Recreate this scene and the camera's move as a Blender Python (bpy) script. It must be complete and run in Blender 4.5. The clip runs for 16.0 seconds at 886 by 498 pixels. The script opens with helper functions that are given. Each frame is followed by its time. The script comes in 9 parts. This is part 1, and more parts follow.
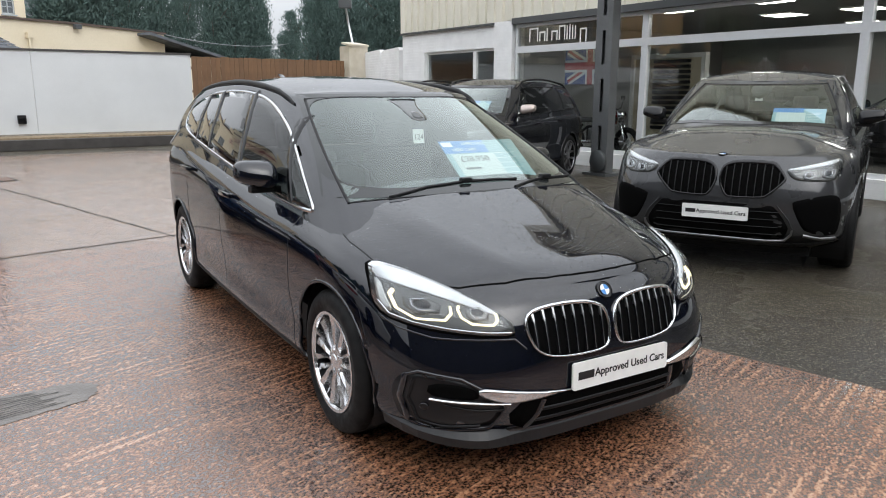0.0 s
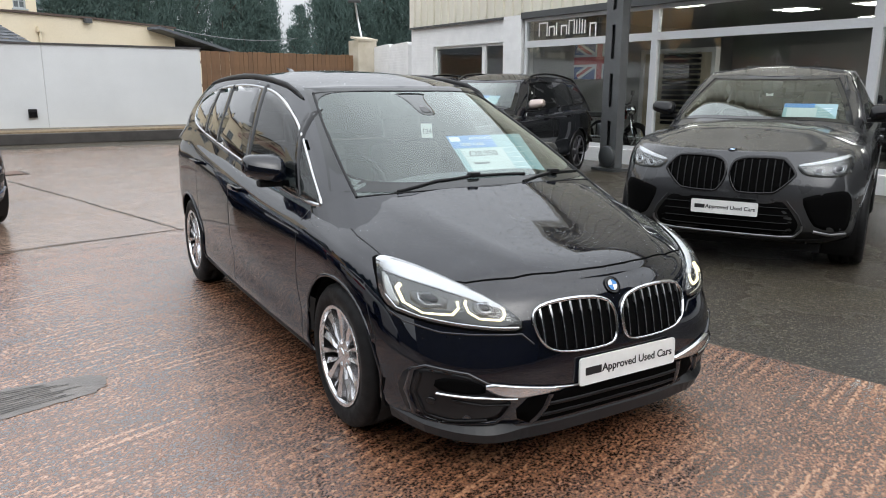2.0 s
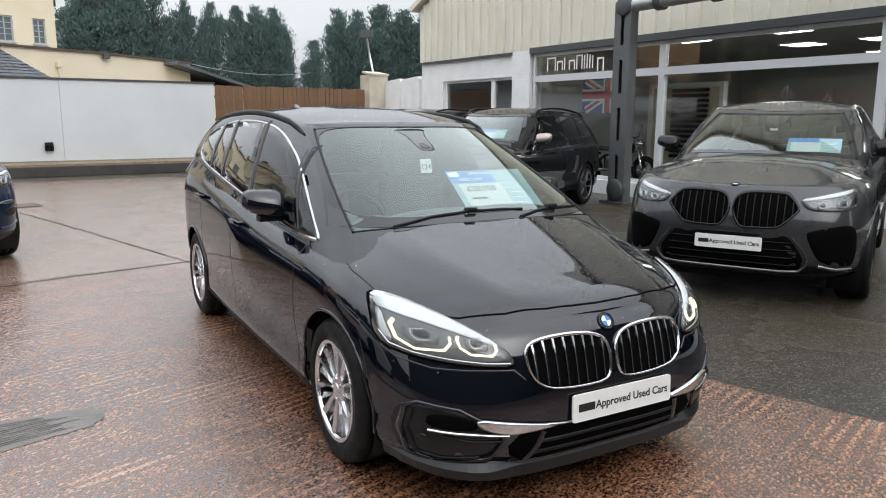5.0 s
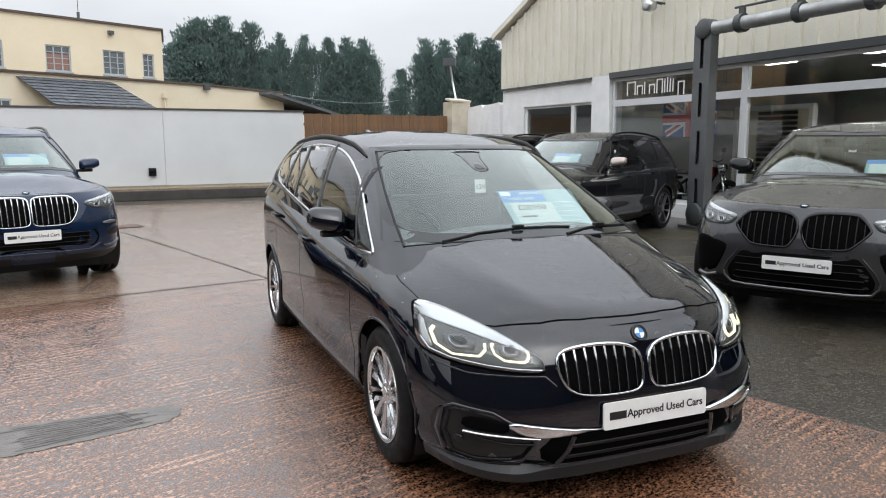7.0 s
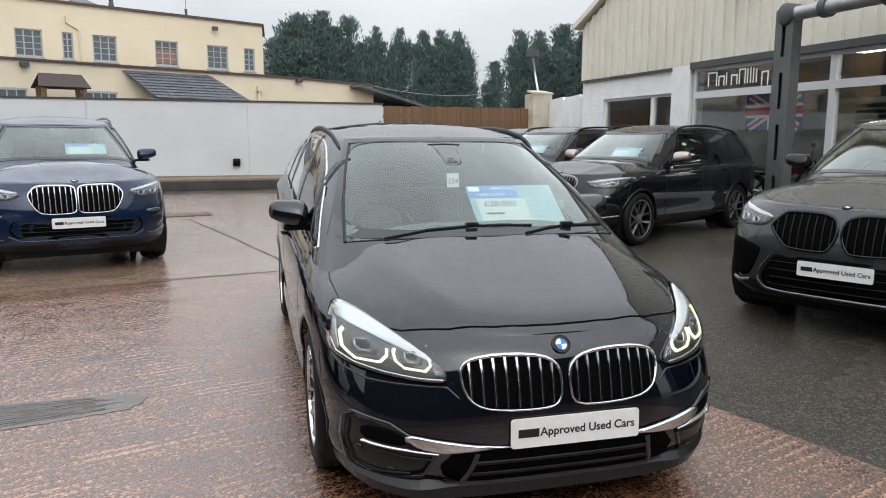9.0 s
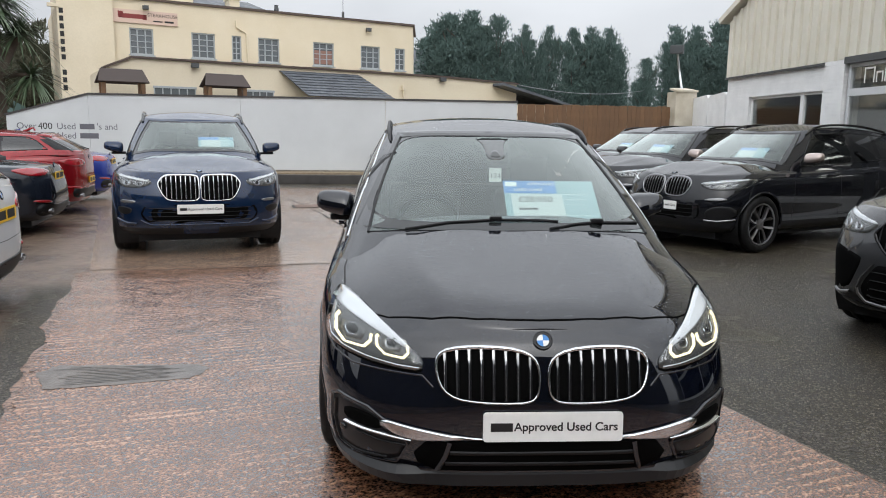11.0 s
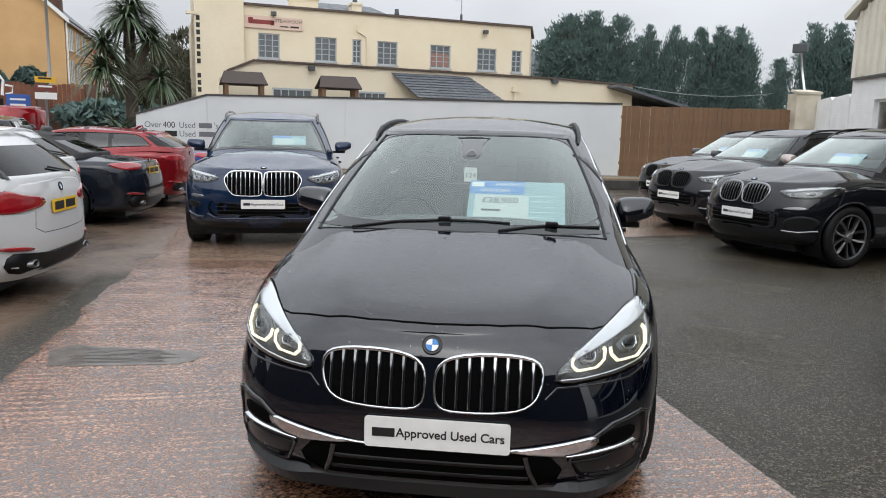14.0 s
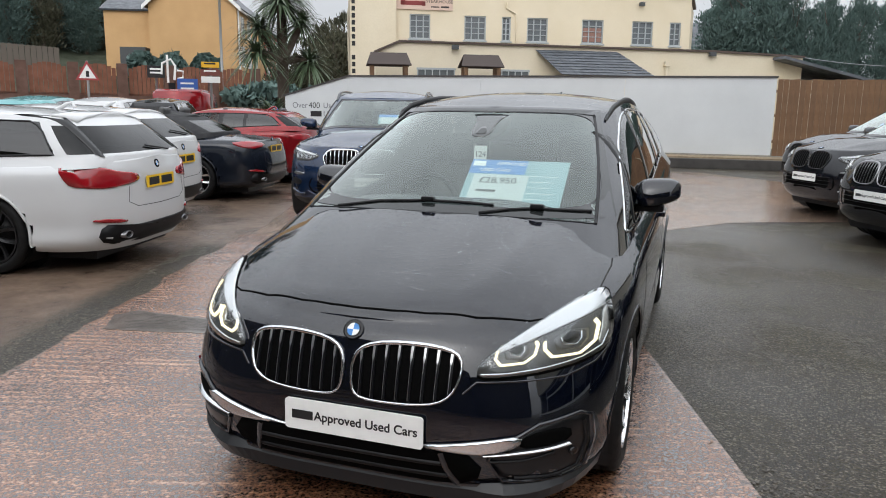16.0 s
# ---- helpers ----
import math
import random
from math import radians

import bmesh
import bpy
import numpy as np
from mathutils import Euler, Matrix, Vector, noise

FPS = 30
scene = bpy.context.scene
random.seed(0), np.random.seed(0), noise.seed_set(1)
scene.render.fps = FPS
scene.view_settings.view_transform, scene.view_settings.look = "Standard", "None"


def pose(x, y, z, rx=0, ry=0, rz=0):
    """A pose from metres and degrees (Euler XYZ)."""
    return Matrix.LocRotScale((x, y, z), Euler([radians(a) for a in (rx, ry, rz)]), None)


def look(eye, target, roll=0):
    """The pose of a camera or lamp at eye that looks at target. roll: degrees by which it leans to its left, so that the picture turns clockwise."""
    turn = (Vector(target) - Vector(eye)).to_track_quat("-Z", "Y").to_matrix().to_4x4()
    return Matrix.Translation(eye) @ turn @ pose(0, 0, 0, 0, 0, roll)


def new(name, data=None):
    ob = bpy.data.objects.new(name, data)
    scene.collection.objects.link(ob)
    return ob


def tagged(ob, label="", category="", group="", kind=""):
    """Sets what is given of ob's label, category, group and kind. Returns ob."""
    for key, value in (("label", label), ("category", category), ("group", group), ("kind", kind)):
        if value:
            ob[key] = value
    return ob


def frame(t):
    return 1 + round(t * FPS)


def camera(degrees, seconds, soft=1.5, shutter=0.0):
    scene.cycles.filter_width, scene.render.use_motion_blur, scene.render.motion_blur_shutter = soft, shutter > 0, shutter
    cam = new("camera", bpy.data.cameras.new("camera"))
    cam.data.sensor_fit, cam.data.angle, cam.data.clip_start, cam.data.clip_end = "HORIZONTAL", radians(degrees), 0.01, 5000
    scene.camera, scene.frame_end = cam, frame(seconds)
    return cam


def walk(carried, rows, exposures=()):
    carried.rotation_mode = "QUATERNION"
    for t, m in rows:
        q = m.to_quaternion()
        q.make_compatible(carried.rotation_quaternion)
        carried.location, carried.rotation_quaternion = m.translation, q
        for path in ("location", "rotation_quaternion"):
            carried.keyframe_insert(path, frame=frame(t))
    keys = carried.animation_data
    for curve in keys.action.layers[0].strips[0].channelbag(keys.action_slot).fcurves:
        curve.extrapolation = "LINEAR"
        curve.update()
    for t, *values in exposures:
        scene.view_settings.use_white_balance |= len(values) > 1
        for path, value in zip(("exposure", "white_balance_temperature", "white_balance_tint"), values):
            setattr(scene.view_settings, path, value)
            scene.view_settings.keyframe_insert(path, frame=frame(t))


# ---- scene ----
cam = camera(62.2, 16.0, 1.0)
METRES, EYE, TILT, LEAN, TURN = 3.72, 1.505, 0.0, 0.0, 0.0
ROWS = [
    (0.0, 0.0, 0.0, 0.0, 0.04, -12.24, -0.17),
    (0.5, -0.0013, -0.0007, -0.0007, 0.06, -12.05, -0.07),
    (1.0, -0.0023, -0.001, -0.0014, 0.11, -12.04, -0.05),
    (1.5, -0.0021, -0.0017, -0.0011, 0.33, -12.32, -0.12),
    (2.0, 0.0008, 0.0001, -0.0004, 0.72, -12.64, -0.26),
    (2.5, 0.0064, 0.002, 0.0028, 1.03, -12.59, -0.46),
    (3.0, 0.0129, 0.0008, 0.0062, 1.17, -12.3, -0.55),
    (3.5, 0.0165, 0.002, 0.0071, 1.14, -12.05, -0.44),
    (6.0, 0.033, -0.0178, -0.0038, 3.61, -9.03, 0.37),
    (6.5, 0.0518, -0.047, -0.008, 6.13, -8.74, 0.33),
    (7.0, 0.0759, -0.0525, -0.0013, 8.4, -8.18, 0.14),
    (7.5, 0.1332, -0.0514, -0.0036, 11.62, -7.84, 0.23),
    (8.0, 0.1864, -0.0428, -0.0044, 13.67, -7.97, 0.21),
    (8.5, 0.2247, -0.0078, -0.0082, 14.72, -8.39, 0.09),
    (9.0, 0.2632, 0.0408, -0.0025, 16.31, -8.73, -0.2),
    (9.5, 0.3095, 0.069, -0.0054, 19.78, -8.58, -0.47),
    (10.0, 0.3491, 0.0855, -0.007, 23.5, -8.93, -0.55),
    (12.5, 0.5141, 0.101, -0.0082, 31.65, -8.35, -0.91),
    (13.0, 0.5395, 0.1268, -0.0087, 33.05, -8.46, -0.78),
    (13.5, 0.5672, 0.1832, -0.0108, 34.94, -8.94, -0.73),
    (14.0, 0.6024, 0.2338, -0.0101, 37.96, -8.91, -1.34),
    (14.5, 0.6715, 0.2839, -0.009, 41.37, -8.68, -1.69),
    (15.0, 0.7081, 0.3214, -0.0095, 44.06, -9.16, -1.49),
    (15.5, 0.7224, 0.3697, -0.0136, 46.96, -10.23, -0.9),
    (16.0, 0.7356, 0.4126, -0.0089, 50.37, -10.75, -0.82),
]
walk(cam, [(t, pose(0, 0, EYE, TILT, LEAN, TURN) @ pose(METRES * x, METRES * y, METRES * z, 90 + pitch, roll, yaw)) for t, x, y, z, yaw, pitch, roll in ROWS],
     exposures=[(0.0, -0.16), (5.8, -0.20), (7.5, -0.27), (9.5, -0.31), (13.0, -0.38), (16.0, -0.32)])

# ---- daylight: bright overcast ----
world = bpy.data.worlds.new("overcast")
scene.world = world
world.use_nodes = True
wn, wl = world.node_tree.nodes, world.node_tree.links
wn.clear()
w_out = wn.new("ShaderNodeOutputWorld")
w_bg = wn.new("ShaderNodeBackground")
w_sky = wn.new("ShaderNodeTexSky")
w_sky.sky_type, w_sky.sun_disc = "NISHITA", False
w_sky.sun_elevation, w_sky.sun_rotation = radians(38), radians(150)
w_sky.air_density, w_sky.dust_density, w_sky.ozone_density = 1.0, 4.0, 1.0
w_hsv = wn.new("ShaderNodeHueSaturation")
w_hsv.inputs["Saturation"].default_value = 0.12
w_co = wn.new("ShaderNodeTexCoord")
w_map = wn.new("ShaderNodeMapping")
w_map.inputs["Scale"].default_value = (1.0, 1.0, 2.6)
w_noise = wn.new("ShaderNodeTexNoise")
w_noise.inputs["Scale"].default_value, w_noise.inputs["Detail"].default_value = 2.3, 6.0
w_ramp = wn.new("ShaderNodeMapRange")
w_ramp.inputs["From Min"].default_value, w_ramp.inputs["From Max"].default_value = 0.36, 0.68
w_ramp.inputs["To Min"].default_value, w_ramp.inputs["To Max"].default_value = 0.88, 1.08
w_grey = wn.new("ShaderNodeMix")
w_grey.data_type, w_grey.blend_type = "RGBA", "MIX"
w_grey.inputs["Factor"].default_value = 0.72
w_grey.inputs[7].default_value = (9.0, 9.45, 10.1, 1)
w_mul = wn.new("ShaderNodeMix")
w_mul.data_type, w_mul.blend_type = "RGBA", "MULTIPLY"
w_mul.inputs["Factor"].default_value = 1.0
wl.new(w_sky.outputs[0], w_hsv.inputs["Color"])
wl.new(w_hsv.outputs[0], w_grey.inputs[6])
wl.new(w_co.outputs["Generated"], w_map.inputs["Vector"])
wl.new(w_map.outputs[0], w_noise.inputs["Vector"])
wl.new(w_noise.outputs["Fac"], w_ramp.inputs["Value"])
wl.new(w_grey.outputs[2], w_mul.inputs[6])
wl.new(w_ramp.outputs[0], w_mul.inputs[7])
w_sep = wn.new("ShaderNodeSeparateXYZ")
w_grad = wn.new("ShaderNodeMapRange")
w_grad.interpolation_type = "SMOOTHSTEP"
w_grad.inputs["From Min"].default_value, w_grad.inputs["From Max"].default_value = 0.02, 0.75
w_grad.inputs["To Min"].default_value, w_grad.inputs["To Max"].default_value = 1.12, 3.1
w_mul2 = wn.new("ShaderNodeMix")
w_mul2.data_type, w_mul2.blend_type = "RGBA", "MULTIPLY"
w_mul2.inputs["Factor"].default_value = 1.0
wl.new(w_co.outputs["Generated"], w_sep.inputs[0])
wl.new(w_sep.outputs["Z"], w_grad.inputs["Value"])
wl.new(w_mul.outputs[2], w_mul2.inputs[6])
wl.new(w_grad.outputs[0], w_mul2.inputs[7])
wl.new(w_mul2.outputs[2], w_bg.inputs["Color"])
w_bg.inputs["Strength"].default_value = 0.1
wl.new(w_bg.outputs[0], w_out.inputs["Surface"])

sun = new("sun", bpy.data.lights.new("sun", "SUN"))
sun.data.energy, sun.data.angle, sun.data.color = 0.5, radians(100), (1.0, 0.96, 0.9)
sun.matrix_world = look((20, -30, 34), (0, 5, 0))

# ---- materials ----
MATS = {}


def nodes_of(name):
    m = bpy.data.materials.new(name)
    m.use_nodes = True
    nt = m.node_tree
    return m, nt, nt.nodes["Principled BSDF"]


def coords(nt, scale=(1, 1, 1), turn=0.0, world_space=False):
    co = nt.nodes.new("ShaderNodeTexCoord")
    mp = nt.nodes.new("ShaderNodeMapping")
    mp.inputs["Rotation"].default_value = (0, 0, radians(turn))
    nt.links.new(co.outputs["Object"], mp.inputs["Vector"])
    sc = nt.nodes.new("ShaderNodeMapping")
    sc.inputs["Scale"].default_value = scale
    nt.links.new(mp.outputs[0], sc.inputs["Vector"])
    return sc.outputs[0]


def noise_tex(nt, vec, scale, detail=4.0, rough=0.55):
    n = nt.nodes.new("ShaderNodeTexNoise")
    n.inputs["Scale"].default_value, n.inputs["Detail"].default_value, n.inputs["Roughness"].default_value = scale, detail, rough
    nt.links.new(vec, n.inputs["Vector"])
    return n.outputs["Fac"]


def remap(nt, val, a, b, c, d):
    r = nt.nodes.new("ShaderNodeMapRange")
    for k, v in zip(("From Min", "From Max", "To Min", "To Max"), (a, b, c, d)):
        r.inputs[k].default_value = v
    nt.links.new(val, r.inputs["Value"])
    return r.outputs[0]


def mixcol(nt, fac, a, b):
    m = nt.nodes.new("ShaderNodeMix")
    m.data_type = "RGBA"
    for sock, v in ((m.inputs["Factor"], fac), (m.inputs[6], a), (m.inputs[7], b)):
        if isinstance(v, (tuple, list)):
            sock.default_value = (*v, 1)
        elif isinstance(v, (int, float)):
            sock.default_value = v
        else:
            nt.links.new(v, sock)
    return m.outputs[2]


def bump(nt, b, height, strength, dist):
    n = nt.nodes.new("ShaderNodeBump")
    n.inputs["Strength"].default_value, n.inputs["Distance"].default_value = strength, dist
    nt.links.new(height, n.inputs["Height"])
    nt.links.new(n.outputs[0], b.inputs["Normal"])
    return n


def grained(name, col, rough=0.6, vary=0.25, scale=6.0, fine=90.0, relief=0.3, depth=0.002, metal=0.0, coat=0.0, stain=(0.6, 0.6, 0.6)):
    """A surface with stains at one scale and grain at another."""
    if name in MATS:
        return MATS[name]
    m, nt, b = nodes_of(name)
    v = coords(nt)
    big = noise_tex(nt, v, scale, 5)
    small = noise_tex(nt, v, fine, 3)
    dark = tuple(c * s for c, s in zip(col, stain))
    c1 = mixcol(nt, remap(nt, big, 0.35, 0.7, 0.0, vary * 2), col, dark)
    c2 = mixcol(nt, remap(nt, small, 0.3, 0.7, 0.0, vary), c1, tuple(c * 0.7 for c in col))
    nt.links.new(c2, b.inputs["Base Color"])
    nt.links.new(remap(nt, big, 0.3, 0.7, max(0.02, rough - 0.12), min(1, rough + 0.12)), b.inputs["Roughness"])
    b.inputs["Metallic"].default_value = metal
    b.inputs["Coat Weight"].default_value = coat
    if relief:
        bump(nt, b, small, relief, depth)
    MATS[name] = m
    return m


def paint(name, col, metal=0.0, flake=0.0, coat_ior=1.5):
    """Clear-coated car paint, wet, with a faint film of dirt."""
    if name in MATS:
        return MATS[name]
    m, nt, b = nodes_of(name)
    v = coords(nt)
    film = noise_tex(nt, v, 3.0, 6)
    fl = noise_tex(nt, v, 900.0, 1)
    c = mixcol(nt, remap(nt, fl, 0.55, 0.8, 0.0, flake), col, tuple(min(1, x * 2.5 + 0.02) for x in col))
    nt.links.new(c, b.inputs["Base Color"])
    b.inputs["Metallic"].default_value = metal
    nt.links.new(remap(nt, film, 0.3, 0.75, 0.22, 0.42), b.inputs["Roughness"])
    b.inputs["Coat Weight"].default_value = 1.0
    b.inputs["Specular IOR Level"].default_value = 0.0
    b.inputs["Coat IOR"].default_value = coat_ior
    nt.links.new(remap(nt, film, 0.4, 0.8, 0.015, 0.06), b.inputs["Coat Roughness"])
    # rain beads standing on the upper faces
    vo = nt.nodes.new("ShaderNodeTexVoronoi")
    vo.inputs["Scale"].default_value = 78.0
    nt.links.new(v, vo.inputs["Vector"])
    sp = nt.nodes.new("ShaderNodeSeparateColor")
    nt.links.new(vo.outputs["Color"], sp.inputs[0])
    geo = nt.nodes.new("ShaderNodeNewGeometry")
    nz = nt.nodes.new("ShaderNodeSeparateXYZ")
    nt.links.new(geo.outputs["Normal"], nz.inputs[0])
    bead = maths(nt, "MULTIPLY", remap(nt, vo.outputs["Distance"], 0.08, 0.42, 0.0005, 0.0), remap(nt, sp.outputs[0], 0.62, 0.68, 0.0, 1.0))
    bead = maths(nt, "MULTIPLY", bead, remap(nt, nz.outputs["Z"], 0.35, 0.7, 0.0, 1.0))
    bn = nt.nodes.new("ShaderNodeBump")
    bn.inputs["Strength"].default_value, bn.inputs["Distance"].default_value = 1.0, 1.0
    nt.links.new(bead, bn.inputs["Height"])
    nt.links.new(bn.outputs[0], b.inputs["Coat Normal"])
    MATS[name] = m
    return m


def plain(name, col, rough=0.5, metal=0.0, glow=0.0, coat=0.0, spec=0.5):
    if name in MATS:
        return MATS[name]
    m, nt, b = nodes_of(name)
    v = coords(nt)
    g = noise_tex(nt, v, 25.0, 4)
    nt.links.new(mixcol(nt, remap(nt, g, 0.3, 0.7, 0.0, 0.25), col, tuple(c * 0.75 for c in col)), b.inputs["Base Color"])
    b.inputs["Roughness"].default_value, b.inputs["Metallic"].default_value, b.inputs["Coat Weight"].default_value = rough, metal, coat
    b.inputs["Specular IOR Level"].default_value = spec
    if glow:
        b.inputs["Emission Color"].default_value = (*col, 1)
        b.inputs["Emission Strength"].default_value = glow
    MATS[name] = m
    return m


def glass(name, tint=(0.75, 0.8, 0.78), ior=1.5, rough=0.0, faces=1.0, sheen=(1.0, 1.0, 1.0)):
    """Thin glass: clear or tinted straight through, with a Fresnel reflection."""
    if name in MATS:
        return MATS[name]
    m, nt, b = nodes_of(name)
    out = nt.nodes["Material Output"]
    nt.nodes.remove(b)
    tr = nt.nodes.new("ShaderNodeBsdfTransparent")
    tr.inputs["Color"].default_value = (*tint, 1)
    gl = nt.nodes.new("ShaderNodeBsdfGlossy")
    gl.inputs["Roughness"].default_value = rough
    fr = nt.nodes.new("ShaderNodeLayerWeight")
    fr.inputs["Blend"].default_value = 0.5
    f0 = ((ior - 1) / (ior + 1)) ** 2
    p5 = nt.nodes.new("ShaderNodeMath")
    p5.operation, p5.inputs[1].default_value = "POWER", 5.0
    nt.links.new(fr.outputs["Facing"], p5.inputs[0])
    two = nt.nodes.new("ShaderNodeMath")
    two.operation, two.use_clamp = "MULTIPLY_ADD", True
    two.inputs[1].default_value, two.inputs[2].default_value = faces * (1 - f0), faces * f0
    nt.links.new(p5.outputs[0], two.inputs[0])
    gl.inputs["Color"].default_value = (*sheen, 1)
    mx = nt.nodes.new("ShaderNodeMixShader")
    nt.links.new(two.outputs[0], mx.inputs[0])
    nt.links.new(tr.outputs[0], mx.inputs[1])
    nt.links.new(gl.outputs[0], mx.inputs[2])
    nt.links.new(mx.outputs[0], out.inputs["Surface"])
    MATS[name] = m
    return m


def maths(nt, op, a, b, c=None):
    n = nt.nodes.new("ShaderNodeMath")
    n.operation = op
    for sock, v in zip(n.inputs, (a, b, c)):
        if v is None:
            continue
        if isinstance(v, (int, float)):
            sock.default_value = v
        else:
            nt.links.new(v, sock)
    return n.outputs[0]


def water_film(nt, b, wet, relief, strength, dist, rough=(0.06, 0.22), ior=1.6):
    """Rain lying on a surface: a clear coat with its own softer relief."""
    nt.links.new(wet, b.inputs["Coat Weight"])
    b.inputs["Coat IOR"].default_value = ior
    nt.links.new(remap(nt, wet, 0.2, 1.0, rough[1], rough[0]), b.inputs["Coat Roughness"])
    n = nt.nodes.new("ShaderNodeBump")
    n.inputs["Strength"].default_value, n.inputs["Distance"].default_value = strength, dist
    nt.links.new(relief, n.inputs["Height"])
    nt.links.new(n.outputs[0], b.inputs["Coat Normal"])


def wet_concrete(name, col, dark, turn, ripple, wet=0.5):
    """Tamped concrete under rain: ridges across the slab, wormy gravelly relief, wet and drier areas."""
    m, nt, b = nodes_of(name)
    v = coords(nt, turn=turn)
    st = coords(nt, scale=(0.16, 1.0, 1.0), turn=turn)
    gv = coords(nt, scale=(0.035, 1.0, 1.0), turn=turn)
    lump = coords(nt, scale=(0.62, 1.0, 1.0), turn=turn)
    big = noise_tex(nt, v, 0.55, 5)
    mid = noise_tex(nt, v, 4.0, 6, 0.65)
    pit = noise_tex(nt, lump, 62.0, 5, 0.68)
    fine = noise_tex(nt, v, 170.0, 2, 0.6)
    streak = noise_tex(nt, st, 34.0, 3, 0.55)
    broad = noise_tex(nt, gv, 13.0, 2, 0.5)
    # height in metres: lumps, short ridges, long tamping ridges
    h = maths(nt, "MULTIPLY", pit, 0.007)
    h = maths(nt, "MULTIPLY_ADD", streak, 0.006 * ripple, h)
    h = maths(nt, "MULTIPLY_ADD", broad, 0.010 * ripple, h)
    hf = maths(nt, "MULTIPLY_ADD", fine, 0.0012, h)
    low = maths(nt, "MULTIPLY_ADD", streak, 0.4 * ripple, pit)
    low = maths(nt, "MULTIPLY_ADD", broad, 0.35 * ripple, low)
    mean = 0.5 + 0.375 * ripple
    tone = mixcol(nt, remap(nt, big, 0.35, 0.65, 0, 1), col, tuple(0.8 * x + 0.02 for x in col))
    tone = mixcol(nt, remap(nt, mid, 0.45, 0.75, 0, 0.45), tone, dark)
    # colour goes by height: darker in the hollows, paler on the crests
    c = mixcol(nt, remap(nt, low, mean - 0.10, mean + 0.05, 0.9, 0.0), tone, tuple(0.6 * x for x in dark))
    c = mixcol(nt, remap(nt, low, mean + 0.06, mean + 0.2, 0.0, 0.45), c, tuple(min(1, 1.6 * x) for x in col))
    c = mixcol(nt, remap(nt, fine, 0.55, 0.75, 0, 0.4), c, tuple(min(1, 1.5 * x) for x in col))
    nt.links.new(c, b.inputs["Base Color"])
    b.inputs["Roughness"].default_value = 0.55
    b.inputs["Specular IOR Level"].default_value = 0.3
    bump(nt, b, hf, 1.0, 1.0)
    film = maths(nt, "MULTIPLY_ADD", broad, 0.5, big)
    water_film(nt, b, remap(nt, film, 0.5, 0.85, 0.75 * wet, 1.0), h, 0.35, 1.0, (0.05, 0.16), 1.9)
    MATS[name] = m
    return m


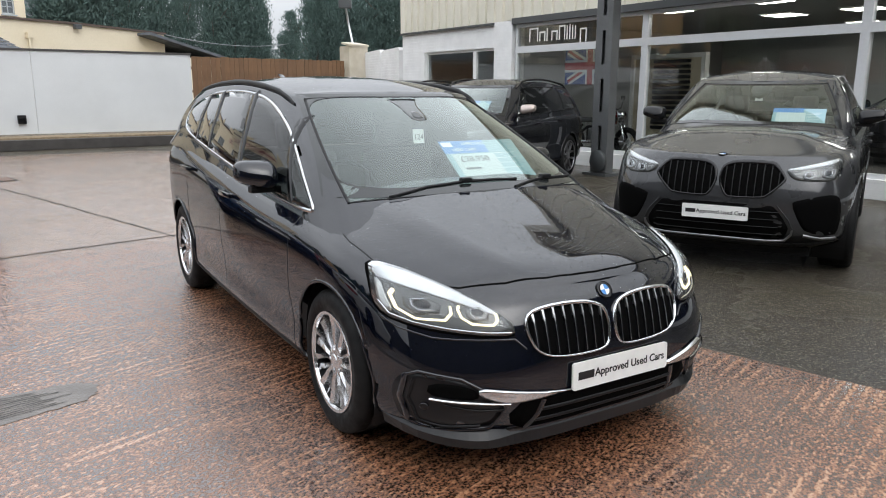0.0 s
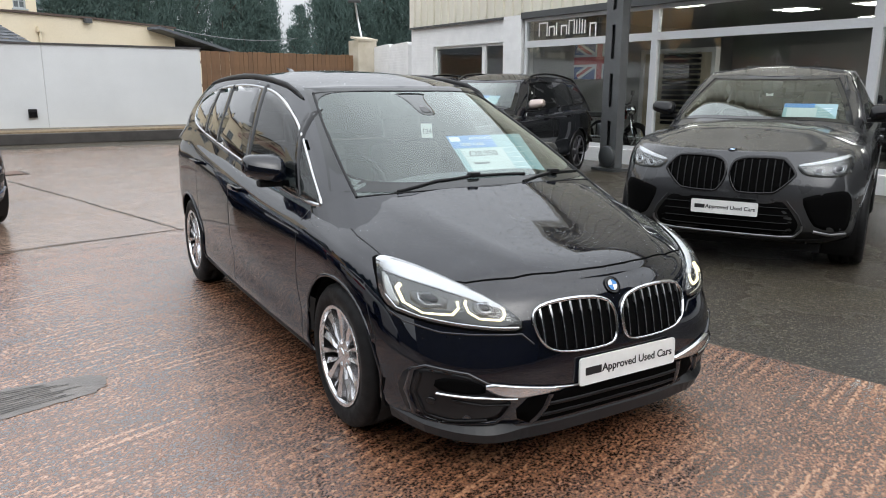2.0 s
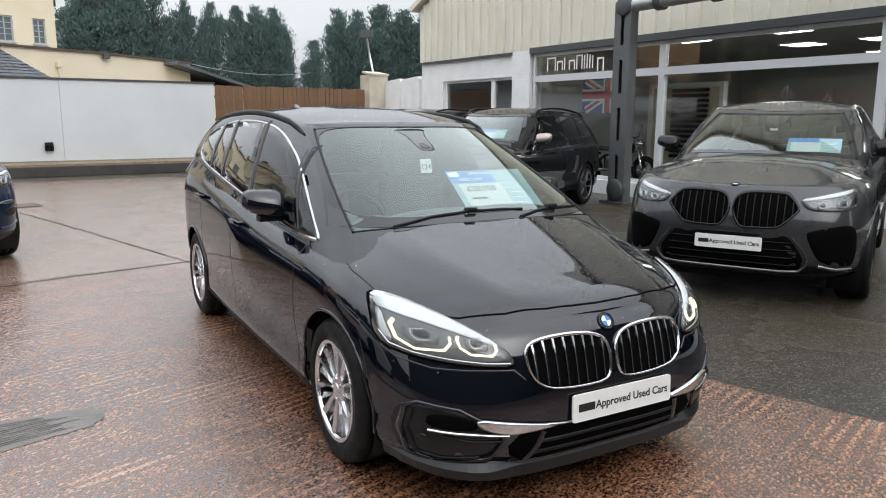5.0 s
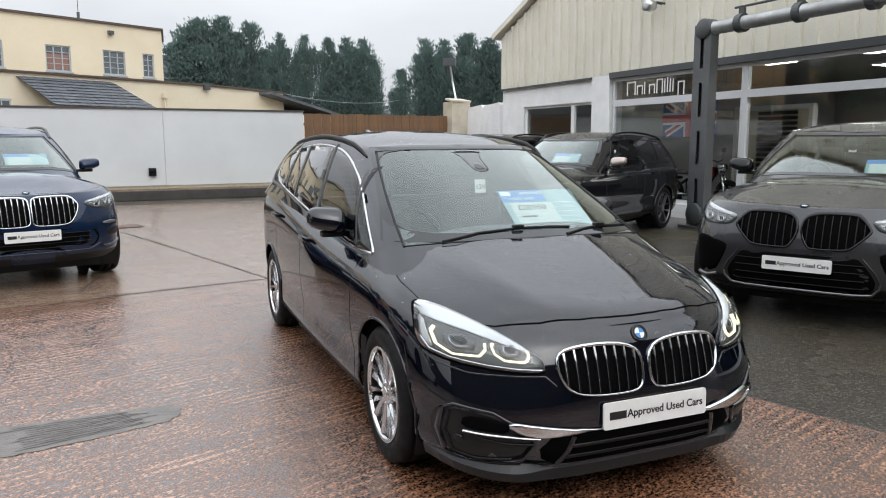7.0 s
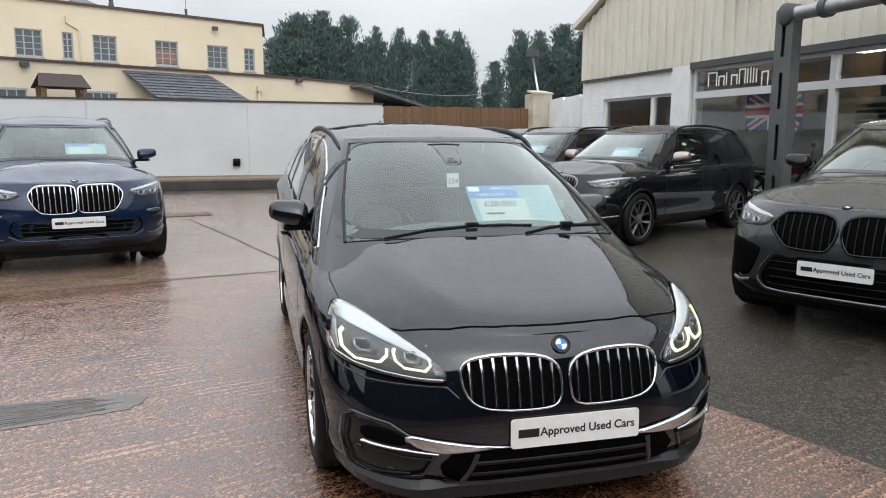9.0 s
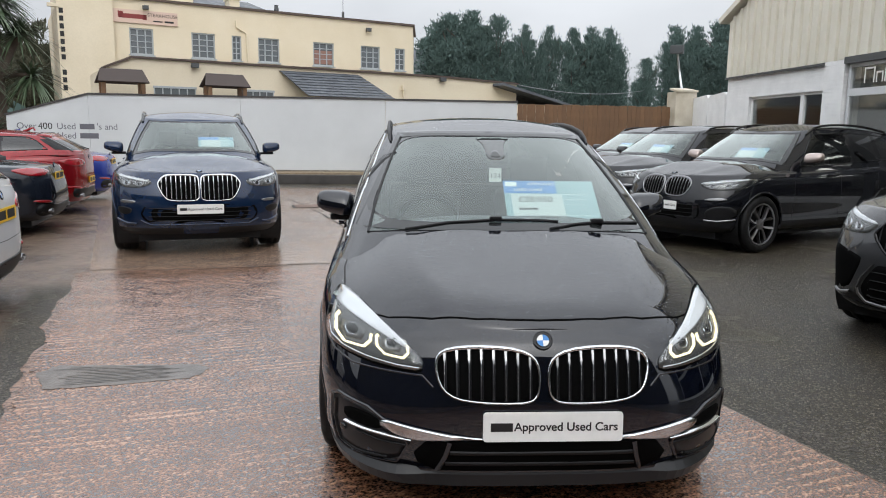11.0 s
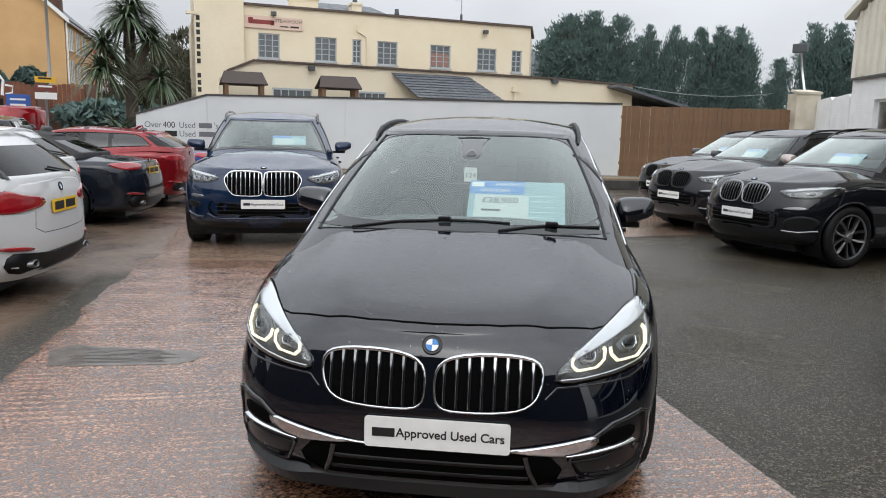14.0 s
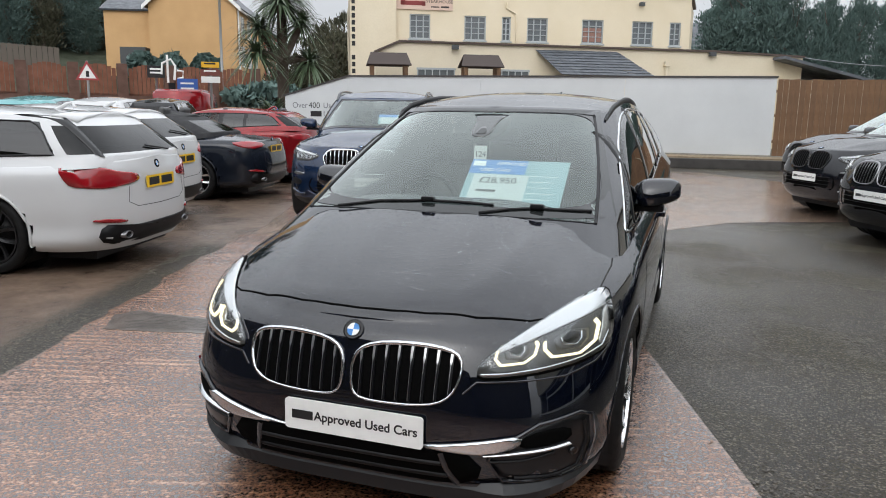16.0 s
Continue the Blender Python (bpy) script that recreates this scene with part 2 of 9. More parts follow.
def asphalt_mat():
    m, nt, b = nodes_of("wet asphalt")
    v = coords(nt)
    big = noise_tex(nt, v, 0.45, 6)
    moss = noise_tex(nt, v, 0.9, 5, 0.6)
    mid = noise_tex(nt, v, 9.0, 5, 0.7)
    vo = nt.nodes.new("ShaderNodeTexVoronoi")
    vo.inputs["Scale"].default_value = 105.0
    nt.links.new(v, vo.inputs["Vector"])
    sp = nt.nodes.new("ShaderNodeSeparateColor")
    nt.links.new(vo.outputs["Color"], sp.inputs[0])
    fine = noise_tex(nt, v, 60.0, 4, 0.7)
    c = mixcol(nt, remap(nt, big, 0.35, 0.7, 0, 1), (0.031, 0.022, 0.011), (0.060, 0.044, 0.021))
    c = mixcol(nt, remap(nt, moss, 0.5, 0.72, 0, 0.8), c, (0.055, 0.05, 0.017))
    c = mixcol(nt, remap(nt, mid, 0.45, 0.7, 0, 0.6), c, (0.03, 0.027, 0.022))
    c = mixcol(nt, remap(nt, fine, 0.42, 0.54, 0.9, 0), c, (0.009, 0.008, 0.007))
    c = mixcol(nt, remap(nt, sp.outputs[0], 0.72, 1.0, 0.0, 0.95), c, (0.22, 0.19, 0.145))
    # brown concrete past the rough margin on the far side of the red slab
    sx = nt.nodes.new("ShaderNodeSeparateXYZ")
    nt.links.new(v, sx.inputs[0])
    across = maths(nt, "MULTIPLY_ADD", sx.outputs[1], 0.755, maths(nt, "MULTIPLY", sx.outputs[0], 0.656))
    across = maths(nt, "MULTIPLY_ADD", mid, 0.5, across)
    along = maths(nt, "MULTIPLY_ADD", sx.outputs[1], 0.656, maths(nt, "MULTIPLY", sx.outputs[0], -0.755))
    beyond = maths(nt, "MULTIPLY", remap(nt, along, 6.5, 7.0, 0.0, 1.0), remap(nt, across, 1.5, 1.7, 1.0, 0.0))
    west = maths(nt, "MAXIMUM", remap(nt, across, 0.28, 0.46, 1.0, 0.0), beyond)
    old = mixcol(nt, remap(nt, mid, 0.35, 0.65, 0, 1), (0.13, 0.085, 0.058), (0.22, 0.155, 0.112))
    old = mixcol(nt, remap(nt, moss, 0.45, 0.62, 0, 0.8), old, (0.08, 0.053, 0.037))
    c = mixcol(nt, west, c, old)
    nt.links.new(c, b.inputs["Base Color"])
    nt.links.new(remap(nt, big, 0.35, 0.65, 0.35, 0.6), b.inputs["Roughness"])
    h = maths(nt, "MULTIPLY", fine, 0.018)
    h = maths(nt, "MULTIPLY_ADD", vo.outputs["Distance"], -0.007, h)
    h = maths(nt, "MULTIPLY_ADD", noise_tex(nt, v, 24.0, 3, 0.6), 0.016, h)
    h = maths(nt, "MULTIPLY", h, remap(nt, west, 0.0, 1.0, 1.0, 0.3))
    bump(nt, b, h, 1.0, 1.0)
    soak = maths(nt, "MAXIMUM", remap(nt, big, 0.42, 0.58, 0.75, 0.15), maths(nt, "MULTIPLY", west, remap(nt, moss, 0.4, 0.6, 0.55, 1.0)))
    water_film(nt, b, soak, h, 0.5, 1.0, (0.08, 0.3), 1.44)
    b.inputs["Specular IOR Level"].default_value = 0.3
    MATS["asphalt"] = m
    return m


def ridged_concrete():
    """The relief itself is in the mesh: colour goes by height, pale on the crests, near-black brown in the hollows
    levelled at WATER.
    """
    m, nt, b = nodes_of("ridged red concrete")
    v = coords(nt)
    sx = nt.nodes.new("ShaderNodeSeparateXYZ")
    nt.links.new(v, sx.inputs[0])
    big = noise_tex(nt, v, 0.6, 5)
    mid = noise_tex(nt, v, 5.0, 5, 0.65)
    fine = noise_tex(nt, v, 210.0, 3, 0.65)
    worm = noise_tex(nt, v, 80.0, 4, 0.62)
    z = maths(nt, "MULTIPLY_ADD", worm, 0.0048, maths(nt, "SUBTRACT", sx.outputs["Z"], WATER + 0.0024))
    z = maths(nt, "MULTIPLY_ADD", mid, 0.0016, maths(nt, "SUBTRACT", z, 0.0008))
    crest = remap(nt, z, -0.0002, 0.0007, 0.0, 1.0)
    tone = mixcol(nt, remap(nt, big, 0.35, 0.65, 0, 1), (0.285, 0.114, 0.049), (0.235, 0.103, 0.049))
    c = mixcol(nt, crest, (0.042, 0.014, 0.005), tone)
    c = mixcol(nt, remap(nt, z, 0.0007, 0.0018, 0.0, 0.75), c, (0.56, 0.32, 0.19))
    c = mixcol(nt, remap(nt, fine, 0.55, 0.75, 0.0, 0.3), c, (0.10, 0.06, 0.042))
    nt.links.new(c, b.inputs["Base Color"])
    b.inputs["Roughness"].default_value = 0.5
    b.inputs["Specular IOR Level"].default_value = 0.3
    grit = maths(nt, "MULTIPLY_ADD", worm, 0.0040, maths(nt, "MULTIPLY", fine, 0.0014))
    grit = maths(nt, "MULTIPLY", grit, remap(nt, crest, 0.0, 1.0, 0.12, 1.0))
    bump(nt, b, grit, 1.0, 1.0)
    wet = remap(nt, crest, 0.0, 1.0, 1.0, 0.9)
    water_film(nt, b, wet, grit, 0.5, 1.0, (0.05, 0.2), 2.25)
    return m


WATER = 0.0096  # level of the rain standing in the slab's hollows
SLAB_TURN = 46.5
M_RED = wet_concrete("tamped red concrete", (0.27, 0.145, 0.09), (0.05, 0.024, 0.013), -SLAB_TURN, 1.0, 1.0)
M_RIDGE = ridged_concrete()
M_GREY = wet_concrete("wet grey concrete", (0.37, 0.24, 0.165), (0.08, 0.055, 0.04), -SLAB_TURN, 0.5, 1.0)
M_ASPH = asphalt_mat()
M_PATCH = grained("dark repair strip", (0.10, 0.075, 0.056), 0.42, 0.6, 5, 70, 0.7, 0.006)
b_ = M_PATCH.node_tree.nodes["Principled BSDF"].inputs
b_["Coat Weight"].default_value, b_["Coat IOR"].default_value, b_["Coat Roughness"].default_value = 0.7, 1.6, 0.2
M_BLACK = paint("black metallic paint", (0.0016, 0.0026, 0.0066), 0.0, 0.05, 1.68)
M_TRIM = plain("black plastic", (0.008, 0.008, 0.009), 0.45, spec=0.25)
M_SATINB = plain("satin black plastic", (0.006, 0.0065, 0.008), 0.28, spec=0.35)
M_GLOSSB = plain("gloss black trim", (0.004, 0.004, 0.005), 0.12, spec=0.4)
M_CHROME = plain("chrome", (0.62, 0.63, 0.65), 0.14, 1.0)
M_SATIND = plain("dark satin metal", (0.3, 0.3, 0.31), 0.35, 1.0)
M_SATIN = plain("satin aluminium", (0.62, 0.63, 0.64), 0.28, 1.0)
M_TYRE = grained("tyre rubber", (0.009, 0.009, 0.0095), 0.6, 0.3, 20, 150, 0.4, 0.002)
M_TYRE.node_tree.nodes["Principled BSDF"].inputs["Specular IOR Level"].default_value = 0.2
M_GLASS = glass("windscreen glass", (0.76, 0.84, 0.81), 1.52, 0.015, 2.05, (0.93, 1.0, 0.97))
M_TINT = glass("privacy glass", (0.03, 0.033, 0.035), 1.5, 0.0, 1.7)
M_REARG = glass("dark rear glass", (0.03, 0.033, 0.035), 1.5, 0.0, 0.8)
M_FRIT = plain("black printed glass border", (0.014, 0.016, 0.016), 0.06, spec=0.55)
M_PRINT = plain("grey print behind the glass", (0.05, 0.056, 0.055), 0.05, spec=1.0)
M_LAMPDARK = plain("dark lamp cavity", (0.11, 0.11, 0.108), 0.25, 0.5)
# near-black: the shade inside gaps and openings is put into this colour
M_GAPSHADE = plain("near-black gap shade", (0.003, 0.003, 0.003), 0.9, spec=0.03)
M_LAMPIN = plain("silver lamp interior", (0.50, 0.50, 0.48), 0.25, 0.6)
M_SIDEG = glass("side glass", (0.4, 0.43, 0.42))
M_LENS = glass("clear lamp lens", (0.92, 0.94, 0.95))
M_LED = plain("lit daytime running light", (1.0, 0.88, 0.58), 0.3, 0, 1.5)
# bright lamp band; its sky reflection is painted as plain white
M_LAMPW = plain("white lamp band with painted sheen", (0.72, 0.73, 0.74), 0.3)
M_REDLENS = plain("red lamp lens", (0.30, 0.004, 0.010), 0.12, 0, 0, 1.0)
M_WHITE = plain("white plate plastic", (0.82, 0.82, 0.8), 0.4)
M_YELLOW = plain("yellow plate plastic", (0.8, 0.5, 0.02), 0.4)
M_INK = plain("black lettering", (0.01, 0.01, 0.011), 0.5)
M_BLUE = plain("blue print", (0.05, 0.22, 0.55), 0.5)
M_PALE = plain("pale green print", (0.45, 0.7, 0.72), 0.5)
M_SEAT = grained("dark seat leather", (0.085, 0.085, 0.086), 0.55, 0.3, 8, 80)
M_DASH = grained("dark dashboard", (0.022, 0.022, 0.024), 0.6, 0.3, 8, 150)
M_DROP = glass("raindrop", (0.93, 0.95, 0.96), 1.33)
M_RIMG = plain("silver alloy", (0.74, 0.74, 0.75), 0.25, 0.95)
M_RIMB = plain("black alloy", (0.02, 0.02, 0.022), 0.3, 0.4)

# ---- building helpers ----
def link_mesh(name, bm, mat, smooth=False):
    me = bpy.data.meshes.new(name)
    bm.normal_update()
    bm.to_mesh(me)
    bm.free()
    for mm in (mat if isinstance(mat, (list, tuple)) else [mat]):
        me.materials.append(mm)
    if smooth:
        for p in me.polygons:
            p.use_smooth = True
    return me


def part(name, bm, mat, parent, label="", smooth=False):
    ob = new(name, link_mesh(name, bm, mat, smooth))
    ob.parent = parent
    if label:
        ob["label"] = label
    return ob


def thing(name, m, label, category, group="", kind=""):
    ob = new(name)
    ob.empty_display_size = 0.2
    ob.matrix_world = m
    return tagged(ob, label, category, group, kind)


def solid(name, bm, mat, label, category, m=None, group="", kind="", smooth=False):
    ob = new(name, link_mesh(name, bm, mat, smooth))
    if m is not None:
        ob.matrix_world = m
    return tagged(ob, label, category, group, kind)


def box(bm, x0, x1, y0, y1, z0, z1, bevel=0.0, mi=0):
    r = bmesh.ops.create_cube(bm, size=1.0)
    for v in r["verts"]:
        v.co = Vector(((x0 + x1) / 2 + v.co.x * (x1 - x0), (y0 + y1) / 2 + v.co.y * (y1 - y0), (z0 + z1) / 2 + v.co.z * (z1 - z0)))
    fs = {f for v in r["verts"] for f in v.link_faces}
    for f in fs:
        f.material_index = mi
    if bevel:
        es = list({e for f in fs for e in f.edges})
        bmesh.ops.bevel(bm, geom=es, offset=bevel, segments=2, profile=0.7, affect="EDGES")
    return bm


def boxes(*bs, bevel=0.0):
    bm = bmesh.new()
    for b in bs:
        box(bm, *b, bevel=bevel)
    return bm


def prism(bm, pts, z0, z1):
    """A solid of a plan outline (counterclockwise) from z0 to z1."""
    lo = [bm.verts.new((x, y, z0)) for x, y in pts]
    hi = [bm.verts.new((x, y, z1)) for x, y in pts]
    bm.faces.new(hi)
    bm.faces.new(lo[::-1])
    for i in range(len(pts)):
        j = (i + 1) % len(pts)
        bm.faces.new((lo[i], lo[j], hi[j], hi[i]))
    return bm


def slab3(bm, quad, thick):
    """A flat plate from corner points, thickened against its normal."""
    q = [Vector(p) for p in quad]
    n = (q[1] - q[0]).cross(q[2] - q[0]).normalized() * thick
    a = [bm.verts.new(p) for p in q]
    b = [bm.verts.new(p - n) for p in q]
    bm.faces.new(a)
    bm.faces.new(b[::-1])
    for i in range(len(q)):
        j = (i + 1) % len(q)
        bm.faces.new((a[j], a[i], b[i], b[j]))
    return bm


def tube(bm, pts, r, seg=8, closed=False, squash=(1, 1)):
    """A round bar along a line of points; r is one radius or one each."""
    pts = [Vector(p) for p in pts]
    n = len(pts)
    rings = []
    for i, p in enumerate(pts):
        a = pts[(i - 1) % n] if closed or i else p
        b = pts[(i + 1) % n] if closed or i < n - 1 else p
        d = (b - a).normalized()
        up = Vector((0, 0, 1)) if abs(d.z) < 0.95 else Vector((1, 0, 0))
        s = d.cross(up).normalized()
        w = s.cross(d)
        rr = r[i] if isinstance(r, (list, tuple)) else r
        rings.append([bm.verts.new(p + rr * (math.cos(t) * squash[0] * s + math.sin(t) * squash[1] * w)) for t in [2 * math.pi * k / seg for k in range(seg)]])
    for i in range(n if closed else n - 1):
        a, b = rings[i], rings[(i + 1) % n]
        for k in range(seg):
            bm.faces.new((a[k], a[(k + 1) % seg], b[(k + 1) % seg], b[k]))
    if not closed:
        bm.faces.new(rings[0])
        bm.faces.new(rings[-1][::-1])
    return bm


def lathe(bm, prof, seg=32, axis="y"):
    """Turn a profile of (radius, along) round an axis."""
    rings = []
    for r, h in prof:
        ring = []
        for k in range(seg):
            t = 2 * math.pi * k / seg
            c = (r * math.cos(t), h, r * math.sin(t)) if axis == "y" else (r * math.cos(t), r * math.sin(t), h) if axis == "z" else (h, r * math.cos(t), r * math.sin(t))
            ring.append(bm.verts.new(c))
        rings.append(ring)
    for a, b in zip(rings, rings[1:]):
        for k in range(seg):
            bm.faces.new((a[k], a[(k + 1) % seg], b[(k + 1) % seg], b[k]))
    return rings


def words(text, size, mat, parent, m, name="lettering", extrude=0.0006, align="CENTER", bold=0.0):
    """Flat letters in the built-in font, facing +z of the pose m."""
    cu = bpy.data.curves.new(name, "FONT")
    cu.body, cu.size, cu.extrude, cu.align_x, cu.align_y = text, size, extrude, align, "CENTER"
    cu.offset = bold
    tmp = bpy.data.objects.new(name, cu)
    scene.collection.objects.link(tmp)
    me = bpy.data.meshes.new_from_object(tmp.evaluated_get(bpy.context.evaluated_depsgraph_get()))
    bpy.data.objects.remove(tmp)
    me.materials.clear()
    me.materials.append(mat)
    ob = new(name, me)
    ob.parent = parent
    ob.matrix_basis = m
    return ob


def curve(x, pts):
    """Smooth interpolation through (x, value) pairs in rising x."""
    xs = [p[0] for p in pts]
    ys = [p[1] for p in pts]
    if x <= xs[0]:
        return ys[0]
    if x >= xs[-1]:
        return ys[-1]
    i = max(k for k in range(len(xs)) if xs[k] <= x)
    i = min(i, len(xs) - 2)

    def slope(k):
        if k == 0 or k == len(xs) - 1:
            return 0.0 if len(xs) > 2 and False else ((ys[min(k + 1, len(xs) - 1)] - ys[max(k - 1, 0)]) / (xs[min(k + 1, len(xs) - 1)] - xs[max(k - 1, 0)]))
        return (ys[k + 1] - ys[k - 1]) / (xs[k + 1] - xs[k - 1])

    h = xs[i + 1] - xs[i]
    t = (x - xs[i]) / h
    return (ys[i] * (1 + 2 * t) * (1 - t) ** 2 + slope(i) * h * t * (1 - t) ** 2 + ys[i + 1] * t * t * (3 - 2 * t) + slope(i + 1) * h * t * t * (t - 1))

# ---- cars: x runs forward from the front bumper (0) to the tail (negative), y to the car's left ----
from mathutils.bvhtree import BVHTree


def quarter(a, b, n, k):
    """k + 1 points of a superellipse quarter from (a, 0) to (0, b), evenly spaced along it."""
    raw = []
    for i in range(201):
        t = math.pi / 2 * i / 200
        raw.append((a * max(0.0, math.cos(t)) ** (2 / n), b * max(0.0, math.sin(t)) ** (2 / n)))
    acc = [0.0]
    for p, q in zip(raw, raw[1:]):
        acc.append(acc[-1] + math.hypot(q[0] - p[0], q[1] - p[1]))
    out, j = [], 0
    for i in range(k + 1):
        d = acc[-1] * i / k
        while j < 199 and acc[j + 1] < d:
            j += 1
        f = (d - acc[j]) / max(1e-9, acc[j + 1] - acc[j])
        out.append((raw[j][0] + f * (raw[j + 1][0] - raw[j][0]), raw[j][1] + f * (raw[j + 1][1] - raw[j][1])))
    return out


def half_ring(xf, xr, hw, af, ar, nf, nr, k1, k2, k3, bow=0.0):
    """Half a plan outline, from the nose's middle along the left side to the tail's middle."""
    front = [(xf - af + x, y) for x, y in quarter(af, hw, nf, k1)]
    rear = [(xr + ar - x, y) for x, y in reversed(quarter(ar, hw, nr, k3))]
    x0, x1 = xf - af, xr + ar
    mid = [(x0 + (x1 - x0) * i / k2, hw + bow * math.sin(math.pi * i / k2)) for i in range(1, k2)]
    return front + mid + rear


class Skin:
    """The bare body, to lay lamps, grilles and joints on."""

    def __init__(self, verts, faces):
        self.tree = BVHTree.FromPolygons(verts, faces)

    def at(self, side, a, b):
        o, d = {"front": ((1.0, a, b), (-1, 0, 0)), "rear": ((-7.0, a, b), (1, 0, 0)), "left": ((a, 2.0, b), (0, -1, 0)), "right": ((a, -2.0, b), (0, 1, 0)), "top": ((a, b, 3.0), (0, 0, -1))}[side]
        p, n, _, _ = self.tree.ray_cast(Vector(o), Vector(d))
        if p is None:
            p, n, _, _ = self.tree.find_nearest(Vector(o) + Vector(d) * (1.3 if side != "rear" else 2.5))
        if n.dot(Vector(d)) > 0:
            n = -n
        return p, n


def inside2(x, y, poly):
    r = False
    for (x0, y0), (x1, y1) in zip(poly, poly[1:] + poly[:1]):
        if (y0 > y) != (y1 > y) and x < x0 + (x1 - x0) * (y - y0) / (y1 - y0):
            r = not r
    return r


def rounded(pts, times=2, closed=True):
    for _ in range(times):
        out = []
        m = len(pts)
        for i in range(m if closed else m - 1):
            p, q = pts[i], pts[(i + 1) % m]
            out += [(0.75 * p[0] + 0.25 * q[0], 0.75 * p[1] + 0.25 * q[1]), (0.25 * p[0] + 0.75 * q[0], 0.25 * p[1] + 0.75 * q[1])]
        pts = out if closed else [pts[0]] + out + [pts[-1]]
    return pts


def mirror2(pts, side="front"):
    return [(-a, b) if side in ("front", "rear") else (a, -b) if side == "top" else (a, b) for a, b in pts][::-1]


def blob(skin, side, outline, off, depth=0.01, rings=5, dome=0.0):
    """A panel with that outline, laid on the body, raised by off and doming in the middle."""
    bm = bmesh.new()
    cx, cy = sum(p[0] for p in outline) / len(outline), sum(p[1] for p in outline) / len(outline)
    loops = []
    for r in range(rings):
        f = 1 - r / rings
        loop = []
        for a, b in outline:
            p, n = skin.at(side, cx + (a - cx) * f, cy + (b - cy) * f)
            loop.append(bm.verts.new(p + n * (off + dome * (1 - f * f))))
        loops.append(loop)
    base = []
    for a, b in outline:
        p, n = skin.at(side, a, b)
        base.append(bm.verts.new(p - n * depth))
    p, n = skin.at(side, cx, cy)
    mid = bm.verts.new(p + n * (off + dome))
    k = len(outline)
    for lo, hi in zip([base] + loops, loops):
        for i in range(k):
            j = (i + 1) % k
            bm.faces.new((lo[i], lo[j], hi[j], hi[i]))
    for i in range(k):
        bm.faces.new((loops[-1][i], loops[-1][(i + 1) % k], mid))
    bmesh.ops.recalc_face_normals(bm, faces=bm.faces)
    return bm


def ribbon(skin, side, pts, width, off, closed=False, depth=0.004, bm=None):
    """A raised strip along a line on the body; width is one number or one per point."""
    bm = bm or bmesh.new()
    n = len(pts)
    rows = []
    for i, (a, b) in enumerate(pts):
        p0 = pts[(i - 1) % n] if closed or i else pts[i]
        p1 = pts[(i + 1) % n] if closed or i < n - 1 else pts[i]
        dx, dy = p1[0] - p0[0], p1[1] - p0[1]
        d = math.hypot(dx, dy) or 1
        w = (width[i] if isinstance(width, (list, tuple)) else width) / 2
        nx, ny = -dy / d * w, dx / d * w
        row = []
        for f, h in ((1, -depth), (0.8, off), (-0.8, off), (-1, -depth)):
            p, nn = skin.at(side, a + nx * f, b + ny * f)
            row.append(bm.verts.new(p + nn * h))
        rows.append(row)
    for i in range(n if closed else n - 1):
        r, s = rows[i], rows[(i + 1) % n]
        for k in range(3):
            bm.faces.new((r[k], r[k + 1], s[k + 1], s[k]))
    bmesh.ops.recalc_face_normals(bm, faces=bm.faces)
    return bm


def dense(pts, step=0.03):
    out = []
    for p, q in zip(pts, pts[1:]):
        k = max(1, int(math.hypot(q[0] - p[0], q[1] - p[1]) / step))
        out += [(p[0] + (q[0] - p[0]) * i / k, p[1] + (q[1] - p[1]) * i / k) for i in range(k)]
    return out + [pts[-1]]


